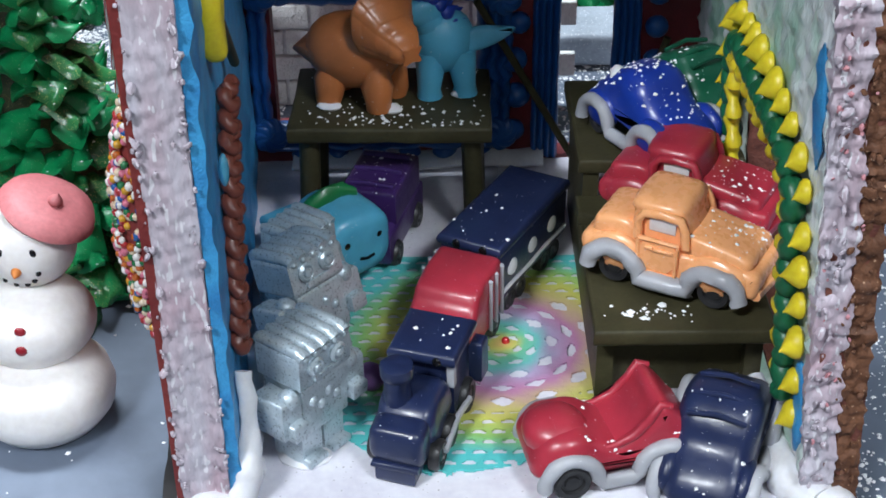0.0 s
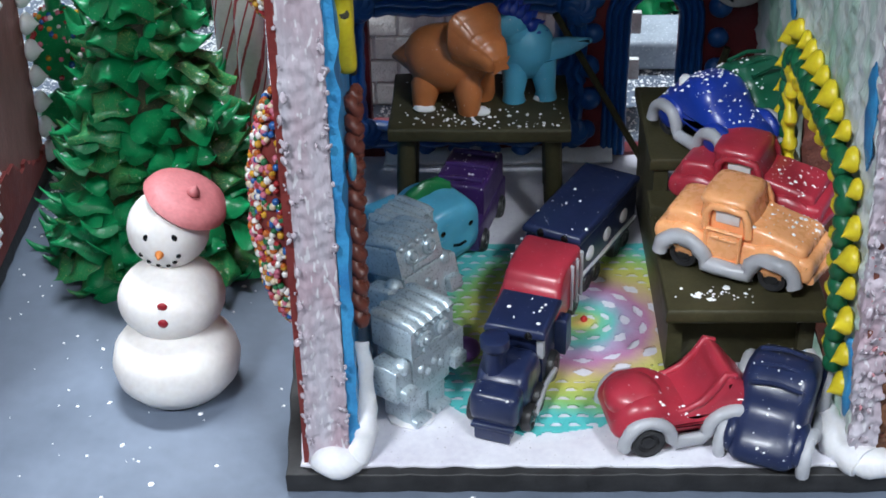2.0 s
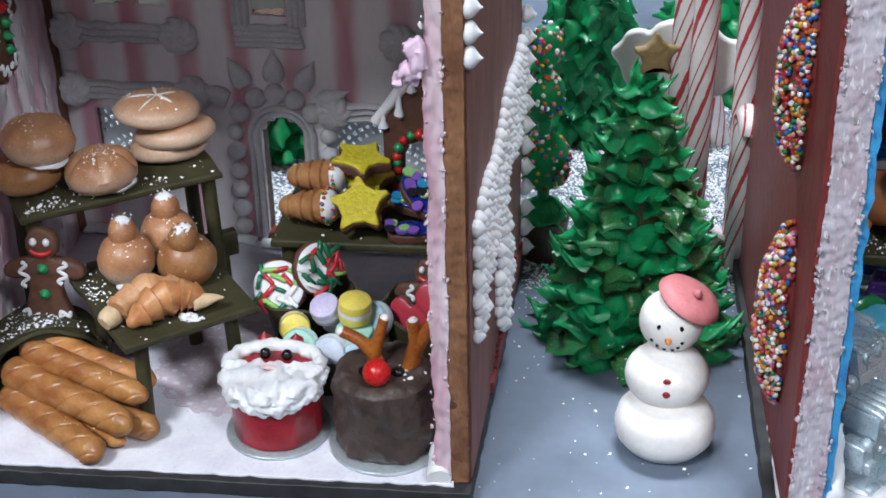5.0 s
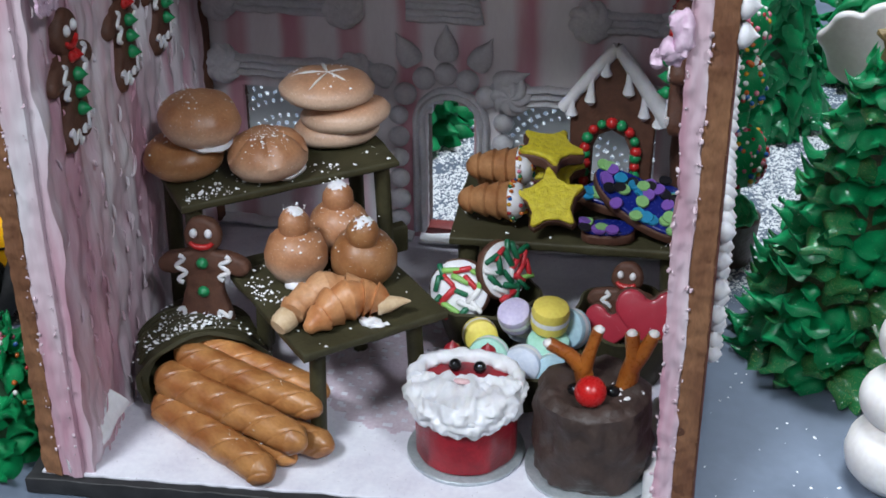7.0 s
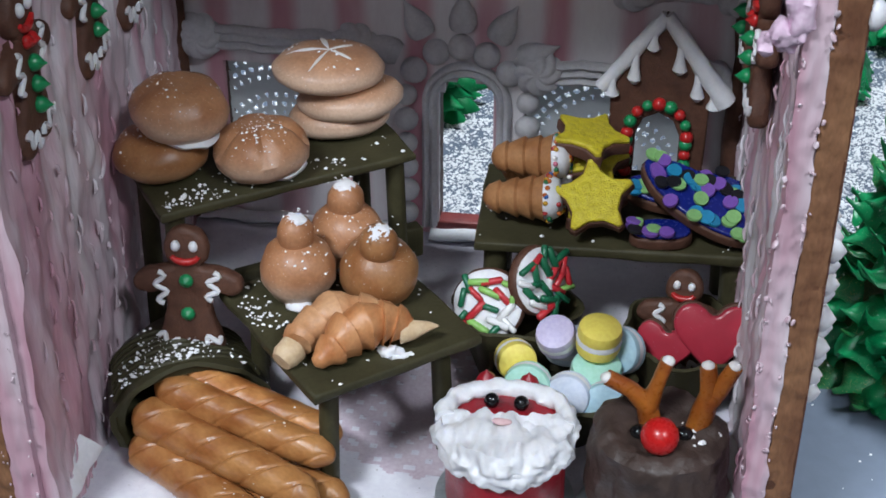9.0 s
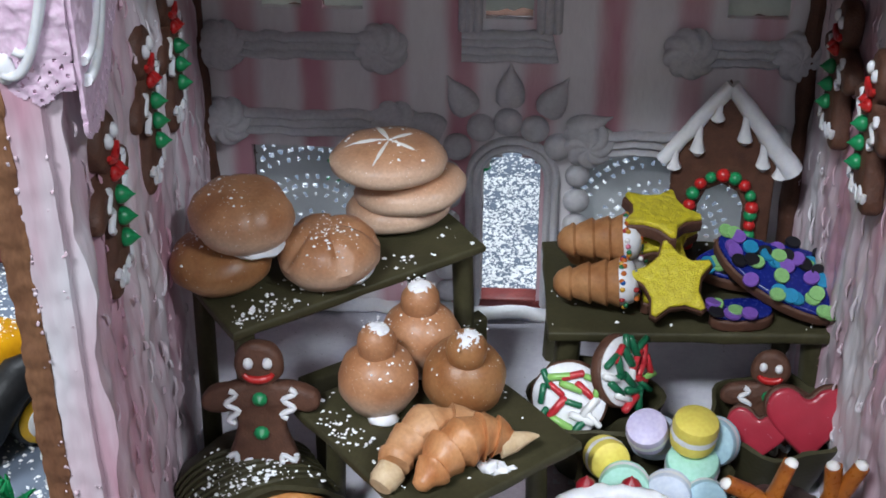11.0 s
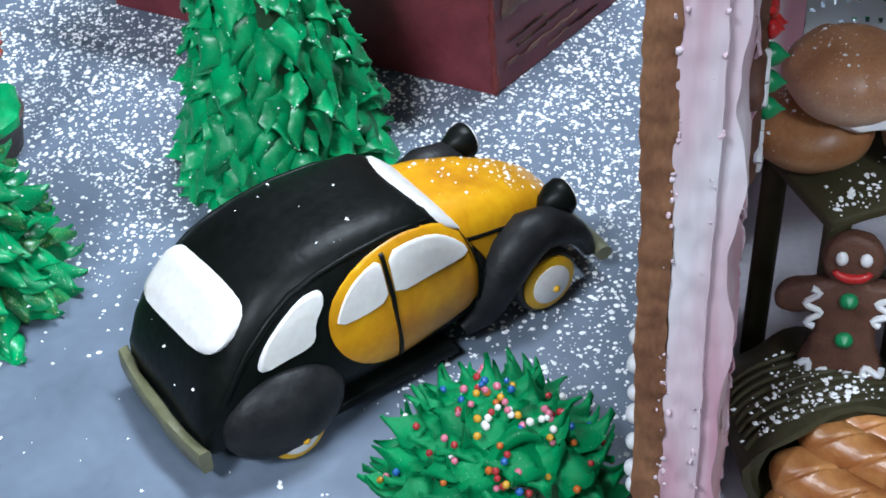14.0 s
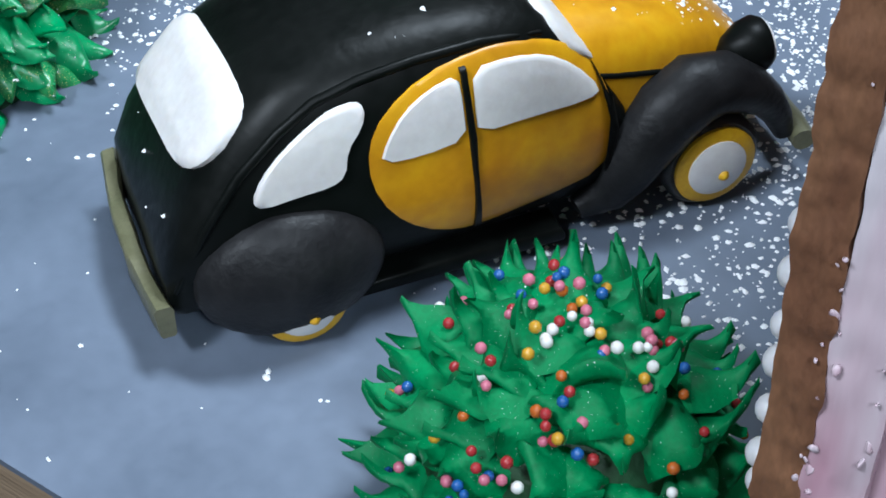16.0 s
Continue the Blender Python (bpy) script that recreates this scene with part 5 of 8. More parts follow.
# white brick house front seen through the toy shop window
bw = thing("white_brick_wall", "white textured brick wall behind the toy shop window", "wall", 0, 23.0, 0)
part("mortar", block((4.5, 0.35, 5), (11, 0.4, 10), 0.05), GREY_PIPED, bw, "pale grey mortar")
brick = mesh_of("brick", rough_up(block((0, 0, 0), (1.82, 0.3, 0.92), 0.07), 0.03, 0.2), BRICK_WHITE)
for j in range(10):
    for i in range(6):
        piece("brick", brick, bw, put(0.2 + i * 1.95 + (0.97 if j % 2 else 0), 0.1, 0.6 + j * 1.02))
step = thing("white_step", "low pale step on the ground behind the toy shop", "step", 11.7, 27.5, 0)
part("step_block", rough_up(block((0, 0, 0.7), (6, 3.0, 1.4), 0.3), 0.06, 0.8), PALE_STEP, step)


# ---- snowman ----
def snowman():
    ob = thing("snowman", "white fondant snowman wearing a dusty pink beret", "snowman", -3.95, 4.95, 0)
    bm = lathe([(1.1, 0.0), (1.55, 0.1), (1.87, 0.52), (1.96, 1.0), (1.84, 1.5), (1.5, 1.95), (0.9, 2.15)], 36)
    ball((-0.04, 0.55, 2.85), (1.63, 1.62, 1.2), 32, bm)
    ball((0.0, 1.15, 4.92), (1.24, 1.24, 1.22), 30, bm)
    part("body", bm, WHITE_FOND, ob, "smooth white fondant body")

    def at_head(ax, el, r=1.3):
        a, e = radians(ax), radians(el)
        d = Vector((math.sin(a) * math.cos(e), -math.cos(a) * math.cos(e), math.sin(e)))
        return Vector((0.0, 1.15, 4.92)) + d * (r - 0.05)

    for ax in (-22, 19):
        p = at_head(ax, 15, 1.26)
        part("eye", ball(p, (0.1, 0.05, 0.13), 10), BLACK_GLOSS, ob, "black sugar eye")
    part("nose", lathe([(0.15, 0), (0.13, 0.12), (0.03, 0.3)], 10, Matrix.Translation(at_head(-4, -8, 1.22)) @ put(0, 0, 0, rx=95)), plain("orange_nose", (0.62, 0.20, 0.04), 0.5), ob, "small orange nose")
    for ax, el in ((-36, -16), (-26, -27), (-12, -34), (5, -34), (16, -26), (22, -14)):
        part("mouth_dot", ball(at_head(ax, el, 1.26), 0.085, 8), BLACK_GLOSS, ob, "black mouth dot")
    for z, y in ((3.42, -0.86), (2.95, -1.04)):
        part("button", ball((-0.02, y, z), (0.16, 0.08, 0.15), 10), RED_CAKE, ob, "red button")
    m = put(0.56, 1.25, 5.74, rx=4, ry=27)
    hat = part("beret", rough_up(lathe([(0.7, -0.12), (1.18, -0.05), (1.3, 0.1), (1.2, 0.3), (0.8, 0.46), (0.3, 0.52)], 30, m), 0.05, 0.8), PINK_HAT, ob, "dusty pink fondant beret")
    part("pompom", kiss(0.2, 0.36, m @ put(0.1, -0.15, 0.5)), PINK_HAT, hat, "pink pompom")


snowman()


# ---- bakery: furniture ----
def leg(parent, x, y, z0, z1, r=0.3, lean=(0, 0)):
    part("leg", rough_up(tube([(x + lean[0], y + lean[1], z0), (x + lean[0] * 0.5, y + lean[1] * 0.5, (z0 + z1) / 2), (x, y, z1)], r, 8), 0.03, 0.5), OLIVE, parent)


def table(name, label, x, y, rz, w, d, top, thick=0.5, inset=0.6, r=0.3, floor=FLOOR):
    ob = thing(name, label, "table", x, y, floor, rz, group="olive tables")
    n = 10
    poly = [(-w / 2 + w * i / n, -d / 2) for i in range(n)] + [(w / 2, -d / 2 + d * i / n) for i in range(n)] + [(w / 2 - w * i / n, d / 2) for i in range(n)] + [(-w / 2, d / 2 - d * i / n) for i in range(n)]
    part("tabletop", rough_up(slab(poly, thick, 0.1, Matrix.Translation((0, 0, top - floor - thick))), 0.07, 1.1, x), OLIVE, ob)
    for a in (-1, 1):
        for b in (-1, 1):
            leg(ob, a * (w / 2 - inset), b * (d / 2 - inset), 0, top - floor - thick * 0.7, r, (a * 0.15, b * 0.1))
    return ob


def sugar_on(name, label, spots, size=0.055, seed=1):
    ob = new(name, flakes(spots, size, seed))
    return tagged(ob, label, "sugar", kind="stuff")


def scatter(x, y, rz, w, d, z, n, seed, clump=None):
    rr = random.Random(seed)
    c, s = math.cos(radians(rz)), math.sin(radians(rz))
    out = []
    for _ in range(n):
        if clump and rr.random() < 0.7:
            u, v = rr.gauss(clump[0], clump[2]), rr.gauss(clump[1], clump[3])
        else:
            u, v = rr.uniform(-w / 2, w / 2), rr.uniform(-d / 2, d / 2)
        if abs(u) < w / 2 - 0.1 and abs(v) < d / 2 - 0.1:
            out.append((x + u * c - v * s, y + u * s + v * c, z + 0.02))
    return out


BUN_T = (-27.15, 9.2, 36.2)
table("bun_table", "olive modelling-chocolate table holding stacked buns", *BUN_T, 8.4, 3.8, 8.0, 0.33, 0.55, 0.32)
sugar_on("sugar_dusting", "white sugar flakes on the bun table", scatter(*BUN_T, 8.4, 3.8, 8.0, 150, 4, (-3.2, -1.3, 0.7, 0.32)) + scatter(*BUN_T, 8.4, 3.8, 8.0, 30, 5, (1.5, -1.3, 0.7, 0.3)))
BRD_T = (-23.9, 5.05, 41.0)
table("bread_table", "low olive modelling-chocolate table with brioches and croissants", *BRD_T, 5.5, 6.2, 5.25, 0.34, 0.9, 0.3)
sugar_on("sugar_dusting", "white sugar flakes on the bread table", scatter(*BRD_T, 5.5, 6.2, 5.25, 95, 7, (-2.3, 1.0, 0.28, 1.0)) + scatter(*BRD_T, 5.5, 6.2, 5.25, 22, 8))
CK_T = (-16.35, 12.45, 2.5)
table("cookie_table", "long dark olive table displaying decorated cookies", *CK_T, 9.0, 5.3, 5.2, 0.38, 0.7, 0.4)
sugar_on("sugar_dusting", "a few white sugar flakes on the cookie table", scatter(*CK_T, 9, 5.3, 5.2, 40, 9))
# the slanted dark board behind the bread table
shelf = thing("serving_board", "dark olive board slanting behind the bread table", "board", -25.4, 9.4, 0.8, 36)
part("board_panel", rough_up(block((0, 0, 3.3), (6.5, 0.5, 1.2), 0.12), 0.04, 0.8), OLIVE, shelf)
for u in (-2.6, 2.6):
    leg(shelf, u, 0, 0, 2.9, 0.28)


# ---- bakery: bread ----
def dust(ob, bm, spread, n, seed, size=0.05, off=(0, 0)):
    """Sugar flakes dropped on the top of a shape."""
    tree, rr, sp = BVHTree.FromBMesh(bm), random.Random(seed), []
    cl = [(rr.gauss(0, spread * 0.5), rr.gauss(0, spread * 0.5)) for _ in range(4)]
    for _ in range(n):
        c = rr.choice(cl)
        h = tree.ray_cast(Vector((rr.gauss(c[0], spread * 0.35) + off[0], rr.gauss(c[1], spread * 0.35) + off[1], 9)), Vector((0, 0, -1)))
        if h[0]:
            sp.append(tuple(h[0]))
    if sp:
        sg = new("sugar_dusting", flakes(sp, size, seed))
        sg.parent = ob
        tagged(sg, "white sugar flakes", kind="stuff")


def bun(x, y, z, r, h, m, label, rz=0, tilt=(0, 0), cuts=5, cream=True, crease=0.12):
    ob = thing("bread_bun", label, "bun", x, y, z, rz, tilt[0], tilt[1], group="bread buns")

    def wave(a, zz):
        return 1 - (crease * max(0, math.cos(cuts * a)) ** 6 * (1 if zz > h * 0.55 else 0))

    prof = [(r * 0.45, 0), (r * 0.8, h * 0.08), (r * 0.97, h * 0.27), (r, h * 0.45), (r * 0.93, h * 0.65), (r * 0.75, h * 0.83), (r * 0.45, h * 0.95), (r * 0.15, h * (1.0 if cuts < 2 else 0.93))]
    bm = rough_up(lathe(prof, 44, wave=wave if cuts > 1 else None), 0.07, 0.9, x)
    dust(ob, bm, r * 0.75, 110, int(x * 10), 0.042)
    part("crust", bm, m, ob)
    if cream:
        part("icing_foot", rough_up(ball((0.25, -r * 0.35, 0.05), (r * 0.6, r * 0.5, 0.22), 16), 0.1, 0.4, y), PIPED, ob, "white icing under the bun")
    return ob


bun(-30.2, 7.85, 8.02, 1.46, 1.5, CRUST_DARK, "dark golden bread bun dusted with sugar on the table", 10, cuts=0, cream=False)
bun(-29.6, 7.95, 9.42, 1.5, 1.68, CRUST, "creased golden bread bun stacked on another bun", 30, (4, 6), cuts=4, crease=0.1)
bun(-27.12, 8.25, 8.05, 1.48, 1.68, CRUST, "creased golden bread bun beside the stack", 80, (-4, 0), cuts=5, crease=0.3)


def loaf(x, y, z, r, rz, tilt, label, top=False):
    ob = thing("flat_loaf", label, "bread", x, y, z, rz, *tilt, group="flat loaves")
    prof = [(0.5, 0), (0.84, 0.1), (0.98, 0.35), (1.0, 0.62), (0.9, 0.95), (0.62, 1.2), (0.2, 1.28)]
    bm = lathe([(r * a, b * 0.78) for a, b in prof], 40, Matrix.Diagonal((1.12, 0.9, 1, 1)))
    bm = rough_up(bm, 0.08, 1.1, z)
    dust(ob, bm, r * 0.7, 40, int(z * 10))
    part("crust", bm, CRUST, ob)
    if top:
        for k in range(5):
            a = radians(20 + 36 * k)
            p = [Vector((0, 0.1, 1.12)).lerp(Vector((math.cos(a) * r * 0.85, math.sin(a) * r * 0.7 * (-1 if k % 2 else 1), 1.0)), t / 5) for t in range(6)]
            p = [Vector((q.x, q.y, 1.0 - 0.27 * (q.xy.length / r) ** 2)) for q in p]
            part("score", tube(p, [0.03, 0.07, 0.1, 0.1, 0.07, 0.02], 6, flat=0.5), WHITE_FOND, ob, "floury score mark")
    return ob


loaf(-25.4, 11.5, 8.02, 1.5, 30, (0, 0), "flat round loaf at the bottom of a stack")
loaf(-25.0, 11.45, 8.68, 1.56, 10, (-3, -5), "flat round loaf in the middle of a stack")
loaf(-25.7, 11.4, 9.72, 1.62, 25, (4, 3), "scored flat loaf on top of a stack", True)


def brioche(x, y, z, k, m, label, tilt=(0, 0)):
    ob = thing("brioche", label, "brioche", x, y, z, 0, *tilt, group="brioches")
    bm = rough_up(lathe([(0.5 * k, 0), (1.0 * k, 0.15), (1.28 * k, 0.6), (1.3 * k, 1.05), (1.1 * k, 1.5), (0.7 * k, 1.85), (0.3 * k, 1.95)], 32), 0.05, 0.8, x)
    dust(ob, bm, 0.8, 45, int(x * 7), 0.035)
    part("crust", bm, m, ob)
    part("top_knob", rough_up(lathe([(0.4 * k, 1.5), (0.56 * k, 1.72), (0.65 * k, 2.05), (0.62 * k, 2.32), (0.46 * k, 2.56), (0.25 * k, 2.69), (0.03, 2.73)], 24), 0.03, 0.6, y), m, ob, "round brioche knob")
    part("icing_foot", rough_up(ball((0.2, -0.75, 0.08), (0.45, 0.4, 0.2), 12), 0.1, 0.3), PIPED, ob, "white icing foot")
    rr = random.Random(int(x * 9))
    cap = lathe([(0.40 * k, 2.58), (0.3 * k, 2.675), (0.17 * k, 2.735), (0.03, 2.755)], 20)
    rough_up(cap, 0.06, 0.16, x)
    part("powder_cap", cap, ICING, ob, "white powdered sugar on the knob")
    sg = new("sugar_cap", flakes([(rr.gauss(0, 0.22) * k, rr.gauss(0, 0.22) * k, 2.7) for _ in range(60)], 0.035, 2))
    sg.parent = ob
    tagged(sg, "sugar dust on the knob", kind="stuff")
    return ob


brioche(-25.55, 5.85, 5.25, 0.88, CRUST, "golden brioche with a sugared knob")
brioche(-23.2, 6.4, 5.25, 0.92, CRUST_DARK, "dark golden brioche leaning on the bread table", (16, 4))
brioche(-24.5, 8.0, 5.25, 0.9, CRUST, "brown brioche behind the others")


def croissant(a, b, c, r, m, label, tips, seed, turns=3.6):
    """A rolled crescent from a over b to c, each turn of the dough stepping up on the last."""
    A, B, C = Vector(a), Vector(b), Vector(c)
    ob = thing("croissant", label, "croissant", *b[:2], 5.25, group="croissants")
    o = Vector((b[0], b[1], 5.0))
    K = B * 2 - (A + C) / 2
    n = 84
    pts, rad = [], []
    for i in range(n + 1):
        t = i / n
        p = A * (1 - t) ** 2 + K * 2 * t * (1 - t) + C * t * t
        f = math.sin(math.pi * (0.06 + 0.88 * t)) ** 0.8
        u = abs(t - 0.5) * 2
        st = (u * turns) % 1.0
        e = tips[0] + (tips[1] - tips[0]) * t
        r_ = r * (e + (1 - e) * f) * (1.0 + 0.3 * (0.5 - st))
        pts.append(p - o)
        rad.append(max(0.05, r_ * min(1, (i + 0.4) / 2, (n - i + 0.4) / 2)))
    bm = tube(pts, rad, 22)
    part("pastry", rough_up(rough_up(bm, 0.12, 0.9, seed), 0.04, 0.3, seed), m, ob)
    return ob


CROIS = mat("croissant_crust", (0.60, 0.29, 0.125), (0.44, 0.155, 0.05), 0.9, 0.42, 0.2, 0.12, stretch=(1.6, 1, 1))
CROIS_P = mat("pale_croissant_crust", (0.58, 0.32, 0.165), (0.47, 0.21, 0.085), 0.9, 0.45, 0.2, 0.12)
PASTRY = mat("pale_pastry", (0.66, 0.50, 0.32), (0.58, 0.40, 0.23), 0.4, 0.5, 0.3)
front = croissant((-24.15, 1.95, 5.3), (-23.0, 3.35, 5.8), (-21.75, 3.65, 5.55), 0.64, CROIS, "orange-brown croissant with a pale tip", (0.08, 0.4), 1, 3.0)
part("tip", rough_up(tube([(0.95, 0.2, 0.6), (1.35, 0.33, 0.6), (1.75, 0.5, 0.62), (2.0, 0.62, 0.6)], [0.4, 0.3, 0.15, 0.03], 12, flat=0.7), 0.05, 0.3), PASTRY, front, "pale twisted pastry tip")
back = croissant((-24.85, 2.6, 5.42), (-24.0, 4.05, 5.7), (-22.3, 4.35, 5.5), 0.58, CROIS_P, "pale golden croissant lying beside another", (0.55, 0.2), 4, 2.4)
end = [(0.3, 0.5), (0.4, 0.3), (0.44, 0.0), (0.42, -0.1), (0.33, -0.1), (0.28, 0.1), (0.24, 0.34), (0.05, 0.36)]
part("tip", rough_up(lathe(end, 20, put(-0.92, -1.62, 0.42, rx=-72, rz=-28) @ Matrix.Rotation(math.pi, 4, "X")), 0.06, 0.4), PASTRY, back, "hollow rolled pastry end")
cr = thing("icing_lump", "crumbly white icing under the croissants", "icing", -22.1, 3.2, 5.25)
part("lump", rough_up(rough_up(ball((0, 0, 0.04), (0.5, 0.22, 0.16), 22), 0.2, 0.25), 0.1, 0.1), PIPED, cr)


# basket lying on its side with baguettes
def bread_bag():
    ob = thing("bread_basket", "olive basket lying on its side, full of baguettes", "basket", -28.6, 3.7, FLOOR, 27)
    # local: x across the mouth, -y out of the mouth
    n, rings = 30, []
    for layer, (y, k, th) in enumerate(((-0.15, 1.0, 0), (-0.3, 1.03, 0), (-0.25, 1.1, 0), (0.2, 1.08, 0), (1.3, 1.04, 0), (2.4, 0.95, 0), (3.2, 0.75, 0), (3.5, 0.4, 0))):
        rings.append([(2.2 * k * math.cos(a) * (1 + 0.03 * math.sin(a * 9)), y + 0.12 * math.sin(a * 5), max(0.0, 1.25 + (1.7 if math.sin(a) > 0 else 1.25) * k * math.sin(a))) for a in (2 * math.pi * i / n for i in range(n))])
    inner = [[(2.2 * k * math.cos(a), y, max(0.12, 1.25 + (1.55 if math.sin(a) > 0 else 1.1) * k * math.sin(a))) for a in (2 * math.pi * i / n for i in range(n))] for y, k in ((3.2, 0.4), (2.9, 0.65), (2.2, 0.8), (1.0, 0.92), (-0.1, 0.93))]
    bm = bmesh.new()
    skin(bm, inner + rings)
    part("basket_shell", rough_up(bm, 0.1, 0.9), OLIVE, ob)
    rr = random.Random(2)
    for k in range(8):
        y = 0.15 + 0.28 * k
        part("rib", tube([(2.4 * (1 - 0.012 * k) * math.cos(a), y + 0.1 * math.sin(a * 3), 1.25 + 1.87 * (1 - 0.012 * k) * math.sin(a)) for a in (math.pi * (0.12 + 0.76 * i / 12) for i in range(13))], 0.07, 6), OLIVE, ob)
    sg = new("sugar_dusting", flakes([((2.45 * math.cos(a)), y, 1.28 + 1.9 * math.sin(a)) for a, y in ((rr.gauss(1.75, 0.42), min(2.0, abs(rr.gauss(0.2, 0.9)))) for _ in range(200))], 0.055, 3))
    sg.parent = ob
    tagged(sg, "white sugar flakes", kind="stuff")
    return ob


bread_bag()


def baguette(a, b, r, label):
    A, B = Vector(a), Vector(b)
    d = B - A
    ob = thing("baguette", label, "baguette", *a, math.degrees(math.atan2(d.y, d.x)), 0, -math.degrees(math.asin(d.z / d.length)), group="baguettes")
    L = d.length
    n = 190
    bm = bmesh.new()
    rings = []
    for i in range(n + 1):
        t = i / n
        x = L * t
        e = min(1, x / 0.5 + 0.05) ** 0.5 * min(1, max(0.0, (L - x) / 0.5) + 0.01) ** 0.5 * (1.08 - 0.14 * t * t)
        sway = 0.1 * math.sin(t * 3.1 + r * 40)
        ring = []
        for k in range(72):
            q = 2 * math.pi * k / 72
            # slashes wind slantwise over the crust and stand up on one side
            w = (x * 0.95 + q / (2 * math.pi) * 3.0) % 1.0
            top = 0.5 + 0.5 * math.sin(q)
            lip = (0.06 * (1 - w) ** 3 - 0.13 * max(0.0, 1 - abs(w - 0.92) / 0.08)) * (0.15 + 0.85 * top)
            g = max(0.06, r * e) * (1 + lip)
            ring.append((x, g * math.cos(q) + sway, g * math.sin(q)))
        rings.append(ring)
    skin(bm, rings)
    rough_up(bm, 0.06, 1.1, r * 50)
    dust(ob, bm, 0.5, 10, int(L * 10), 0.04, (L * 0.7, 0))
    part("crust", bm, BAGUETTE, ob)


BG = "twisted golden baguette sticking out of the basket"
for a, b, r in (((-30.0, 2.75, 1.45), (-24.85, -0.85, 1.36), 0.6), ((-30.0, 3.1, 2.35), (-23.85, 0.0, 2.2), 0.6), ((-29.6, 3.6, 2.95), (-23.6, 1.6, 2.6), 0.52), ((-28.9, 4.1, 2.95), (-23.6, 2.6, 2.6), 0.52), ((-28.9, 3.4, 1.4), (-23.15, 1.1, 1.38), 0.55), ((-29.0, 2.9, 1.25), (-24.3, 0.3, 1.25), 0.45)):
    baguette(a, b, r, BG)


# ---- gingerbread men ----
GB = smooth_poly([(0.32, 1.15), (0.62, 1.35), (0.72, 1.8), (0.5, 2.3), (0.0, 2.48), (-0.5, 2.3), (-0.72, 1.8), (-0.62, 1.35), (-0.32, 1.15), (-1.0, 1.12), (-1.62, 0.85), (-1.72, 0.4), (-1.3, 0.2), (-0.72, 0.35), (-0.68, -0.2),
                  (-0.85, -0.85), (-1.05, -1.4), (-0.9, -1.8), (-0.4, -1.85), (0.0, -1.25), (0.4, -1.85), (0.9, -1.8), (1.05, -1.4), (0.85, -0.85), (0.68, -0.2), (0.72, 0.35), (1.3, 0.2), (1.72, 0.4), (1.62, 0.85), (1.0, 1.12)], 2)
GREEN_BTN = plain("green_icing_button", (0.012, 0.26, 0.09), 0.35)
RED_LINE = plain("red_icing_line", (0.52, 0.02, 0.02), 0.3)


def zigzag(a, b, n, w):
    A, B = Vector(a), Vector(b)
    d = (B - A).normalized()
    nn = Vector((-d.y, d.x))
    out = []
    for i in range(n * 8 + 1):
        p = A.lerp(B, i / (n * 8)) + nn * w * math.sin(i * math.pi / 4)
        out.append((p.x, p.y, 0))
    return out


def gingerbread_man(label, m, k=1.0, category="gingerbread man", bow=False):
    ob = new("gingerbread_man")
    ob.matrix_world = Matrix.Translation(m.translation * CM) @ m.to_quaternion().to_matrix().to_4x4()
    tagged(ob, label, category, "gingerbread men")
    S = Matrix.Scale(k, 4)
    part("biscuit", rough_up(slab(GB, 0.55, 0.18, S), 0.05, 0.4), GINGER_DARK, ob, "dark gingerbread biscuit")
    up = S @ Matrix.Translation((0, 0, 0.55))
    for x in (-0.27, 0.27):
        part("eye", ball((0, 0, 0), (0.15, 0.19, 0.12), 10, m=up @ put(x, 1.88, 0.02)), PIPED, ob, "white icing eye")
    part("smile", tube([up @ Vector((0.42 * math.sin(a), 1.62 - 0.26 * math.cos(a), 0.03)) for a in (-1.3 + 2.6 * i / 10 for i in range(11))], [0.07 + 0.05 * math.sin(math.pi * i / 10) for i in range(11)], 8), RED_LINE, ob, "red icing smile")
    if bow:
        part("bow", kiss(0.2, 0.32, up @ put(0.12, 1.02, -0.02), kiss(0.19, 0.28, up @ put(-0.16, 1.06, -0.02))), RED_LINE, ob, "red icing bow")
    for y in (0.45, -0.1, -0.65) if bow else (0.75, -0.35):
        part("button", kiss(0.22, 0.42 if bow else 0.3, up @ put(0, y, -0.02)), GREEN_BTN, ob, "green icing button")
    for a, b in (((-0.85, 1.0), (-0.72, -0.05)), ((0.85, 1.05), (0.75, 0.1)), ((-0.95, -1.15), (-0.1, -1.55)), ((0.12, -1.5), (0.95, -1.1))):
        part("squiggle", tube([up @ Vector(p) for p in zigzag(a, b, 2, 0.17)], 0.085, 7), PIPED, ob, "white icing squiggle")
    return ob


def upright(x, y, z, rz=0, lean=0):
    """Face towards -y, leaning back."""
    return put(x, y, z, rz=rz) @ put(0, 0, 0, rx=90 - lean)


gingerbread_man("smiling gingerbread man standing on the bread basket", upright(-28.85, 5.55, 5.02, 4, 8), 1.0)
gingerbread_man("gingerbread man half hidden in a basket", upright(-13.95, 9.2, 2.9, -8, 12), 0.85)
for y, z in ((1.55, 14.05), (6.8, 13.75), (11.0, 13.35)):
    gingerbread_man("gingerbread man with a red bow stuck to the pink icing wall", put(-31.42 - 0.078 * y, y, z, rz=94) @ put(0, 0, 0, rx=90), 1.06, bow=True)
for y, z in ((7.2, 13.5), (11.8, 12.9)):
    gingerbread_man("gingerbread man with a red bow stuck to the pink icing wall", put(-12.34, y, z, rz=-89) @ put(0, 0, 0, rx=90), 1.02, bow=True)


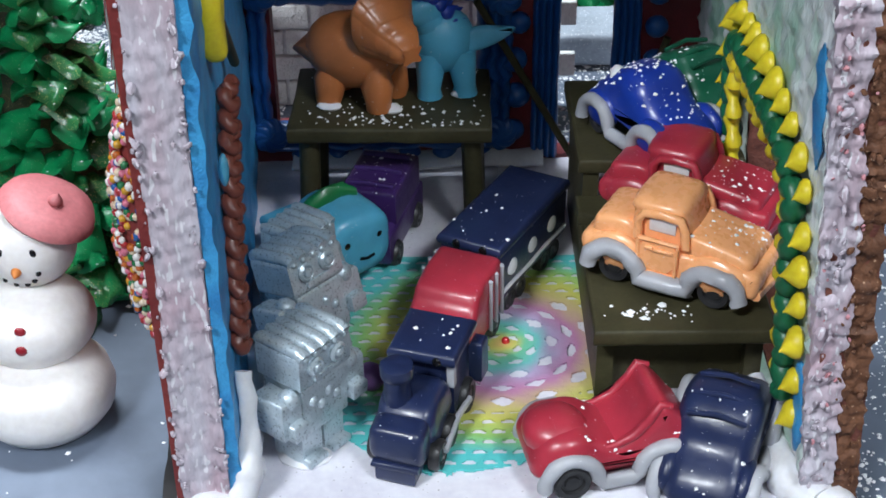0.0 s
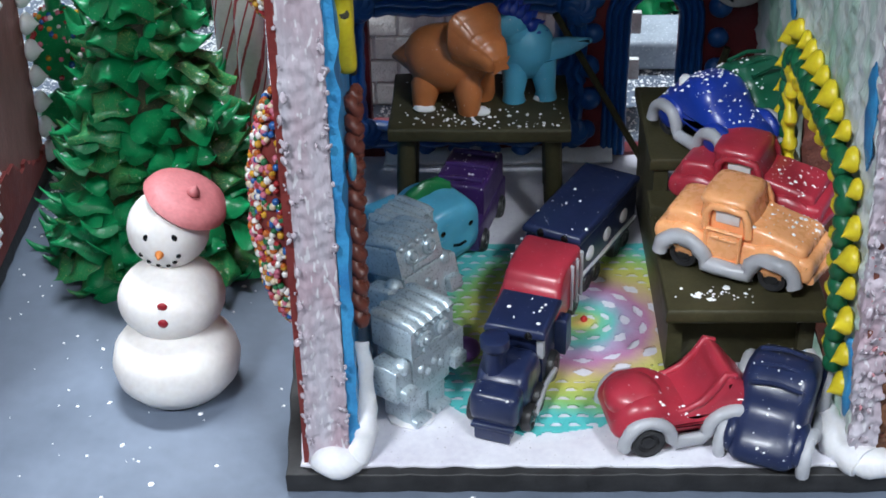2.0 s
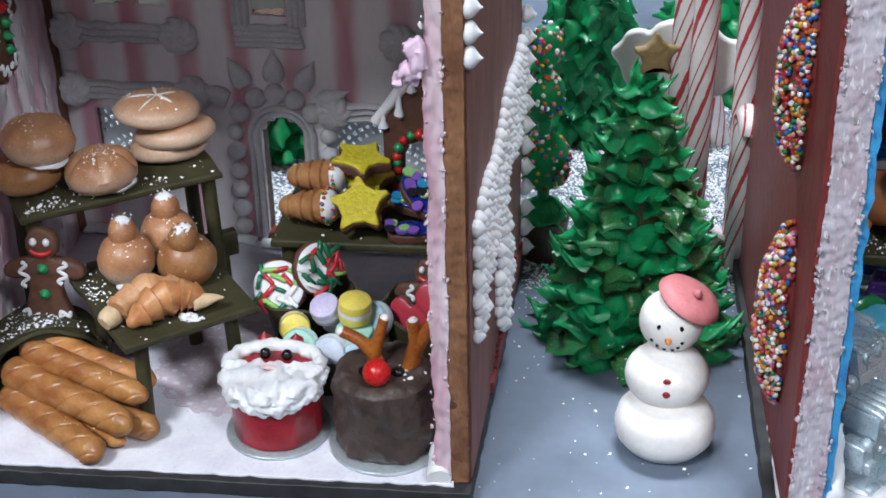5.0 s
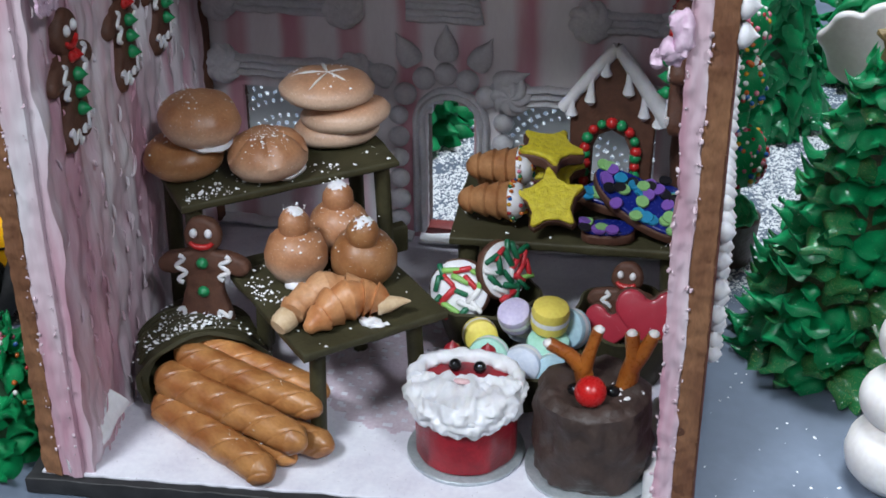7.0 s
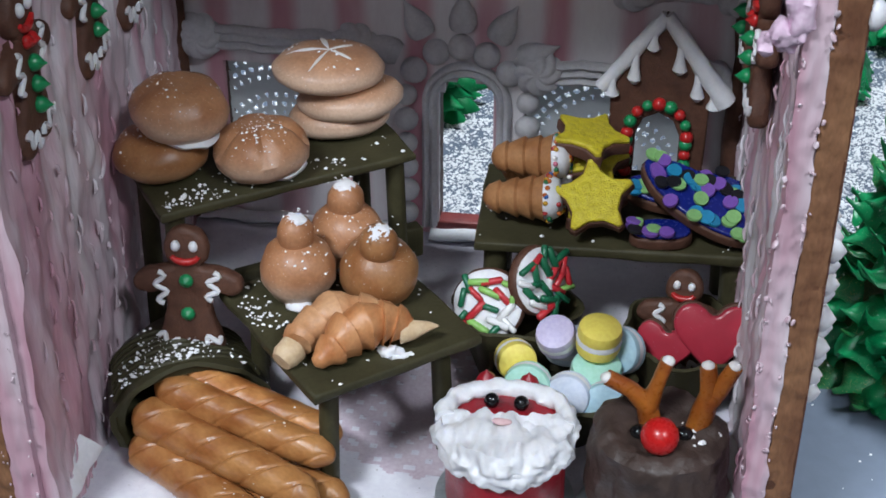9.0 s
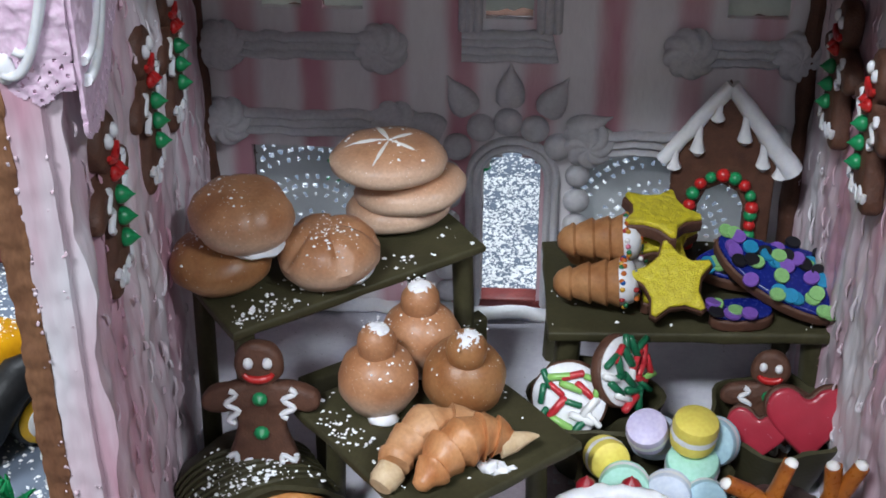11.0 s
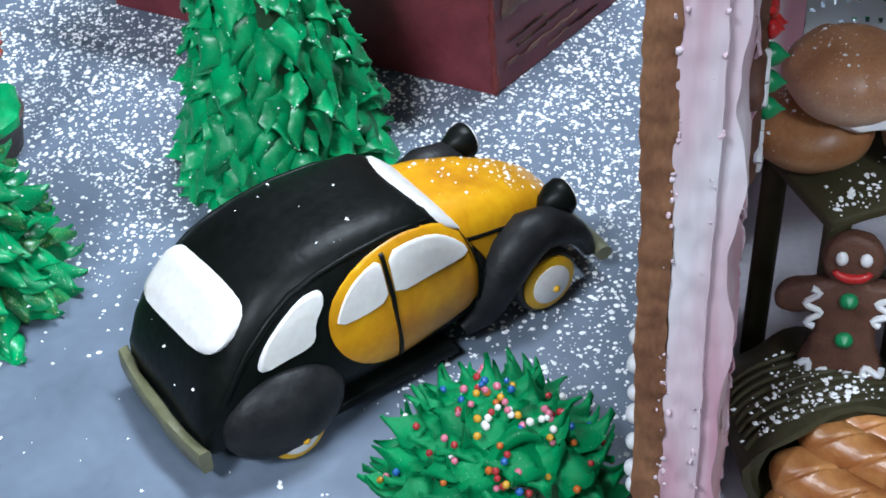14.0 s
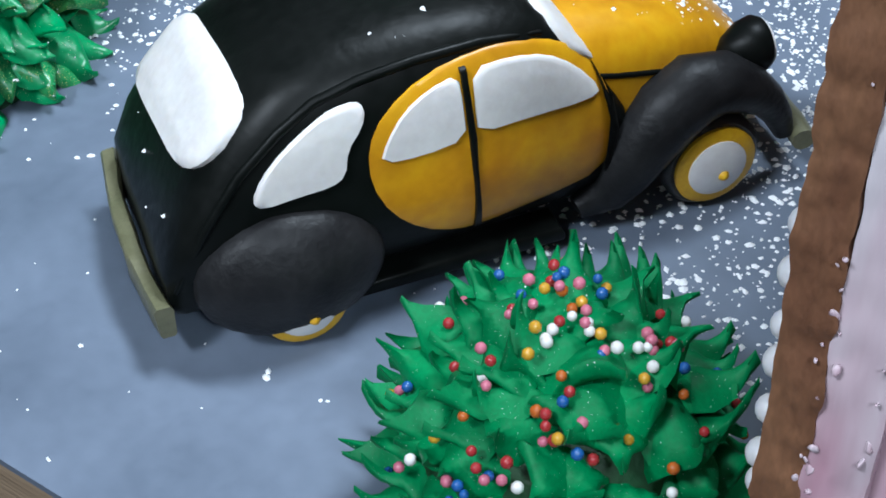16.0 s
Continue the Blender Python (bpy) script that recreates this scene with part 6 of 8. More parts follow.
# ---- cakes ----
def santa_cake():
    ob = thing("santa_cake", "round red cake iced as a white-bearded face", "cake", -18.8, 2.6, FLOOR)
    part("cake_board", lathe([(2.0, 0), (2.05, 0.06), (2.05, 0.16), (2.0, 0.2)], 40), FOIL, ob, "silver cake board")
    part("cake_body", rough_up(lathe([(1.65, 0.2), (1.76, 0.3), (1.76, 2.45), (1.66, 2.75), (1.2, 2.85), (0.2, 2.85)], 44), 0.05, 0.7), RED_CAKE, ob, "red fondant cake")
    bm = bmesh.new()
    rings = []
    n = 40
    for j, (f) in enumerate(i / 9 for i in range(10)):
        ring = []
        for i in range(n + 1):
            a = radians(-105 + 210 * i / n)
            side = abs(a) / radians(105)
            low = 1.95 + 0.5 * side ** 1.6 + 0.1 * math.sin(a * 9)
            if f < 0.35:
                q = f / 0.35
                z = 3.0 + 0.1 * math.sin(q * 2)
                e = Vector((1.7 * (2 * i / n - 1), 0.34)).lerp(Vector((1.92 * math.sin(a), -1.92 * math.cos(a))), q)
                ring.append((e.x, e.y, z))
                continue
            else:
                q = (f - 0.35) / 0.65
                r, z = 1.92 + 0.18 * math.sin(math.pi * q), 2.95 + (low - 2.95) * q
            ring.append((r * math.sin(a), -r * math.cos(a), z))
        rings.append(ring)
    vs = [[bm.verts.new(p) for p in r] for r in rings]
    for a, b in zip(vs, vs[1:]):
        for i in range(n):
            bm.faces.new((a[i], a[i + 1], b[i + 1], b[i]))
    bmesh.ops.subdivide_edges(bm, edges=bm.edges, cuts=2, use_grid_fill=True)
    bmesh.ops.solidify(bm, geom=bm.faces[:], thickness=-0.26)
    bmesh.ops.recalc_face_normals(bm, faces=bm.faces)
    part("beard", rough_up(rough_up(bm, 0.22, 0.46, 2), 0.1, 0.2, 5), PIPED, ob, "swirled white icing beard")
    rim = [(1.78 * math.sin(a), -1.3 * math.cos(a) + 0.22, 2.93) for a in (radians(76 + 208 * i / 40) for i in range(41))]
    part("fur_band", rough_up(rough_up(tube(rim, 0.27, 14), 0.12, 0.36, 1), 0.04, 0.18), PIPED, ob, "white icing fur band")
    for x in (-0.52, 0.34):
        part("eye", ball((x, 0.72, 3.05), 0.23, 14), BLACK_GLOSS, ob, "glossy black eye")
    part("nose", rough_up(ball((-0.1, -0.3, 3.14), (0.3, 0.13, 0.1), 12), 0.04, 0.3), plain("flesh_pink", (0.70, 0.46, 0.47), 0.5), ob, "pale pink nose")
    for x, y in ((-0.8, 1.7), (0.45, 1.75)):
        part("hat_point", kiss(0.3, 0.5, put(x, y, 2.9)), RED_CAKE, ob, "red hat peak")


santa_cake()


def reindeer_cake():
    ob = thing("chocolate_cake", "round chocolate cake with cherry nose and pretzel antlers", "cake", -14.45, 2.45, FLOOR)
    part("cake_board", lathe([(2.2, 0), (2.25, 0.06), (2.25, 0.16), (2.2, 0.2)], 40), FOIL, ob, "silver cake board")
    bm = lathe([(1.8, 0.2), (1.95, 0.4), (1.98, 1.2), (1.95, 2.0), (1.96, 2.8), (1.9, 3.3), (1.6, 3.5), (1.0, 3.5), (0.2, 3.47)], 48)
    bmesh.ops.subdivide_edges(bm, edges=bm.edges, cuts=3, use_grid_fill=True)
    part("frosting", rough_up(rough_up(bm, 0.22, 0.9, 3), 0.1, 0.4, 1), CHOC, ob, "spread chocolate frosting")
    part("cherry", ball((-0.05, -1.1, 3.95), 0.53, 24), RED_GLOSS, ob, "glossy red cherry nose")
    for x, y in ((-0.6, -0.55), (0.6, -0.45)):
        part("eye", ball((x, y, 3.6), (0.28, 0.24, 0.2), 12), BLACK_GLOSS, ob, "black candy eye")
    for p, q in (([(-0.3, 0.15, 3.35), (-0.45, 0.2, 4.0), (-0.95, 0.15, 4.45), (-1.6, 0.1, 4.85)], [(-0.42, 0.2, 3.9), (-0.25, 0.25, 4.6), (0.02, 0.3, 5.45)]),
                 ([(1.0, 0.1, 3.35), (1.12, 0.15, 4.0), (1.2, 0.2, 4.6), (1.1, 0.25, 5.45)], [(1.15, 0.15, 4.2), (1.5, 0.2, 4.85), (1.8, 0.2, 5.55)])):
        an = part("antler", rough_up(tube(q, [0.3, 0.24, 0.22], 12, tube(p, [0.33, 0.3, 0.25, 0.22], 12)), 0.09, 0.3), PRETZEL, ob, "pretzel antler")
        for e in (p[-1], q[-1]):
            part("broken_end", ball(e, (0.2, 0.2, 0.15), 10), WHITE_FOND, an, "pale broken pretzel end")
    rr = random.Random(3)
    sg = new("sugar_dusting", flakes([(rr.gauss(0.9, 0.35), rr.gauss(-0.3, 0.4), 3.53) for _ in range(14)], 0.1, 4))
    sg.parent = ob
    tagged(sg, "white sugar flecks", kind="stuff")


reindeer_cake()


# ---- baskets of sweets ----
def basket(label, x, y, r, h, petals=7, rz=0):
    ob = thing("sweet_basket", label, "basket", x, y, FLOOR, rz, group="olive baskets")
    wv = lambda a, z: 1 + 0.07 * math.cos(petals * a) * min(1, z / h)
    bm = lathe([(r * 0.62, 0), (r * 0.75, h * 0.3), (r * 0.92, h * 0.75), (r * 1.02, h), (r * 0.96, h + 0.06), (r * 0.84, h * 0.8), (r * 0.7, h * 0.4), (r * 0.3, h * 0.3)], 42, wave=wv)
    part("bowl", rough_up(bm, 0.06, 0.7, x), OLIVE, ob)
    return ob


basket("olive petal-edged basket holding sprinkle cookies", -19.2, 9.0, 2.0, 2.6, 6)
basket("olive petal-edged basket full of macarons", -17.6, 6.4, 2.25, 1.95, 7)
basket("olive petal-edged basket with heart cookies", -13.75, 8.3, 2.05, 2.6, 6, 20)
JIM = [mesh_of("jimmie", tube([(0, -0.3, 0), (0, -0.26, 0), (0, 0.26, 0), (0, 0.3, 0)], [0.05, 0.095, 0.095, 0.05], 8), m) for m in (
    plain("jimmie_red", (0.52, 0.03, 0.04), 0.3), plain("jimmie_green", (0.01, 0.13, 0.06), 0.3), plain("jimmie_lime", (0.26, 0.52, 0.13), 0.3), plain("jimmie_white", (0.8, 0.8, 0.8), 0.3))]


def sprinkle_cookie(m, r, seed, label):
    ob = new("sprinkle_cookie")
    ob.matrix_world = Matrix.Translation(m.translation * CM) @ m.to_quaternion().to_matrix().to_4x4()
    tagged(ob, label, "cookie", "sprinkle cookies")
    part("biscuit", rough_up(lathe([(r * 0.9, 0), (r, 0.12), (r, 0.36), (r * 0.93, 0.44), (r * 0.2, 0.46)], 32), 0.04, 0.4), GINGER_DARK, ob, "brown biscuit edge")
    part("icing", rough_up(lathe([(r * 0.93, 0.38), (r * 0.95, 0.48), (r * 0.85, 0.58), (r * 0.2, 0.6)], 32), 0.03, 0.5), PIPED, ob, "white icing top")
    rr = random.Random(seed)
    got = []
    for _ in range(400):
        a, d = rr.uniform(0, 6.28), r * 0.86 * math.sqrt(rr.random())
        x, y = d * math.cos(a), d * math.sin(a)
        if all(math.hypot(x - p, y - q) > 0.33 for p, q in got) and len(got) < 26:
            got.append((x, y))
            piece("jimmie", rr.choice(JIM[:2] + JIM[:3] + JIM[3:]), ob, put(x, y, 0.68, rz=rr.choice((0, 20, -30, 70, 110, 45)) + rr.uniform(-12, 12), s=rr.uniform(1.05, 1.35)))


sprinkle_cookie(put(-20.0, 8.45, 3.65, rx=58, rz=-8), 1.17, 3, "round white-iced cookie with red and green sprinkles")
sprinkle_cookie(put(-18.75, 8.9, 4.4, rx=66, rz=52), 1.12, 5, "tilted white-iced cookie with red and green sprinkles")


def macaron(c, r, h, m, rot, label):
    r, h = r * 0.88, h * 0.92
    ob = thing("macaron", label, "macaron", *c, rot[2], rot[0], rot[1], group="macarons")
    for s, nm in ((-1, "shell"), (1, "shell")):
        prof = [(r * 0.97, s * 0.1), (r, s * h * 0.45), (r * 0.93, s * h * 0.8), (r * 0.6, s * h), (r * 0.1, s * h * 1.03)]
        part(nm, lathe(prof if s > 0 else prof[::-1], 26), m, ob)
    part("filling", rough_up(lathe([(r * 0.95, -0.14), (r * 1.02, 0), (r * 0.95, 0.14)], 26), 0.03, 0.2), PIPED, ob, "white cream filling")


MC = {k: plain("macaron_" + k, c, 0.5, sss=0.1) for k, c in (("yellow", (0.78, 0.64, 0.12)), ("mint", (0.42, 0.74, 0.62)), ("lilac", (0.58, 0.52, 0.72)), ("blue", (0.42, 0.62, 0.72)), ("pale", (0.62, 0.68, 0.80)))}
for c, k, rot, r, h in (((-18.5, 6.0, 3.2), "yellow", (62, 40, 0), 0.72, 0.55), ((-18.0, 5.0, 3.0), "mint", (70, 10, -10), 0.85, 0.4), ((-17.3, 6.6, 3.75), "lilac", (25, -10, 0), 0.72, 0.5), ((-16.0, 6.2, 4.15), "yellow", (6, 4, 0), 0.78, 0.62),
                        ((-16.0, 5.9, 3.1), "mint", (12, 0, 0), 0.9, 0.42), ((-15.3, 6.7, 3.4), "blue", (50, -50, 0), 0.85, 0.4), ((-16.75, 4.9, 2.9), "pale", (70, -30, 0), 0.8, 0.4), ((-15.7, 4.9, 2.7), "blue", (64, 12, 0), 0.75, 0.4), ((-17.0, 7.4, 2.9), "pale", (0, 0, 0), 0.85, 0.45)):
    c = (c[0] - 0.45, c[1] + 0.25, c[2])
    macaron(c, r, h, MC[k], rot, f"{k if k != 'pale' else 'pale blue'} macaron with white cream in a basket")
HEART = smooth_poly([(0, -1.3), (0.55, -0.75), (1.2, -0.05), (1.3, 0.6), (0.9, 1.02), (0.35, 0.95), (0, 0.55), (-0.35, 0.95), (-0.9, 1.02), (-1.3, 0.6), (-1.2, -0.05), (-0.55, -0.75)], 2)
for x, y, z, k, rz in ((-13.0, 8.0, 3.65, 1.02, 4), (-14.35, 7.9, 3.1, 0.75, -15)):
    ob = thing("heart_cookie", "red-iced heart cookie standing in a basket", "cookie", x, y, z, rz, 68, group="heart cookies")
    part("biscuit", slab(HEART, 0.3, 0.08, Matrix.Scale(k, 4)), GINGER_DARK, ob, "brown biscuit edge")
    part("red_icing", rough_up(slab(offset_poly(ccw(HEART), 0.04), 0.24, 0.12, Matrix.Translation((0, 0, 0.28)) @ Matrix.Scale(k, 4)), 0.03, 0.4), RED_WAX, ob, "red icing")

# ---- cookie table: cones, stars, house and confetti cookies ----
CONE = mat("cone_pastry", (0.44, 0.22, 0.095), (0.28, 0.11, 0.038), 0.8, 0.45, 0.2)


def cream_cone(x, y, z, rz, label):
    ob = thing("cream_cone", label, "pastry", x, y, z, rz, 0, 84, group="cream cones")
    prof = []
    for i in range(25):
        t = i / 24
        prof.append(((0.34 + 0.42 * t ** 0.7 + 0.13 * ((t * 3.6) % 1) - 0.06) * min(1, 0.55 + t * 6), t * 2.05))
    part("pastry_cone", rough_up(lathe(prof, 26), 0.04, 0.6, y), CONE, ob)
    part("cream", rough_up(lathe([(0.7, 1.9), (0.76, 2.15), (0.64, 2.45), (0.36, 2.6), (0.1, 2.65)], 22), 0.05, 0.4), PIPED, ob, "white cream")
    rr = random.Random(int(y * 10))
    for i in range(46):
        a, f = rr.uniform(0, 6.28), rr.random()
        r, h = ((0.75, 2.12 + 0.2 * f) if f < 0.6 else (0.66 * (1 - (f - 0.6) * 2), 2.5 + 0.1 * f))
        piece("sprinkle", rr.choice(bead_meshes[:7]), ob, put(r * math.cos(a), r * math.sin(a), h, s=0.85))


cream_cone(-20.6, 11.0, 6.1, -4, "pastry horn filled with cream and sprinkles")
cream_cone(-20.5, 12.2, 6.9, -2, "pastry horn filled with cream resting behind another")
cream_cone(-20.2, 12.9, 6.1, -8, "pastry horn filled with cream under the others")
ST = [(math.cos(a) * r, math.sin(a) * r) for a, r in ((math.pi * (0.5 + i / 5), 1.5 if i % 2 == 0 else 0.72) for i in range(10))]


def star_cookie(x, y, z, rot, k, label):
    ob = thing("star_cookie", label, "cookie", x, y, z, rot[2], rot[0], rot[1], group="star cookies")
    sp = smooth_poly(ST, 1)
    part("biscuit", slab(sp, 0.42, 0.08, Matrix.Scale(k, 4)), GINGER_DARK, ob, "brown biscuit edge")
    part("sugar_top", rough_up(slab(offset_poly(ccw(sp), 0.05), 0.2, 0.08, Matrix.Translation((0, 0, 0.4)) @ Matrix.Scale(k, 4)), 0.04, 0.12), YELLOW_SUGAR, ob, "yellow sanding sugar")


star_cookie(-17.2, 11.9, 5.3, (4, 0, 10), 1.05, "yellow sugared star cookie at the bottom of a pile")
star_cookie(-17.0, 10.75, 6.35, (38, -8, 6), 1.05, "yellow sugared star cookie leaning on a pile")
star_cookie(-17.3, 13.0, 6.4, (14, 8, 0), 1.0, "yellow sugared star cookie in a pile")
star_cookie(-17.4, 12.6, 7.35, (2, 6, -20), 1.05, "yellow sugared star cookie on top of a pile")


def cookie_house():
    ob = thing("cookie_house", "flat gingerbread house cookie with dripping icing roof", "gingerbread house", -15.2, 15.0, 5.2, -2, 84)
    out = [(-1.62, 0), (-0.75, 0), (-0.75, 1.6), (-0.5, 2.15), (0, 2.4), (0.5, 2.15), (0.75, 1.6), (0.75, 0), (1.62, 0), (1.66, 3.05), (2.05, 3.05), (0, 5.85), (-2.05, 3.05), (-1.66, 3.05)]
    part("biscuit", rough_up(slab(out, 0.5, 0.1), 0.03, 0.5), GINGER_DARK, ob, "dark gingerbread front")
    bm = tube([Vector((-2.0, 3.15, 0.5)).lerp(Vector((0, 5.8, 0.5)), i / 14) for i in range(15)], 0.24, 10)
    tube([Vector((0, 5.8, 0.5)).lerp(Vector((2.2, 2.95, 0.55)), i / 14) for i in range(15)], [0.24 + 0.14 * i / 14 for i in range(15)], 10, bm)
    for x, L in ((-1.6, 0.75), (-0.9, 1.15), (-0.35, 0.7), (0.55, 1.2), (1.2, 1.2), (1.75, 0.75)):
        y0 = 5.75 - abs(x) * 1.33
        dm = tube([(x, y0, 0.6), (x, y0 - L * 0.5, 0.6), (x, y0 - L * 0.85, 0.58), (x, y0 - L, 0.55)], [0.12, 0.13, 0.24, 0.1], 10)
        part("icing_drip", rough_up(dm, 0.04, 0.4, x), PIPED, ob, "white icing drip")
    part("icing_roof", rough_up(bm, 0.05, 0.4), PIPED, ob, "white icing roof line")
    gm, rm = mesh_of("wreath_ball", ball((0, 0, 0), (0.22, 0.22, 0.2), 10), GREEN_BTN), mesh_of("wreath_ball", ball((0, 0, 0), (0.23, 0.23, 0.2), 10), RED_LINE)
    path = [(-0.98, 0.25 + 0.38 * i) for i in range(4)] + [(-1.0 * math.cos(a), 1.65 + 1.1 * math.sin(a)) for a in (math.pi * i / 8 for i in range(9))] + [(0.98, 1.4 - 0.38 * i) for i in range(4)]
    for i, (x, y) in enumerate(path):
        piece("wreath_ball", gm if i % 2 else rm, ob, put(x, y, 0.6, s=R.uniform(0.85, 1.1)))


cookie_house()
CONF = [mesh_of("confetti", lathe([(0.24, 0), (0.26, 0.05), (0.24, 0.1)], 14), plain("confetti_" + n, c, 0.4)) for n, c in (("purple", (0.20, 0.09, 0.42)), ("lime", (0.25, 0.50, 0.18)), ("teal", (0.02, 0.25, 0.45)), ("black", (0.012, 0.012, 0.016)))]


def confetti_cookie(m, poly, n, seed, label):
    ob = new("confetti_cookie")
    ob.matrix_world = Matrix.Translation(m.translation * CM) @ m.to_quaternion().to_matrix().to_4x4()
    tagged(ob, label, "cookie", "confetti cookies")
    sp = ccw(smooth_poly(poly, 2))
    part("biscuit", slab(sp, 0.4, 0.08), GINGER_DARK, ob, "brown biscuit edge")
    part("blue_icing", slab(offset_poly(sp, 0.06), 0.18, 0.08, Matrix.Translation((0, 0, 0.38))), ROYAL_BLUE, ob, "royal blue icing")
    rr = random.Random(seed)
    xs, ys = [p[0] for p in sp], [p[1] for p in sp]

    def within(x, y):
        c = False
        for i in range(len(sp)):
            (x1, y1), (x2, y2) = sp[i - 1], sp[i]
            if (y1 > y) != (y2 > y) and x < (x2 - x1) * (y - y1) / (y2 - y1) + x1:
                c = not c
        return c
    k = 0
    while k < n:
        x, y = rr.uniform(min(xs), max(xs)), rr.uniform(min(ys), max(ys))
        if within(x, y):
            piece("confetti", rr.choice(CONF), ob, put(x, y, 0.57 + rr.random() * 0.1, rx=rr.uniform(-14, 14), ry=rr.uniform(-14, 14)))
            k += 1


LEAFP = [(-2.3, -0.1), (-1.2, -0.85), (0.6, -0.95), (2.1, -0.5), (2.4, 0.1), (1.8, 0.75), (0.2, 1.0), (-1.3, 0.7)]
confetti_cookie(put(-13.9, 11.5, 6.15, rx=14, ry=18, rz=-32), LEAFP, 34, 3, "royal blue cookie with coloured confetti, leaning on another")
confetti_cookie(put(-14.2, 12.7, 5.6, rx=14, ry=4, rz=5), LEAFP, 28, 5, "royal blue cookie with coloured confetti on the table")
confetti_cookie(put(-14.9, 10.5, 5.25, rx=4, rz=8), [(-1.1, -0.5), (1.0, -0.6), (1.1, 0.5), (-0.7, 0.6)], 8, 7, "small royal blue cookie with confetti")

# lace on the left wall, doily on the floor
lace = thing("lace_trim", "pink icing lace hanging on the bakery wall", "lace", -30.62, -1.05, 0.0, 94.3)


def eyelet(u, v, k=3.6):
    row = math.floor(v * k)
    return math.hypot((u * k + 0.5 * (row % 2)) % 1 - 0.5, (v * k) % 1 - 0.5) < 0.2


def lace_hole(u, v):
    edge = 0.7 + 0.16 * u - 0.5 * math.sin(u * 1.1)
    if v < edge + 0.24 * (1 - abs(math.sin(u * 5.5)) ** 0.5):
        return True
    return 0.14 < v - edge < 0.9 and eyelet(u, v - edge)


part("lace_sheet", rough_up(wall_sheet(4.9, 5.0, 0.1, put(-0.1, -0.12, 16.75), lace_hole, res=0.045), 0.03, 0.25), LACE, lace)
for dz, r in ((0.0, 0.14), (0.42, 0.1)):
    part("piped_swag", tube([(0.1 + 0.22 * i, -0.16, 18.7 + dz - 0.28 * math.sin(i * 0.26) + 0.012 * i * i) for i in range(13)], r, 8), PIPED, lace, "white piped swag")
front_lace = thing("lace_trim", "pink icing lace draped over the wall's front edge", "lace", -32.2, -1.22, 0.0)


def front_lace_hole(u, v):
    edge = 0.3 + 0.55 * abs(u - 0.75)
    return v < edge + 0.2 * (1 - abs(math.sin(u * 5.2)) ** 0.5) or (0.12 < v - edge < 0.85 and eyelet(u, v - edge, 4.2))


part("lace_sheet", rough_up(wall_sheet(1.55, 3.9, 0.1, put(0.05, -0.02, 17.9), front_lace_hole, res=0.04, amp=0.06, size=0.5), 0.03, 0.25), LACE, front_lace)
part("piped_swag", tube([(0.2 + 0.085 * i, -0.14, 19.0 - 0.22 * math.sin(i * 0.26) + 0.012 * i * i) for i in range(14)], 0.11, 8), PIPED, front_lace, "white piped swag")
part("piped_swag", tube([(0.5 + 0.075 * i, -0.13, 19.5 - 0.2 * math.sin(i * 0.3) + 0.012 * i * i) for i in range(12)], 0.09, 8), PIPED, front_lace, "white piped swag")
doily = thing("paper_doily", "pale pink paper doily on the bakery floor", "doily", -21.5, 6.6, FLOOR + 0.01)


def doily_hole(u, v):
    d, a = math.hypot(u - 3.6, v - 3.6), math.atan2(v - 3.6, u - 3.6)
    return d > 3.45 + 0.12 * math.cos(24 * a) or (1.4 < d < 3.3 and math.sin(a * 18) * math.sin(d * 8.5) > 0.55)


part("doily_sheet", wall_sheet(7.2, 7.2, 0.02, put(-3.6, -3.6, 0.03, rx=-90), doily_hole, res=0.12), mat("pale_pink_paper", (0.62, 0.54, 0.60), (0.55, 0.45, 0.53), 1.0, 0.6, 0.2), doily, smooth=False)


# ---- toy shop: table, tiered stand, rug ----
DT = (5.4, 13.95, -1.0)
table("dinosaur_table", "olive table with two toy dinosaurs standing on it", *DT, 6.05, 4.15, 5.0, 0.5, 0.6, 0.32)
sugar_on("sugar_dusting", "white sugar flakes on the dinosaur table", scatter(*DT, 6.05, 4.15, 5.0, 150, 14, (0.2, -1.5, 1.9, 0.4)))


def tiered_stand():
    ob = thing("tiered_stand", "stepped olive stand carrying toy vehicles", "stand", 13.1, 3.9, FLOOR)
    part("step_top", rough_up(slab([(-2.35, 4.95), (2.35, 2.45), (2.35, 5.9), (-2.35, 5.9)], 0.45, 0.1, put(0, 0, 2.67)), 0.04, 0.9), OLIVE, ob, "olive step laid aslant")
    for y0, y1, top in ((0.0, 5.9, 2.75), (5.9, 10.6, 4.4)):
        part("step_top", rough_up(block((0, (y0 + y1) / 2 - 0.1, top - 0.25), (4.7, y1 - y0 + 0.3, 0.5), 0.14), 0.07, 0.9, y0), OLIVE, ob, "olive step")
    for x in (-1.95, 1.95):
        for y0, y1, top in ((0.45, 3.4, 2.4), (3.4, 5.8, 2.8), (5.8, 10.4, 4.0)):
            part("side_panel", block((x, (y0 + y1) / 2, top / 2), (0.45, y1 - y0, top), 0.06), OLIVE, ob)
    part("front_panel", block((0, 1.0, 1.2), (3.6, 0.3, 2.4), 0.05), OLIVE, ob, "shaded front panel")
    sg = new("sugar_dusting", flakes([(a - 13.1, b - 3.9, c - FLOOR) for a, b, c in scatter(13.1, 4.6, 0, 4.4, 1.4, FLOOR + 2.75, 40, 4, (-1.0, -0.2, 0.6, 0.25))], 0.08, 4))
    sg.parent = ob
    tagged(sg, "white sugar flecks", kind="stuff")


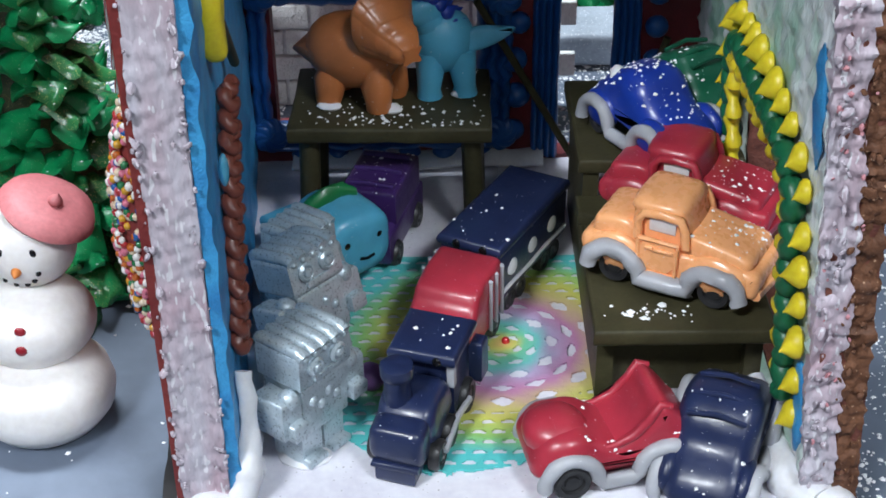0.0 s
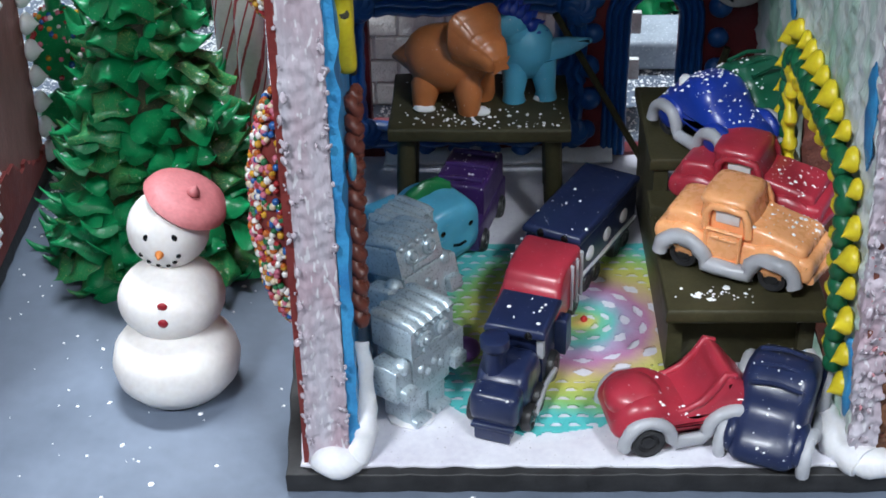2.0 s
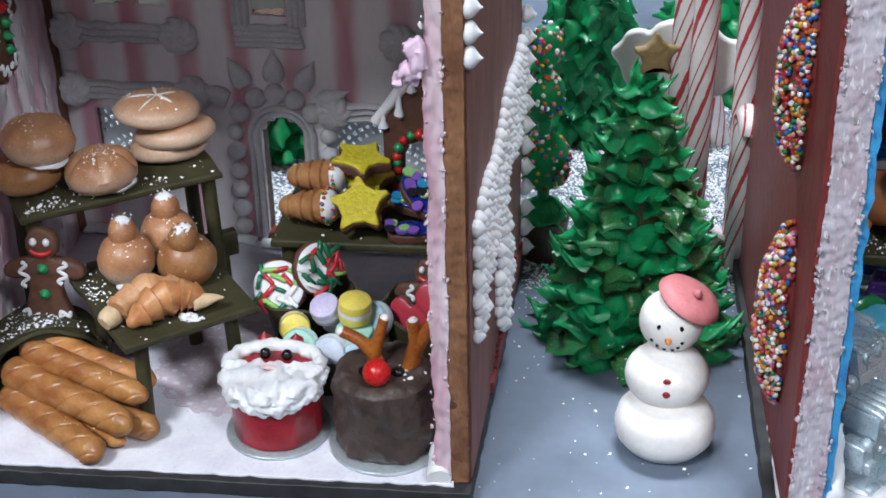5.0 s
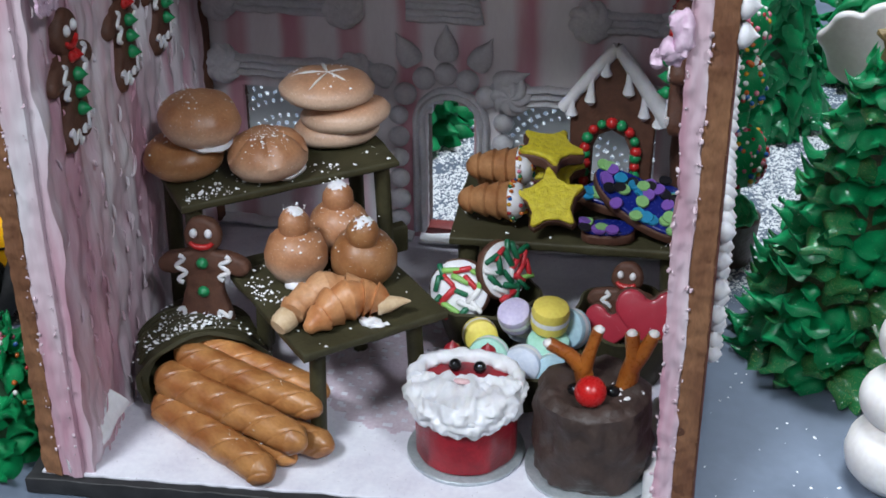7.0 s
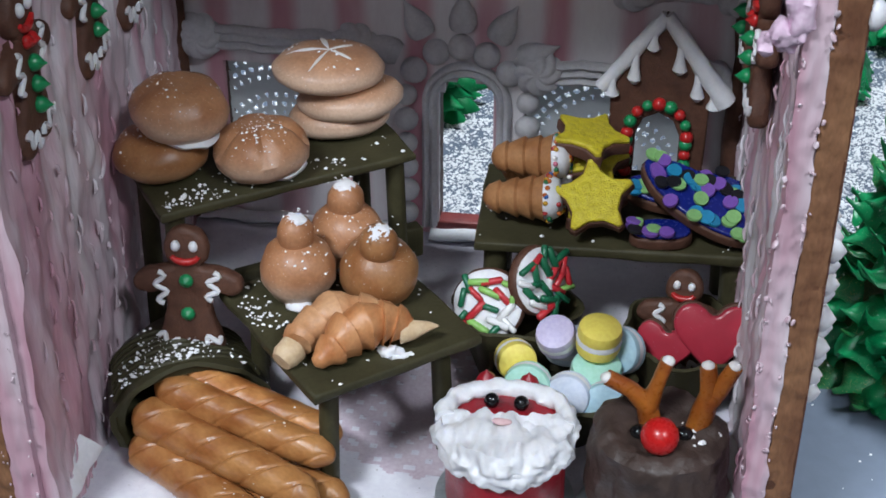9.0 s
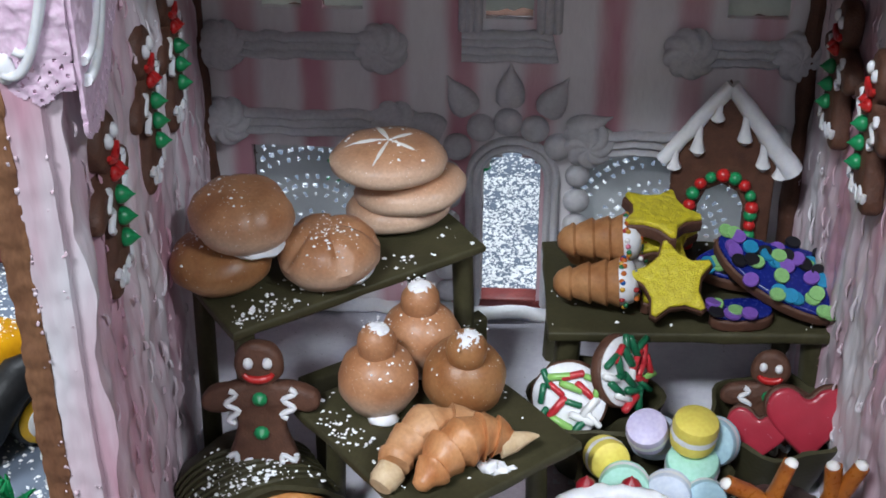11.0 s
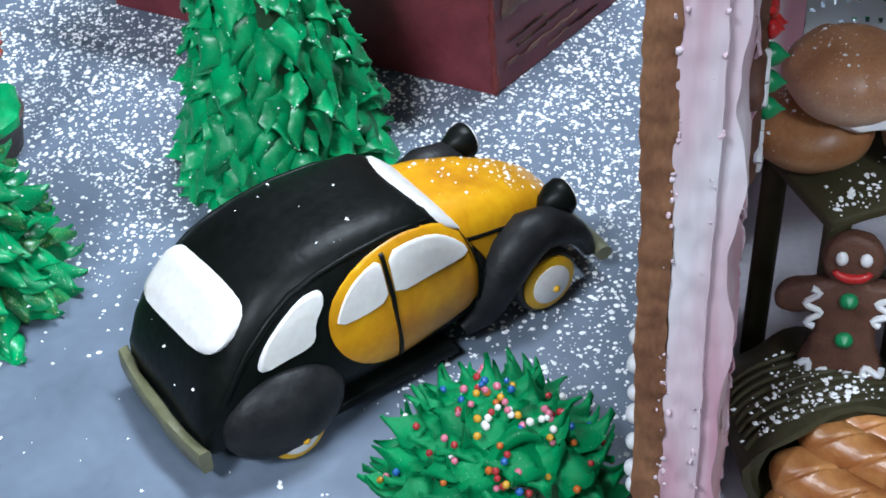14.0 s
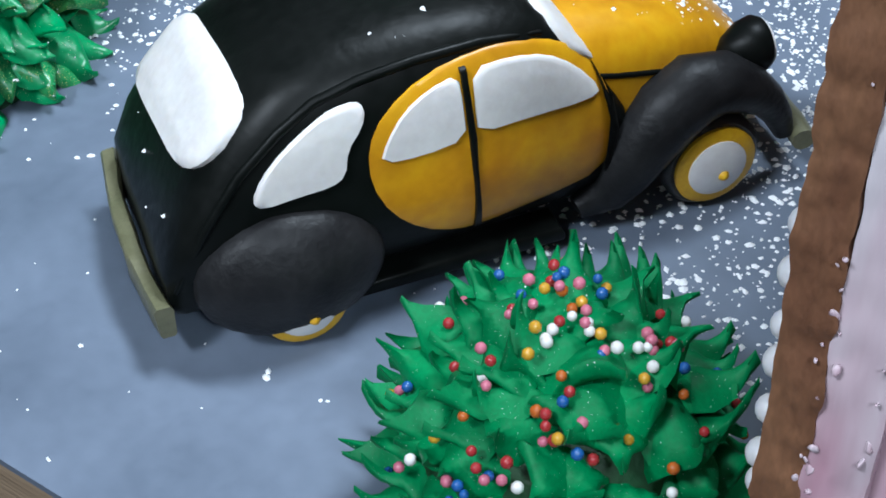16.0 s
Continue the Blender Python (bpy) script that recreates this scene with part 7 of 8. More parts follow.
tiered_stand()
RAINBOW = bpy.data.materials.new("rainbow_icing_lace")
RAINBOW.use_nodes = True
nt = RAINBOW.node_tree
co, ln, mr, cr_, nz, ad = (nt.nodes.new("ShaderNode" + k) for k in ("TexCoord", "VectorMath", "MapRange", "ValToRGB", "TexNoise", "Math"))
ln.operation, ad.operation = "LENGTH", "MULTIPLY_ADD"
mr.inputs[2].default_value = 0.062
nz.inputs["Scale"].default_value = 120
ad.inputs[1].default_value, ad.inputs[2].default_value = 0.10, -0.05
add2 = nt.nodes.new("ShaderNodeMath")
nt.links.new(co.outputs["Object"], ln.inputs[0])
nt.links.new(co.outputs["Object"], nz.inputs["Vector"])
nt.links.new(ln.outputs["Value"], mr.inputs[0])
nt.links.new(nz.outputs[0], ad.inputs[0])
nt.links.new(mr.outputs[0], add2.inputs[0])
nt.links.new(ad.outputs[0], add2.inputs[1])
nt.links.new(add2.outputs[0], cr_.inputs[0])
stops = [(0.0, (0.70, 0.42, 0.12)), (0.05, (0.62, 0.60, 0.10)), (0.11, (0.15, 0.62, 0.35)), (0.17, (0.14, 0.60, 0.58)), (0.24, (0.50, 0.38, 0.62)), (0.33, (0.58, 0.22, 0.44)), (0.43, (0.66, 0.50, 0.22)), (0.53, (0.64, 0.64, 0.08)), (0.65, (0.28, 0.62, 0.16)), (0.76, (0.06, 0.62, 0.62))]
el = cr_.color_ramp.elements
while len(el) < len(stops):
    el.new(0.5)
for e, (p, c) in zip(el, stops):
    g = sum(c) / 3
    e.position, e.color = p, (*(x * 0.8 + g * 0.1 + 0.01 for x in c), 1)
nt.links.new(cr_.outputs[0], nt.nodes["Principled BSDF"].inputs["Base Color"])
nt.nodes["Principled BSDF"].inputs["Roughness"].default_value = 0.45
rug = thing("lace_rug", "rainbow-coloured icing lace rug on the floor", "rug", 8.55, 6.75, FLOOR + 0.02)


def rug_hole(u, v):
    x, y = u - 5.5, v - 6.0
    X, Y = x + 8.55, y + 6.75
    d, a = math.hypot(x, y), math.atan2(y, x)
    if d > 5.75 or (Y < 1.3 + 0.22 * (X - 6.9)) or X > 11.45 or Y > 11.3 or X < 4.2:
        return True
    for r0, r1, n, k in ((0.34, 0.58, 5, 0.36), (0.72, 1.0, 8, 0.36), (1.2, 1.6, 9, 0.3), (1.8, 2.1, 13, 0.36), (2.3, 2.75, 13, 0.26)):
        if r0 < d < r1:
            f = (a * n / (2 * math.pi) + 0.37 * n) % 1 - 0.5
            return abs(f) < k * math.sin(math.pi * (d - r0) / (r1 - r0))
    if d < 2.95:
        return False
    row = math.floor(Y / 0.4)
    fx = (X / 0.52 + 0.5 * (row % 2)) % 1 - 0.5
    fy = (Y / 0.4) % 1 - 0.5
    return (fx / 0.36) ** 2 + ((fy + fx * fx) / 0.27) ** 2 < 1


part("lace_sheet", wall_sheet(11.0, 12.0, 0.05, put(-5.5, -6.0, 0.06, rx=-90), rug_hole, res=0.05, amp=0.02, size=0.3), RAINBOW, rug, smooth=False)
part("centre_bead", ball((0.1, 0.1, 0.12), 0.12, 10), RED_LINE, rug, "red sugar bead")


# ---- toy vehicles ----
def solid(profile, width, m=None, edge=0.22, smooth=2):
    """A side outline (x, z) given width across y, with soft edges."""
    return slab(smooth_poly(profile, smooth), width, edge, (m or Matrix()) @ put(0, width / 2, 0, rx=90), steps=4)


def wheel(parent, x, y, z, r, wd, side):
    M = Matrix.Translation((x, y, z)) @ put(0, 0, 0, rx=90 * side)
    wh = part("wheel", lathe([(r * 0.85, -wd), (r, -wd * 0.7), (r, wd * 0.5), (r * 0.86, wd), (r * 0.6, wd * 0.9), (r * 0.55, wd * 0.6), (0.1, wd * 0.6)], 22, M), BLACK_TYRE, parent, "black wheel")
    part("hub", lathe([(r * 0.4, wd * 0.55), (r * 0.36, wd * 0.8), (0.05, wd * 0.85)], 14, M), BLACK_TYRE, wh)


def arch_trim(parent, x0, x1, r, zc, y, m=GREY_TRIM):
    """Pale trim along the sill and over both wheels."""
    pts = []
    for cx in (x0, x1):
        pts += [(cx - r * math.cos(a), y, zc + r * math.sin(a)) for a in (math.pi * (0.02 + 0.96 * i / 12) for i in range(13))]
    lo = zc - 0.12
    pts = [(pts[0][0], y, lo)] + pts[:13] + [(pts[12][0] + 0.12, y, lo), (pts[13][0] - 0.12, y, lo)] + pts[13:] + [(pts[-1][0], y, lo)]
    part("wheel_arch_trim", rough_up(tube(pts, 0.2, 10), 0.04, 0.3), m, parent, "pale grey wheel arch trim")


def pickup(x, y, z, rz, m, label, k=1.0, trim=True, tilt=(0, 0)):
    ob = thing("toy_truck", label, "toy truck", x, y, z, rz, *tilt, group="toy vehicles")
    S = Matrix.Scale(k, 4)
    prof = [(-2.3, 0.5), (-2.45, 0.8), (-2.4, 1.2), (-2.1, 1.34), (2.3, 1.3), (2.55, 1.1), (2.5, 0.6), (2.3, 0.4), (-1.9, 0.42)]
    lower = rough_up(solid(prof, 2.1, S, 0.2), 0.05, 0.6, x)
    part("body", lower, m, ob)
    hood = rough_up(solid([(0.2, 0.9), (0.3, 1.85), (0.9, 1.8), (1.9, 1.62), (2.22, 1.5), (2.28, 1.28), (2.2, 0.9)], 1.85, S, 0.22), 0.05, 0.6, x + 2)
    fleck_top(ob, hood, 60, int(x * 7), 0.5)
    part("bonnet", hood, m, ob, "bonnet flecked with white sugar")
    part("truck_bed", rough_up(solid([(-2.15, 0.9), (-2.2, 1.6), (-1.95, 1.8), (-0.9, 1.86), (-0.8, 0.9)], 1.8, S, 0.22), 0.05, 0.6, x + 5), m, ob)
    cabin = bmesh.new()
    rings = []
    for z_, a0, a1, wd in ((1.2, -1.16, 0.62, 0.84), (1.75, -1.14, 0.6, 0.84), (2.12, -1.1, 0.44, 0.84), (2.28, -1.16, 0.42, 0.93), (2.44, -1.14, 0.38, 0.92), (2.55, -1.06, 0.26, 0.8), (2.59, -0.85, 0.05, 0.55)):
        c = 0.2
        ring = smooth_poly([(a0, -wd + c), (a0 + c, -wd), (a1 - c, -wd), (a1, -wd + c), (a1, wd - c), (a1 - c, wd), (a0 + c, wd), (a0, wd - c)], 1)
        rings.append([S @ Vector((p[0], p[1], z_)) for p in ring])
    skin(cabin, rings)
    fleck_top(ob, cabin, 9, int(x * 5))
    part("cab", rough_up(cabin, 0.04, 0.6), m, ob)
    for sy in (-1, 1):
        for ax, rx_ in ((-1.38, 0.86), (1.38, 0.92)):
            part("fender", rough_up(ball((ax * k, sy * 0.94 * k, 0.86 * k), (rx_ * k, 0.26 * k, 0.56 * k), 16), 0.04, 0.4), m, ob)
        M = S @ Matrix.Translation((0, sy * 1.02, 0)) @ put(0, 0, 0, rx=90)
        dz = -0.08 if sy > 0 else 0.0
        door = part("door", rough_up(slab(smooth_poly([(-0.72, 0.62), (0.3, 0.62), (0.34, 1.62), (-0.74, 1.62)], 1), 0.1, 0.04, M @ Matrix.Translation((0, 0, dz))), 0.02, 0.3), m, ob)
        rim = [(-0.74, 1.55), (-0.74, 0.62), (0.3, 0.6), (0.34, 1.58), (-0.74, 1.58)]
        part("door_rim", tube([M @ Vector((p[0], p[1], 0.05 - sy * 0.05)) for p in rim], 0.07 * k, 6), m, door)
        for hx, hw in ((-0.45, 0.12), (-0.05, 0.26)):
            part("door_handle", rough_up(block((hx * k, sy * 1.13 * k, (1.32 - 0.05 * hx) * k), (hw * 2 * k, 0.12 * k, 0.12 * k), 0.05), 0.02, 0.2), m, door)
        part("window", rough_up(block((-0.2 * k, sy * 0.83 * k, 1.92 * k), (0.72 * k, 0.12 * k, 0.44 * k), 0.05), 0.02, 0.2), WHITE_FOND, ob, "pale window")
        frame_ = [(-0.82, 1.5), (-0.84, 2.0), (-0.68, 2.22), (-0.2, 2.27), (0.3, 2.22), (0.44, 1.95), (0.5, 1.5)]
        part("window_frame", rough_up(tube([S @ Vector((p[0], sy * (1.0 - 0.12 * (p[1] - 1.5)), p[1])) for p in frame_], 0.13 * k, 8), 0.03, 0.3), m, ob)
        if trim:
            pts = []
            for cx in (-1.38, 1.38):
                pts += [(cx - 0.72 * math.cos(a), 0.42 + 0.66 * math.sin(a)) for a in (math.pi * i / 12 for i in range(13))]
            pts = pts[:13] + [(-0.35, 0.42), (0.35, 0.4)] + pts[13:]
            part("wheel_arch_trim", rough_up(tube([(a * k, sy * 1.2 * k, b * k) for a, b in pts], 0.24 * k, 10), 0.1, 0.35, x), GREY_TRIM, ob, "ragged pale grey wheel arch trim")
        for wx in (-1.38, 1.38):
            wheel(ob, wx * k, sy * 0.9 * k, 0.46 * k, 0.48 * k, 0.26 * k, -sy)
    part("front_bumper", rough_up(tube([(2.4 * k, -0.9 * k, 0.6 * k), (2.52 * k, 0, 0.6 * k), (2.4 * k, 0.9 * k, 0.6 * k)], 0.18 * k, 8), 0.03, 0.3), m, ob)
    return ob


pickup(13.2, 6.22, 3.57, -29, ORANGE_WAX, "orange wax toy pickup truck with grey wheel arches", 1.0)
pickup(13.8, 8.5, 3.92, -27, RED_WAX, "red wax toy pickup truck on the stand", 0.98, False)


def beetle(x, y, z, rz, m, label, k=1.0, tilt=(0, 0), trim=False, flecks=30, ridges=True):
    ob = thing("toy_car", label, "toy car", x, y, z, rz, *tilt, group="toy vehicles")
    S = Matrix.Scale(k, 4)
    prof = [(-2.1, 0.55), (-2.15, 1.2), (-1.7, 1.75), (-1.0, 2.3), (-0.1, 2.5), (0.6, 2.2), (0.95, 1.6), (1.8, 1.35), (2.2, 0.95), (2.2, 0.5), (1.6, 0.4), (-1.6, 0.4)]
    shell = rough_up(solid(prof, 2.2, S, 0.72 if not ridges else 0.5), 0.06, 0.7, y)
    fleck_top(ob, shell, flecks, int(x * 9))
    part("body", shell, m, ob)
    for sy in (-1, 1):
        for wx in (-1.25, 1.25):
            part("fender", rough_up(ball((wx * k, sy * 1.0 * k, 0.85 * k), (0.8 * k, 0.36 * k, 0.6 * k), 16), 0.04, 0.4), m, ob)
            wheel(ob, wx * k, sy * 0.95 * k, 0.45 * k, 0.46 * k, 0.26 * k, -sy)
        if trim:
            arch_trim(ob, -1.25 * k, 1.25 * k, 0.66 * k, 0.5 * k, sy * 1.28 * k)
    for wx in (-0.9, -0.2, 0.5) if ridges else ():
        part("window_ridge", tube([(wx * k, -0.8 * k, 2.35 * k), (wx * k, 0, 2.52 * k), (wx * k, 0.8 * k, 2.35 * k)], 0.07, 6), m, ob)
    return ob


beetle(12.95, 10.75, 5.2, -58, BLUE_WAX, "royal blue wax toy car with white trim", 0.92, (0, 0), True, 130, ridges=False)
for a, b, c in ((11.95, 11.3, 7.0), (12.3, 10.9, 7.1)):
    ob = thing("icing_dab", "white icing dab on the blue toy car", "icing", a, b, c)
    part("dab", rough_up(ball((0, 0, 0), (0.22, 0.3, 0.28), 12), 0.12, 0.25, a), PIPED, ob)
beetle(14.5, 12.2, 4.95, -62, GREEN_WAX, "bottle green wax toy car on the stand", 0.92, flecks=60)


def jeep(x, y, z, rz):
    ob = thing("toy_jeep", "red wax open toy jeep with grey wheel arches", "toy car", x, y, z, rz, group="toy vehicles")
    prof = [(-2.0, 0.6), (-2.1, 1.3), (-1.7, 1.75), (-1.1, 1.5), (-0.6, 1.15), (-0.1, 1.2), (0.4, 1.45), (1.0, 1.75), (1.7, 1.6), (2.1, 1.2), (2.15, 0.6), (1.6, 0.45), (-1.5, 0.45)]
    tub = rough_up(solid(prof, 2.1, None, 0.4), 0.07, 0.6)
    fleck_top(ob, tub, 70, 5, -9, 0.8, 0.07)
    part("body", tub, RED_WAX, ob)
    part("seat_back", rough_up(solid([(0.6, 0.7), (0.5, 1.2), (0.1, 1.22), (-0.4, 1.4), (-0.8, 1.85), (-0.95, 2.25), (-1.15, 2.34), (-1.4, 2.15), (-1.75, 1.7), (-2.05, 1.3), (-2.0, 0.7)], 2.0, None, 0.3), 0.05, 0.5), RED_WAX, ob, "curved red seat")
    for sy in (-0.86, 0.86):
        part("seat_rim", tube([(0.5, sy, 1.2), (0.05, sy, 1.25), (-0.42, sy, 1.45), (-0.82, sy, 1.9), (-1.05, sy, 2.3), (-1.35, sy, 2.2)], [0.06, 0.1, 0.12, 0.12, 0.12, 0.08], 10), RED_WAX, ob)
    part("bonnet", rough_up(ball((1.35, 0, 1.35), (0.85, 0.85, 0.55), 20), 0.04, 0.5), RED_WAX, ob)
    for sy in (-1, 1):
        arch_trim(ob, -1.2, 1.2, 0.68, 0.5, sy * 1.12)
        for wx in (-1.2, 1.2):
            wheel(ob, wx, sy * 0.95, 0.5, 0.52, 0.28, -sy)


jeep(10.95, 1.85, FLOOR, 193)
beetle(13.85, 1.8, FLOOR + 0.05, 247, NAVY, "navy wax toy car tipped on its side", 0.92, (0, 12), True)


def coach():
    ob = thing("toy_coach", "long navy wax toy railway coach with white windows", "toy train", 8.75, 10.35, FLOOR, 61, group="toy train")
    part("body", rough_up(block((0, 0, 1.35), (4.4, 1.9, 1.7), 0.2), 0.05, 0.7), NAVY, ob)
    lid = rough_up(block((0, 0, 2.3), (4.6, 2.05, 0.42), 0.2), 0.05, 0.7)
    fleck_top(ob, lid, 26, 8)
    part("roof", lid, NAVY, ob)
    for sy in (-1, 1):
        for x in (-1.4, -0.1, 1.2):
            part("window", rough_up(ball((x, sy * 0.96, 1.45), (0.3, 0.08, 0.24), 12), 0.03, 0.3), PIPED, ob, "white icing window")
        part("white_line", tube([(-2.1 + 0.35 * i, sy * 1.0, 0.95 + 0.02 * math.sin(i)) for i in range(13)], 0.06, 6), PIPED, ob, "white icing line")
        for x in (-1.5, -0.8, 0.8, 1.5):
            wheel(ob, x, sy * 0.8, 0.36, 0.36, 0.16, -sy)
    part("coupling", block((-2.35, 0, 0.6), (0.5, 0.4, 0.3), 0.08), NAVY, ob)
    for y in (-0.45, 0.4):
        part("roof_hole", ball((-2.28, y, 2.3), (0.06, 0.14, 0.16), 10), BLACK_GLOSS, ob, "dark round hole")


coach()


def wagon():
    ob = thing("toy_wagon", "red wax toy wagon with white stripes", "toy train", 7.25, 7.0, FLOOR, 68, group="toy train")
    part("body", rough_up(solid([(-1.7, 0.5), (-1.75, 1.5), (-0.9, 1.75), (-0.7, 2.35), (1.1, 2.4), (1.3, 2.2), (1.35, 0.5)], 1.9, None, 0.2), 0.05, 0.6), RED_WAX, ob)
    for x in (0.15, 0.6, 1.05):
        for sy in (-1, 1):
            part("stripe", tube([(x, sy * 0.98, 0.6), (x, sy * 0.98, 2.2)], 0.12, 8, flat=0.5), GREY_TRIM, ob, "pale stripe")
    for x in (-1.0, 0.7):
        for sy in (-1, 1):
            wheel(ob, x, sy * 0.8, 0.38, 0.38, 0.16, -sy)


wagon()


def engine():
    ob = thing("toy_locomotive", "navy wax toy steam locomotive facing the shop front", "toy train", 6.28, 2.87, FLOOR, -108, group="toy train")
    part("boiler", rough_up(solid([(-0.5, 0.55), (-0.5, 1.9), (0.3, 1.95), (1.3, 1.85), (1.4, 0.55)], 1.55, None, 0.32), 0.06, 0.6), NAVY, ob)
    nose = rough_up(solid([(1.1, 0.5), (1.1, 1.75), (1.75, 1.72), (1.98, 1.5), (1.95, 0.75), (1.75, 0.5)], 1.42, None, 0.26), 0.06, 0.5, 3)
    fleck_top(ob, nose, 5, 4)
    part("nose", nose, NAVY, ob, "rounded navy nose")
    part("cowcatcher", rough_up(block((1.6, 0, 0.3), (0.7, 1.05, 0.6), 0.15), 0.06, 0.4), NAVY, ob)
    part("bumper", rough_up(block((1.85, 0, 0.58), (0.3, 1.25, 0.2), 0.08), 0.04, 0.4), NAVY, ob)
    part("chimney", rough_up(lathe([(0.36, 1.6), (0.34, 1.9), (0.33, 2.5), (0.40, 2.56), (0.43, 2.7), (0.42, 2.88), (0.34, 2.93), (0.05, 2.92)], 20, put(0.8, -0.28, 0)), 0.05, 0.4), NAVY, ob)
    cab = part("cab", rough_up(block((-1.25, 0, 1.4), (1.35, 1.5, 1.9), 0.12), 0.05, 0.6), NAVY, ob)
    lid = rough_up(block((-1.12, 0, 2.4), (1.9, 1.85, 0.42), 0.18), 0.06, 0.6)
    fleck_top(ob, lid, 9, 6)
    part("cab_roof", lid, NAVY, cab)
    for sy in (-1, 1):
        part("window_post", rough_up(block((-0.5, sy * 0.72, 1.9), (0.2, 0.2, 0.9), 0.06), 0.03, 0.3), GREY_TRIM, cab, "pale cab window post")
        for x, r in ((-1.4, 0.5), (0.1, 0.45), (1.0, 0.42)):
            wheel(ob, x, sy * 0.8, r + 0.02, r, 0.16, -sy)
        part("rod", tube([(-1.2, sy * 0.98, 0.6), (-0.2, sy * 0.96, 0.75), (0.9, sy * 0.98, 0.5)], 0.09, 6), GREY_TRIM, ob, "pale coupling rod")
        part("side_step", rough_up(block((-2.0, sy * 0.98, 1.35), (0.55, 0.36, 1.3), 0.14), 0.04, 0.4), NAVY, ob)
    part("lamp_hole", ball((-0.2, 0.42, 2.38), (0.08, 0.13, 0.14), 10), BLACK_GLOSS, ob, "dark round hole")


engine()


def robot(x, y, z, rz, k, label, tilt=(0, 0)):
    ob = thing("toy_robot", label, "toy robot", x, y, z, rz, *tilt, group="toy robots")
    # local: faces +x
    S = Matrix.Scale(k, 4)
    head = rough_up(block((0, 0, 3.15), (1.5, 1.9, 1.1), 0.16, S), 0.02, 0.4)
    h = part("head", head, SILVER, ob)
    for i in range(5):
        yy = -0.76 + 0.38 * i
        part("ridge", tube([S @ Vector(p) for p in ((-0.75, yy, 3.68), (-0.6, yy, 3.76), (0.6, yy, 3.76), (0.78, yy, 3.66))], 0.19 * k, 8), SILVER, h)
    for yy in (-0.4, 0.4):
        part("eye", lathe([(0.26, 0), (0.28, 0.1), (0.2, 0.16), (0.14, 0.1), (0.12, 0.2), (0.03, 0.24)], 14, S @ put(0.74, yy, 3.25, ry=90)), SILVER, h, "round robot eye")
    for i in range(5):
        part("rivet", ball((0, 0, 0), 0.1, 8, m=S @ put(0.76, -0.72 + 0.36 * i, 3.6)), SILVER, h)
    part("mouth", block((0.77, 0, 2.85), (0.1, 0.9, 0.2), 0.04, S), SILVER, h)
    part("body", rough_up(block((0, 0, 1.85), (1.35, 1.65, 1.6), 0.14, S), 0.02, 0.4), SILVER, ob)
    for i in range(4):
        part("chest_knob", ball((0, 0, 0), 0.16, 10, m=S @ put(0.62, -0.45 + 0.3 * i, 2.1 - 0.25 * (i % 2))), SILVER, ob)
    part("chest_panel", block((0.6, 0, 1.5), (0.12, 0.9, 0.5), 0.05, S), SILVER, ob)
    for sy in (-1, 1):
        part("arm", rough_up(block((0.1, sy * 1.2, 1.95), (1.1, 0.7, 1.2), 0.16, S), 0.02, 0.4), SILVER, ob)
        part("hand_block", rough_up(block((0.55, sy * 1.12, 1.6), (0.7, 0.55, 0.55), 0.14, S), 0.02, 0.4), SILVER, ob)
        part("shoulder", ball((0, 0, 0), 0.3, 12, m=S @ put(0.45, sy * 1.1, 2.45)), SILVER, ob)
        part("leg", rough_up(block((0, sy * 0.42, 0.6), (1.0, 0.75, 1.1), 0.12, S), 0.02, 0.4), SILVER, ob)
        part("foot", rough_up(block((0.18, sy * 0.45, 0.16), (1.15, 0.7, 0.32), 0.12, S), 0.02, 0.4), SILVER, ob)
    part("icing_foot", rough_up(ball((0.1, -0.3, 0.05), (0.75, 0.7, 0.14), 14), 0.08, 0.4), PIPED, ob, "white icing under the feet")
    return ob


robot(3.45, 2.6, FLOOR, -38, 0.97, "silver lustre toy robot standing on white icing")
robot(3.6, 5.7, FLOOR + 0.25, -40, 0.97, "silver lustre toy robot leaning back behind another robot", (0, -14))
robot(2.9, 8.1, FLOOR + 0.1, -36, 0.86, "silver lustre toy robot at the back of a row")


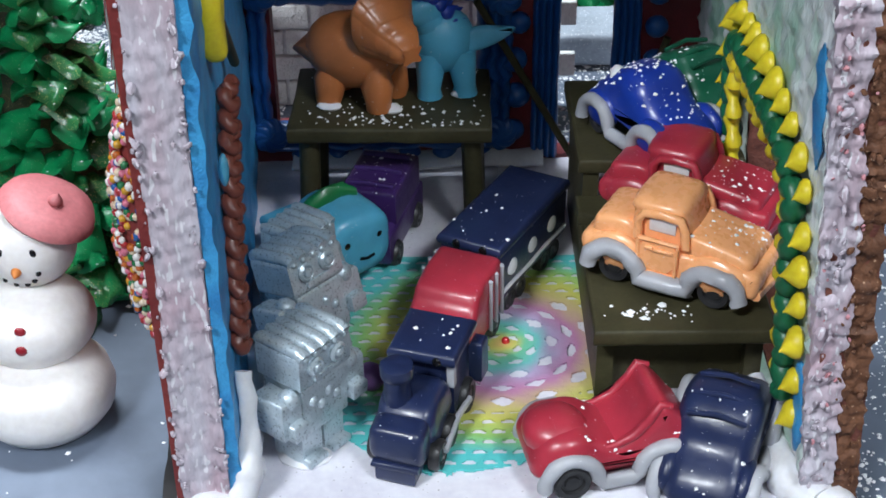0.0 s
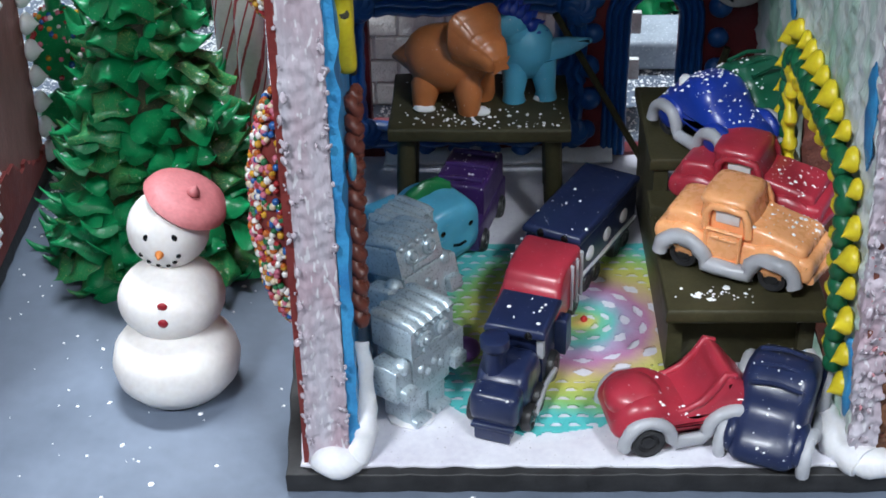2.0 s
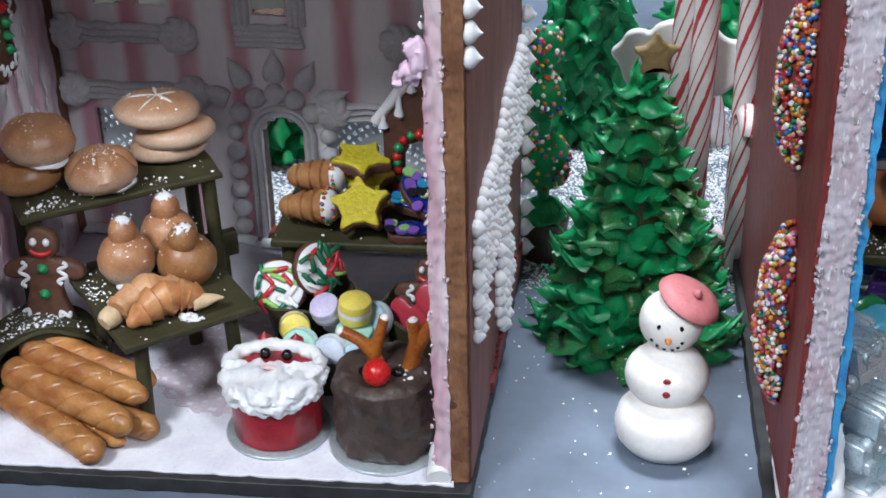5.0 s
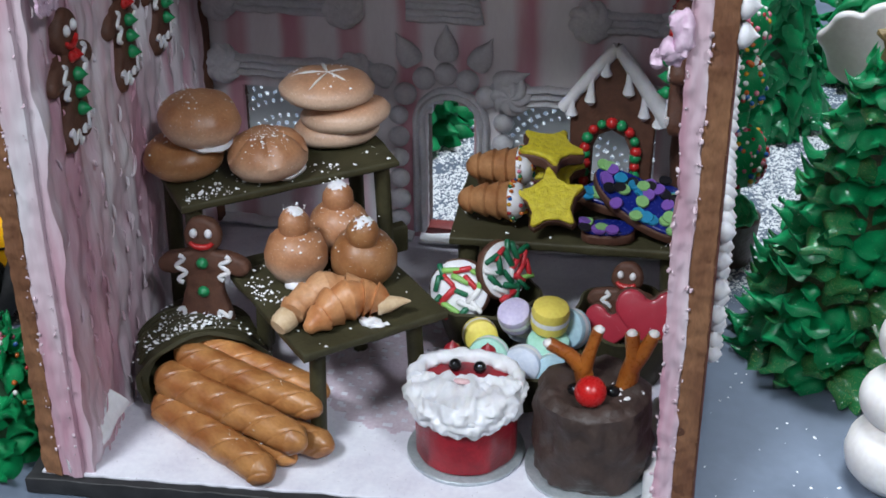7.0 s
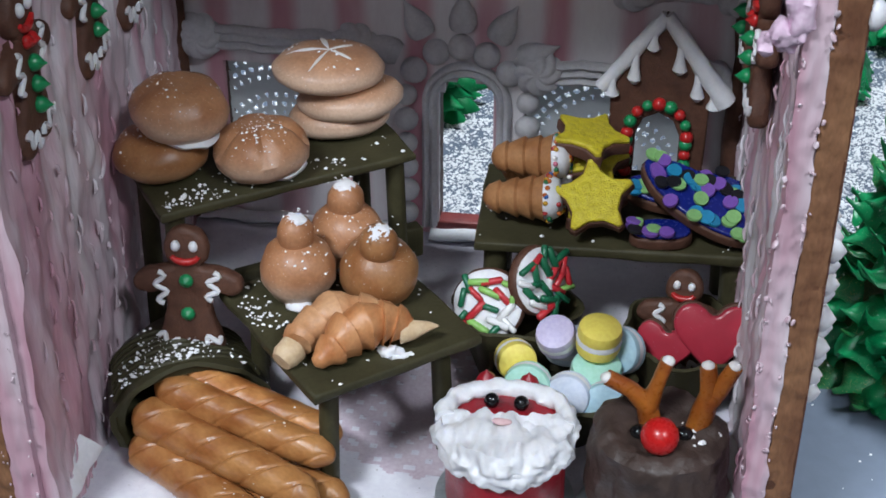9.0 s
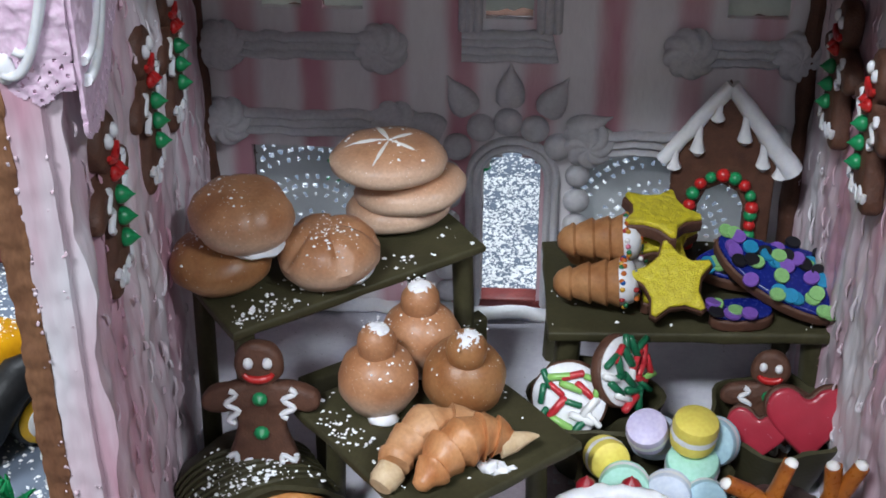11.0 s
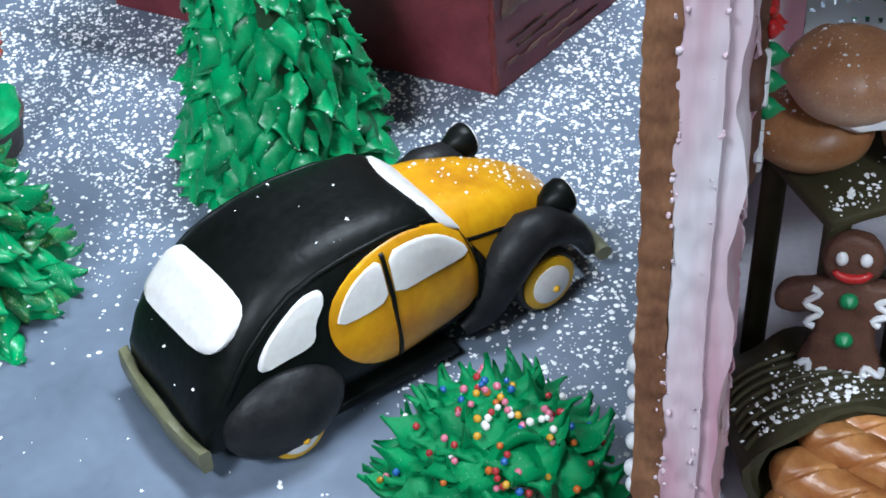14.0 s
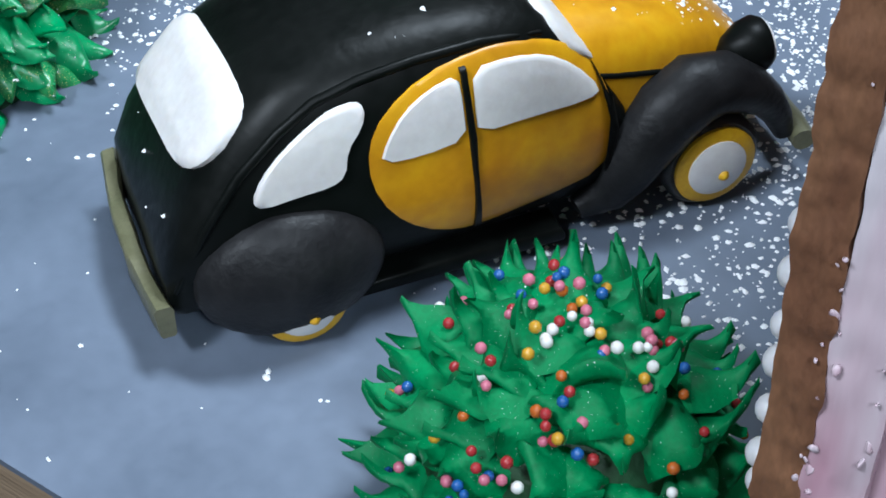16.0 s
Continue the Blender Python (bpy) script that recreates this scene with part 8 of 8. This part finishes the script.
def whale():
    ob = thing("toy_whale", "sky blue wax toy whale with green waterspout", "toy animal", 3.75, 10.2, FLOOR + 0.75, -50, 0, 4)
    # a short barrel of a body with a blunt face towards +x
    bm, rings = bmesh.new(), []
    for x, r in ((-1.35, 0.5), (-1.25, 0.85), (-0.9, 1.15), (-0.2, 1.28), (0.6, 1.3), (1.15, 1.26), (1.36, 1.12), (1.44, 0.8), (1.46, 0.3)):
        rings.append([(x, (abs(math.cos(a)) ** 0.75) * math.copysign(1, math.cos(a)) * r * 1.06, 1.3 + (abs(math.sin(a)) ** 0.75) * math.copysign(1, math.sin(a)) * r) for a in (2 * math.pi * i / 28 for i in range(28))])
    skin(bm, rings)
    part("body", rough_up(bm, 0.06, 0.8), CYAN_WAX, ob)
    for sy in (-0.62, 0.7):
        part("eye", ball((1.44, sy, 1.62), (0.06, 0.12, 0.13), 10), BLACK_GLOSS, ob, "small dark eye")
    part("mouth", tube([(1.45, -0.1, 0.9), (1.47, 0.2, 0.82), (1.45, 0.5, 0.86)], 0.06, 6), BLACK_GLOSS, ob, "dark mouth slit")
    part("spout", rough_up(tube([(0.1, 0.75, 2.5), (-0.15, 0.3, 2.62), (-0.25, -0.2, 2.62), (-0.35, -0.7, 2.42), (-0.45, -1.1, 2.0), (-0.5, -1.3, 1.4)], [0.16, 0.32, 0.34, 0.32, 0.27, 0.16], 12), 0.2, 0.3), GREEN_SPOUT, ob, "green blowhole icing")
    part("tail", rough_up(block((-2.0, -0.4, 0.55), (1.8, 1.6, 0.6), 0.25), 0.08, 0.6), CYAN_WAX, ob, "flat blue tail")
    for c in ob.children:
        c.data.transform(Matrix.Scale(0.86, 4))


whale()


def box_van(x, y, z, rz, m, label):
    ob = thing("toy_van", label, "toy van", x, y, z, rz, group="toy vehicles")
    top = rough_up(block((-0.3, 0, 1.7), (2.6, 1.8, 1.3), 0.16), 0.05, 0.6)
    fleck_top(ob, top, 45, 12)
    part("body", rough_up(block((0, 0, 0.8), (3.6, 1.9, 1.1), 0.2), 0.05, 0.6), m, ob)
    part("cabin", top, m, ob)
    for k in range(3):
        part("roof_ridge", tube([(-1.2 + 0.9 * k, -0.75, 2.36), (-1.2 + 0.9 * k, 0, 2.4), (-1.2 + 0.9 * k, 0.75, 2.36)], 0.1, 8), m, ob)
    for sy in (-1, 1):
        for wx in (-1.1, 1.15):
            wheel(ob, wx, sy * 0.85, 0.42, 0.42, 0.2, -sy)


box_van(4.9, 12.4, FLOOR, 255, PURPLE_WAX, "dark purple wax toy van under the table")
pb = thing("purple_lump", "small purple wax piece on the floor", "wax piece", 4.9, 4.9, FLOOR)
part("lump", rough_up(ball((0, 0, 0.4), (0.5, 0.4, 0.42), 14), 0.1, 0.3), wax("violet_wax", (0.20, 0.08, 0.26)), pb)


# ---- dinosaurs on the table ----
def dino_orange():
    ob = thing("toy_dinosaur", "terracotta wax frilled toy dinosaur on a table", "toy dinosaur", 4.7, 13.85, 5.02, -18)
    bm = ball((-0.45, 0, 1.6), (1.5, 1.0, 1.2), 26)
    part("body", rough_up(bm, 0.05, 0.6), TERRACOTTA, ob)
    part("tail", rough_up(tube([(-1.0, 0, 1.6), (-1.6, 0.02, 1.5), (-2.05, 0.05, 1.4), (-2.4, 0.06, 1.35)], [0.85, 0.62, 0.34, 0.06], 18), 0.05, 0.6), TERRACOTTA, ob)
    for x, y in ((-1.1, -0.55), (-1.1, 0.6), (0.55, -0.6), (0.65, 0.55)):
        part("leg", rough_up(tube([(x, y, 0.0), (x, y, 0.2), (x * 0.92, y * 0.9, 0.75), (x * 0.82, y * 0.6, 1.5)], [0.38, 0.42, 0.5, 0.3], 16), 0.05, 0.6), TERRACOTTA, ob)
    # broad angular frill narrowing to a blunt beak
    Hd = put(0.55, -0.2, 2.55, rz=-32, ry=2, s=0.86)
    bm = bmesh.new()
    rings = []
    for x, wd, z0, z1 in ((-0.2, 0.95, -0.4, 1.0), (-0.05, 1.3, -0.75, 1.35), (0.4, 1.15, -0.8, 1.05), (0.75, 0.8, -0.8, 0.5), (1.25, 0.7, -0.85, 0.35), (1.6, 0.45, -0.8, -0.05), (1.72, 0.2, -0.65, -0.3)):
        rings.append([Hd @ Vector((x, q[0] * wd, (z0 + z1) / 2 + q[1] * (z1 - z0) / 2)) for q in ((-0.7, -1), (0.7, -1), (1, -0.5), (1, 0.55), (0.7, 1), (-0.7, 1), (-1, 0.55), (-1, -0.5))])
    skin(bm, rings)
    bmesh.ops.bevel(bm, geom=bm.edges[:], offset=0.09, segments=3, affect="EDGES")
    part("frilled_head", rough_up(bm, 0.05, 0.6), TERRACOTTA, ob)


dino_orange()


def dino_blue():
    ob = thing("toy_dinosaur", "sky blue wax winged toy dinosaur with dark blue crest", "toy dinosaur", 7.0, 14.4, 5.02, 10)
    bm = ball((0, 0, 1.7), (0.95, 0.8, 1.05), 22)
    ball((-0.7, -0.1, 2.75), (0.75, 0.55, 0.55), 18, bm)
    tube([(-0.3, 0, 2.2), (-0.6, -0.05, 2.6)], [0.6, 0.55], 14, bm)
    for x in (-0.5, 0.6):
        tube([(x, -0.35, 0), (x, -0.35, 0.25), (x * 0.8, -0.2, 1.4)], [0.4, 0.36, 0.5], 14, bm)
    slab(smooth_poly([(0.2, -0.1), (1.0, 0.0), (1.95, 0.45), (2.0, 0.65), (1.2, 0.75), (0.4, 0.7)], 2), 0.35, 0.14, put(0.2, -0.2, 1.4, rx=80), bm)
    part("body", rough_up(bm, 0.05, 0.6), CYAN_WAX, ob)
    k = mesh_of("crest_spike", kiss(0.27, 0.55, seg=9), BLUE_WAX)
    for i in range(12):
        t = i / 11
        piece("crest_spike", k, ob, put(-0.85 + 1.05 * t + 0.1 * (i % 2), -0.25 + 0.3 * (i % 2), 3.2 - 1.1 * t * t, ry=20 + 60 * t))


dino_blue()
for x, y, s in ((3.55, 13.35, 0.4), (5.4, 13.1, 0.4), (6.6, 13.95, 0.35), (7.5, 14.0, 0.3)):
    ob = thing("icing_dab", "white icing dab under a toy dinosaur's foot", "icing", x, y, 5.0)
    part("dab", rough_up(ball((0, 0, 0.05), (s, s * 0.7, 0.14), 12), 0.08, 0.3), PIPED, ob)


# ---- flat animal heads hung on the maroon wall ----
def wall_head(x, z, k, flip, label):
    ob = thing("wall_head", label, "wall ornament", x, 17.1, z, 0, 90, group="wall ornaments")
    pl = [(-0.9, -0.9), (0.3, -1.3), (1.2, -0.6), (1.7, 0.1), (0.9, 0.3), (0.4, 1.2), (-0.6, 1.5), (-1.0, 1.0), (-0.8, 0.1)]
    pl = smooth_poly([(p[0] * k * flip, p[1] * k) for p in pl], 2)
    part("head_shape", slab(pl, 0.35, 0.1), mat("pale_wafer", (0.60, 0.57, 0.55), (0.52, 0.48, 0.46), 0.6, 0.6, 0.3), ob)
    for a, b in ((0.1, 0.5), (-0.2, -0.6)):
        part("eye", ball((a * k * flip, b * k, 0.36), (0.13, 0.13, 0.05), 10), BLACK_GLOSS, ob, "dark painted eye")
    part("muzzle_line", tube([(0.3 * k * flip, -0.9 * k, 0.36), (0.75 * k * flip, -0.6 * k, 0.37), (0.95 * k * flip, -0.1 * k, 0.36)], 0.05, 6), BLACK_GLOSS, ob, "painted mouth line")


wall_head(6.75, 8.75, 0.95, 1, "pale wafer animal head on the maroon wall")
wall_head(14.5, 8.2, 0.95, -1, "pale wafer animal head hung near the corner")
for i, (p, q) in enumerate((((8.05, 16.6, 7.0), (11.5, 16.6, 0.9)), ((12.9, 16.9, 0.9), (14.2, 16.9, 5.5)), ((1.98, 3.0, 13.2), (1.72, 7.3, 9.45)))):
    ob = thing("wooden_stick", "thin olive stick leaning against the back wall", "stick", *p, group="sticks")
    part("stick", tube([(0, 0, 0), tuple(b - a for a, b in zip(p, q))], 0.13, 8), OLIVE, ob)


# ---- black and yellow vintage car ----
def vintage_car():
    ob = thing("vintage_car", "black and yellow fondant vintage car parked on grey ground", "car", -42.2, 7.1, 0, 50.0)
    # local: x to the front, y to its left, z up; near side is -y

    def loft(stations, n=28, power=3.1):
        bm = bmesh.new()
        rings = []
        for x, wd, z0, z1, lean in stations:
            ring = []
            zc, hh = (z0 + z1) / 2, (z1 - z0) / 2
            for i in range(n):
                a = 2 * math.pi * i / n
                c, s = math.cos(a), math.sin(a)
                pw = power + (1.6 if s > 0 else 0.0)
                k = (abs(c) ** pw + abs(s) ** pw) ** (-1 / pw)
                z = zc + hh * s * k
                ring.append((x + lean * (z - zc) / max(hh, 0.1), wd * c * k * (1 - 0.16 * max(0, (z - 2.4) / 2.8)), z))
            rings.append(ring)
        skin(bm, rings)
        return bm

    body = loft([(-5.75, 1.2, 0.75, 1.5, 0), (-5.72, 2.2, 0.55, 2.1, 0.05), (-5.35, 2.45, 0.45, 2.95, 0.12), (-4.85, 2.52, 0.4, 3.75, 0.15), (-4.2, 2.56, 0.35, 4.5, 0.15), (-3.3, 2.6, 0.35, 5.05, 0.1), (-2.2, 2.62, 0.35, 5.35, 0.05), (-0.8, 2.62, 0.35, 5.48, 0),
                 (0.5, 2.52, 0.35, 5.42, -0.05), (1.4, 2.42, 0.4, 5.35, -0.05), (2.0, 2.34, 0.4, 5.0, -0.1), (2.6, 2.25, 0.4, 4.4, -0.15), (3.15, 2.12, 0.5, 3.75, -0.2), (3.5, 1.95, 0.6, 3.1, -0.1), (3.6, 1.4, 0.7, 2.6, 0)], 48, 3.4)
    bvh = BVHTree.FromBMesh(body)
    bod = part("body", rough_up(body, 0.04, 1.5), BLACK_FOND, ob, "shiny black fondant body")
    hood = loft([(2.0, 2.05, 0.5, 4.62, 0), (3.3, 1.92, 0.5, 4.4, 0), (4.6, 1.66, 0.5, 3.98, 0), (5.8, 1.3, 0.5, 3.42, 0), (6.5, 1.0, 0.5, 2.95, 0), (6.9, 0.7, 0.7, 2.3, 0)], 36, 2.7)
    hvh = BVHTree.FromBMesh(hood)
    part("bonnet", rough_up(hood, 0.03, 1.2), YELLOW_FOND, ob, "glossy yellow bonnet")

    def patch(tree, outline, origin, ux, uy, d, m, name, label, lift=0.07, parent=ob, rings=7):
        """A thin sheet pressed onto the body along d."""
        bm = bmesh.new()
        ux, uy, d = Vector(ux), Vector(uy), Vector(d).normalized()
        o = Vector(origin)
        cx, cy = sum(p[0] for p in outline) / len(outline), sum(p[1] for p in outline) / len(outline)
        layers = []
        for k, f in [(0, 1.0), (1, 1.0)] + [(1, 1 - 0.035)] + [(1, 1 - i / rings) for i in range(1, rings)]:
            ring = []
            for p in outline:
                q = o + ux * (cx + (p[0] - cx) * f) + uy * (cy + (p[1] - cy) * f)
                hit = tree.ray_cast(q - d * 8, d)
                h = hit[0] if hit[0] else q
                ring.append(h - d * (lift * (1.0 if f < 0.99 else 0.7) if k else -0.05))
            layers.append(ring)
        skin(bm, layers)
        return part(name, bm, m, parent, label)

    side_o, SX, SZ = (0, 0, 0), (1, 0, 0), (0, 0, 1)
    for sy in (1, -1):
        d = (0, sy, 0)
        lab = "near" if sy > 0 else "far"
        door_o = smooth_poly([(-1.84, 3.75), (-1.86, 3.0), (-1.55, 2.3), (-0.95, 1.7), (-0.2, 1.3), (0.3, 1.25), (1.55, 1.38), (2.9, 1.65), (3.15, 2.4), (3.05, 3.2), (2.8, 3.85), (2.36, 4.32), (1.7, 4.74), (0.9, 4.9), (0.34, 4.92), (-0.7, 4.78), (-1.49, 4.3)], 1)
        door = patch(bvh, door_o, side_o, SX, SZ, d, YELLOW_FOND, "door", "yellow fondant doors")
        patch(bvh, smooth_poly([(-0.05, 4.66), (-0.65, 4.55), (-1.14, 4.27), (-1.5, 3.8), (-1.66, 3.4), (-0.9, 3.36), (0.0, 3.44), (-0.02, 4.13)], 1), side_o, SX, SZ, d, WHITE_FOND, "window", "white fondant window", 0.125, door)
        patch(bvh, smooth_poly([(0.22, 4.68), (1.0, 4.68), (1.68, 4.52), (2.3, 4.08), (2.85, 3.42), (2.55, 3.36), (1.32, 3.45), (0.22, 3.46), (0.2, 3.91)], 1), side_o, SX, SZ, d, WHITE_FOND, "window", "white fondant window", 0.125, door)
        patch(bvh, [(0.1, 1.3), (0.24, 1.3), (0.17, 3.4), (0.1, 4.76), (-0.02, 4.76), (0.04, 3.4)], side_o, SX, SZ, d, BLACK_FOND, "pillar_line", "dark painted line", 0.16, door, 3)
        patch(bvh, smooth_poly([(-1.94, 4.63), (-1.8, 4.5), (-1.88, 4.22), (-2.2, 3.85), (-2.3, 3.35), (-2.58, 3.2), (-3.25, 3.16), (-3.86, 3.08), (-4.0, 3.24), (-3.77, 3.63), (-3.35, 4.05), (-2.74, 4.42), (-2.34, 4.6)], 1), side_o, SX, SZ, d, WHITE_FOND, "quarter_window", "white fondant quarter window", 0.12, bod)
        patch(bvh, [(2.98, 1.65), (3.22, 2.4), (3.1, 3.2), (2.86, 3.85), (2.76, 3.85), (2.98, 3.2), (3.08, 2.4), (2.84, 1.65)][::-1], side_o, SX, SZ, d, BLACK_FOND, "door_line", "dark painted line", 0.14, door, 3)
        seam = []
        for x, z in ((-5.55, 1.5), (-4.9, 2.78), (-4.13, 3.72), (-3.35, 4.34), (-2.66, 4.7), (-1.85, 4.9), (-0.78, 5.02), (0.45, 5.0), (1.7, 4.8)):
            hit = bvh.ray_cast(Vector((x, -sy * 8, z)), Vector((0, sy, 0)))
            if hit[0]:
                seam.append(hit[0])
        part("roof_seam", tube(seam, [0.05] + [0.1] * (len(seam) - 2) + [0.05], 8), BLACK_FOND, bod, "raised black roof seam")
        # rear fender
        bm = ball((-3.48, -sy * 2.5, 1.5), (1.8, 0.85, 1.34), 28)
        part("rear_fender", rough_up(bm, 0.03, 0.8), GREY_FOND, ob, "charcoal rear fender")
        # front fender sweeping over the wheel
        pts, rad = [], []
        far = 0.5 if sy < 0 else 0.0
        for x, z, r_ in ((7.15, 0.95, 0.2), (6.95, 1.45, 0.3), (6.6, 1.95, 0.4), (6.1, 2.4, 0.52), (5.5, 2.72, 0.62), (4.9, 2.76, 0.7), (4.3, 2.42, 0.74), (3.8, 1.85, 0.72), (3.4, 1.3, 0.64), (3.05, 0.88, 0.48), (2.4, 0.65, 0.25)):
            pts.append((x - far * 1.2, -sy * (1.85 + far + 0.05 * (7 - x)), z))
            rad.append(r_)
        part("front_fender", rough_up(tube(pts, rad, 14), 0.04, 0.7), GREY_FOND, ob, "charcoal front fender")
        part("running_board", block((-0.2, -sy * 2.1, 0.42), (4.4, 0.8, 0.36), 0.14), BLACK_FOND, ob, "black running board")
        for x, r, z in ((5.25 - far * 1.2, 1.05, 1.1), (-3.4, 0.95, 0.92)):
            M = Matrix.Translation((x, -sy * (1.95 if x > 0 else 2.5), z)) @ put(0, 0, 0, rx=90 * sy)
            wh = part("wheel", lathe([(r * 0.9, -0.3), (r, -0.2), (r, 0.3), (r * 0.9, 0.42), (0.2, 0.42)], 32, M), BLACK_TYRE, ob, "black tyre")
            part("wheel_ring", lathe([(r * 0.83, 0.4), (r * 0.84, 0.5), (r * 0.72, 0.56), (0.2, 0.55)], 32, M), YELLOW_EDGE, wh, "yellow wheel ring")
            part("hubcap", lathe([(r * 0.6, 0.5), (r * 0.6, 0.6), (r * 0.45, 0.66), (0.1, 0.68)], 28, M), WHITE_FOND, wh, "white hubcap")
            part("hub_dot", ball((0, 0, 0), 0.12, 10, m=M @ Matrix.Translation((0.1, -0.15, 0.66))), YELLOW_EDGE, wh, "yellow dot")
        # headlight
        M = Matrix.Translation((6.2 - far * 1.2, -sy * (1.42 + far * 2.3), 3.0)) @ put(0, 0, 0, ry=88)
        hl = part("headlight", lathe([(0.08, -0.55), (0.32, -0.35), (0.52, 0.0), (0.58, 0.3), (0.52, 0.42), (0.1, 0.44)], 24, M), BLACK_FOND, ob, "round black headlight")
        part("lens", lathe([(0.5, 0.4), (0.48, 0.48), (0.1, 0.52)], 24, M), WHITE_FOND, hl, "white headlight lens")
        part("stalk", tube([(6.0 - far * 1.2, -sy * (1.25 + far * 2), 2.0), (6.15 - far * 1.2, -sy * (1.4 + far * 2.3), 2.7)], 0.16, 8), BLACK_FOND, hl)
    # rear window, windscreen, roof line
    patch(bvh, smooth_poly([(1.3, 4.93), (-0.24, 5.05), (-1.3, 5.05), (-1.7, 4.88), (-1.94, 4.33), (-1.85, 3.7), (-1.6, 3.37), (-1.07, 3.17), (0.08, 3.08), (1.04, 3.0), (1.85, 2.97), (2.2, 3.2), (2.2, 3.8), (2.1, 4.35), (1.75, 4.8)], 1), (-4.4, 0, 0), (0, 1, 0), (0, 0, 1), (1, 0, -0.45), WHITE_FOND, "rear_window", "white fondant rear window", 0.14, bod)
    patch(bvh, smooth_poly([(-1.72, 4.7), (-1.85, 4.2), (-1.65, 3.6), (-1.35, 3.45), (1.35, 3.45), (1.65, 3.6), (1.85, 4.2), (1.72, 4.7), (1.2, 5.2), (0.0, 5.38), (-1.2, 5.2)], 1), (2.2, 0, 0), (0, 1, 0), (0, 0, 1), (-1, 0, -0.2), WHITE_FOND, "windscreen", "white fondant windscreen", 0.12, bod)
    for sy in (1, -1):
        part("bonnet_seam", tube([hvh.ray_cast(Vector((2.9 + 0.35 * i, -sy * 9, 3.5 - 0.1 * i)), Vector((0, sy, 0)))[0] for i in range(8)], 0.06, 8), BLACK_FOND, ob, "dark painted seam")
    bp = [(-5.8 - 0.22 * math.cos(y * 0.55), y, 1.0 + 0.05 * math.cos(y * 2)) for y in (-2.5 + 0.25 * i for i in range(21))]
    bm = bmesh.new()
    skin(bm, [[Vector(p) + Vector((0.16 * c, 0, 0.34 * s)) for c, s in ((-1, -0.8), (-0.7, -1), (0.7, -1), (1, -0.8), (1, 0.8), (0.7, 1), (-0.7, 1), (-1, 0.8))] for p in bp])
    part("rear_bumper", rough_up(bm, 0.06, 0.5), OLIVE_GREY, ob, "tarnished olive rear bumper")
    fp = [(7.4 + 0.2 * math.cos(y * 0.6), y, 0.9) for y in (-2.2 + 0.22 * i for i in range(21))]
    part("front_bumper", rough_up(tube(fp, 0.26, 10), 0.05, 0.4), OLIVE_GREY, ob, "tarnished olive front bumper")
    rr = random.Random(3)
    sp = []
    for i in range(150):
        x, y = 6.7 - abs(rr.gauss(0, 1.6)), rr.uniform(-1.1, 1.1)
        h = hvh.ray_cast(Vector((x, y, 9)), Vector((0, 0, -1)))
        if h[0]:
            sp.append(tuple(h[0]))
    for i in range(16):
        h = bvh.ray_cast(Vector((rr.uniform(-6, 0.5), rr.uniform(-1.8, 1.8), 9)), Vector((0, 0, -1)))
        if h[0]:
            sp.append(tuple(h[0]))
    sg = new("sugar_dusting", flakes(sp, 0.055, 6))
    sg.parent = ob
    tagged(sg, "white sugar flecks on the bonnet", kind="stuff")


vintage_car()
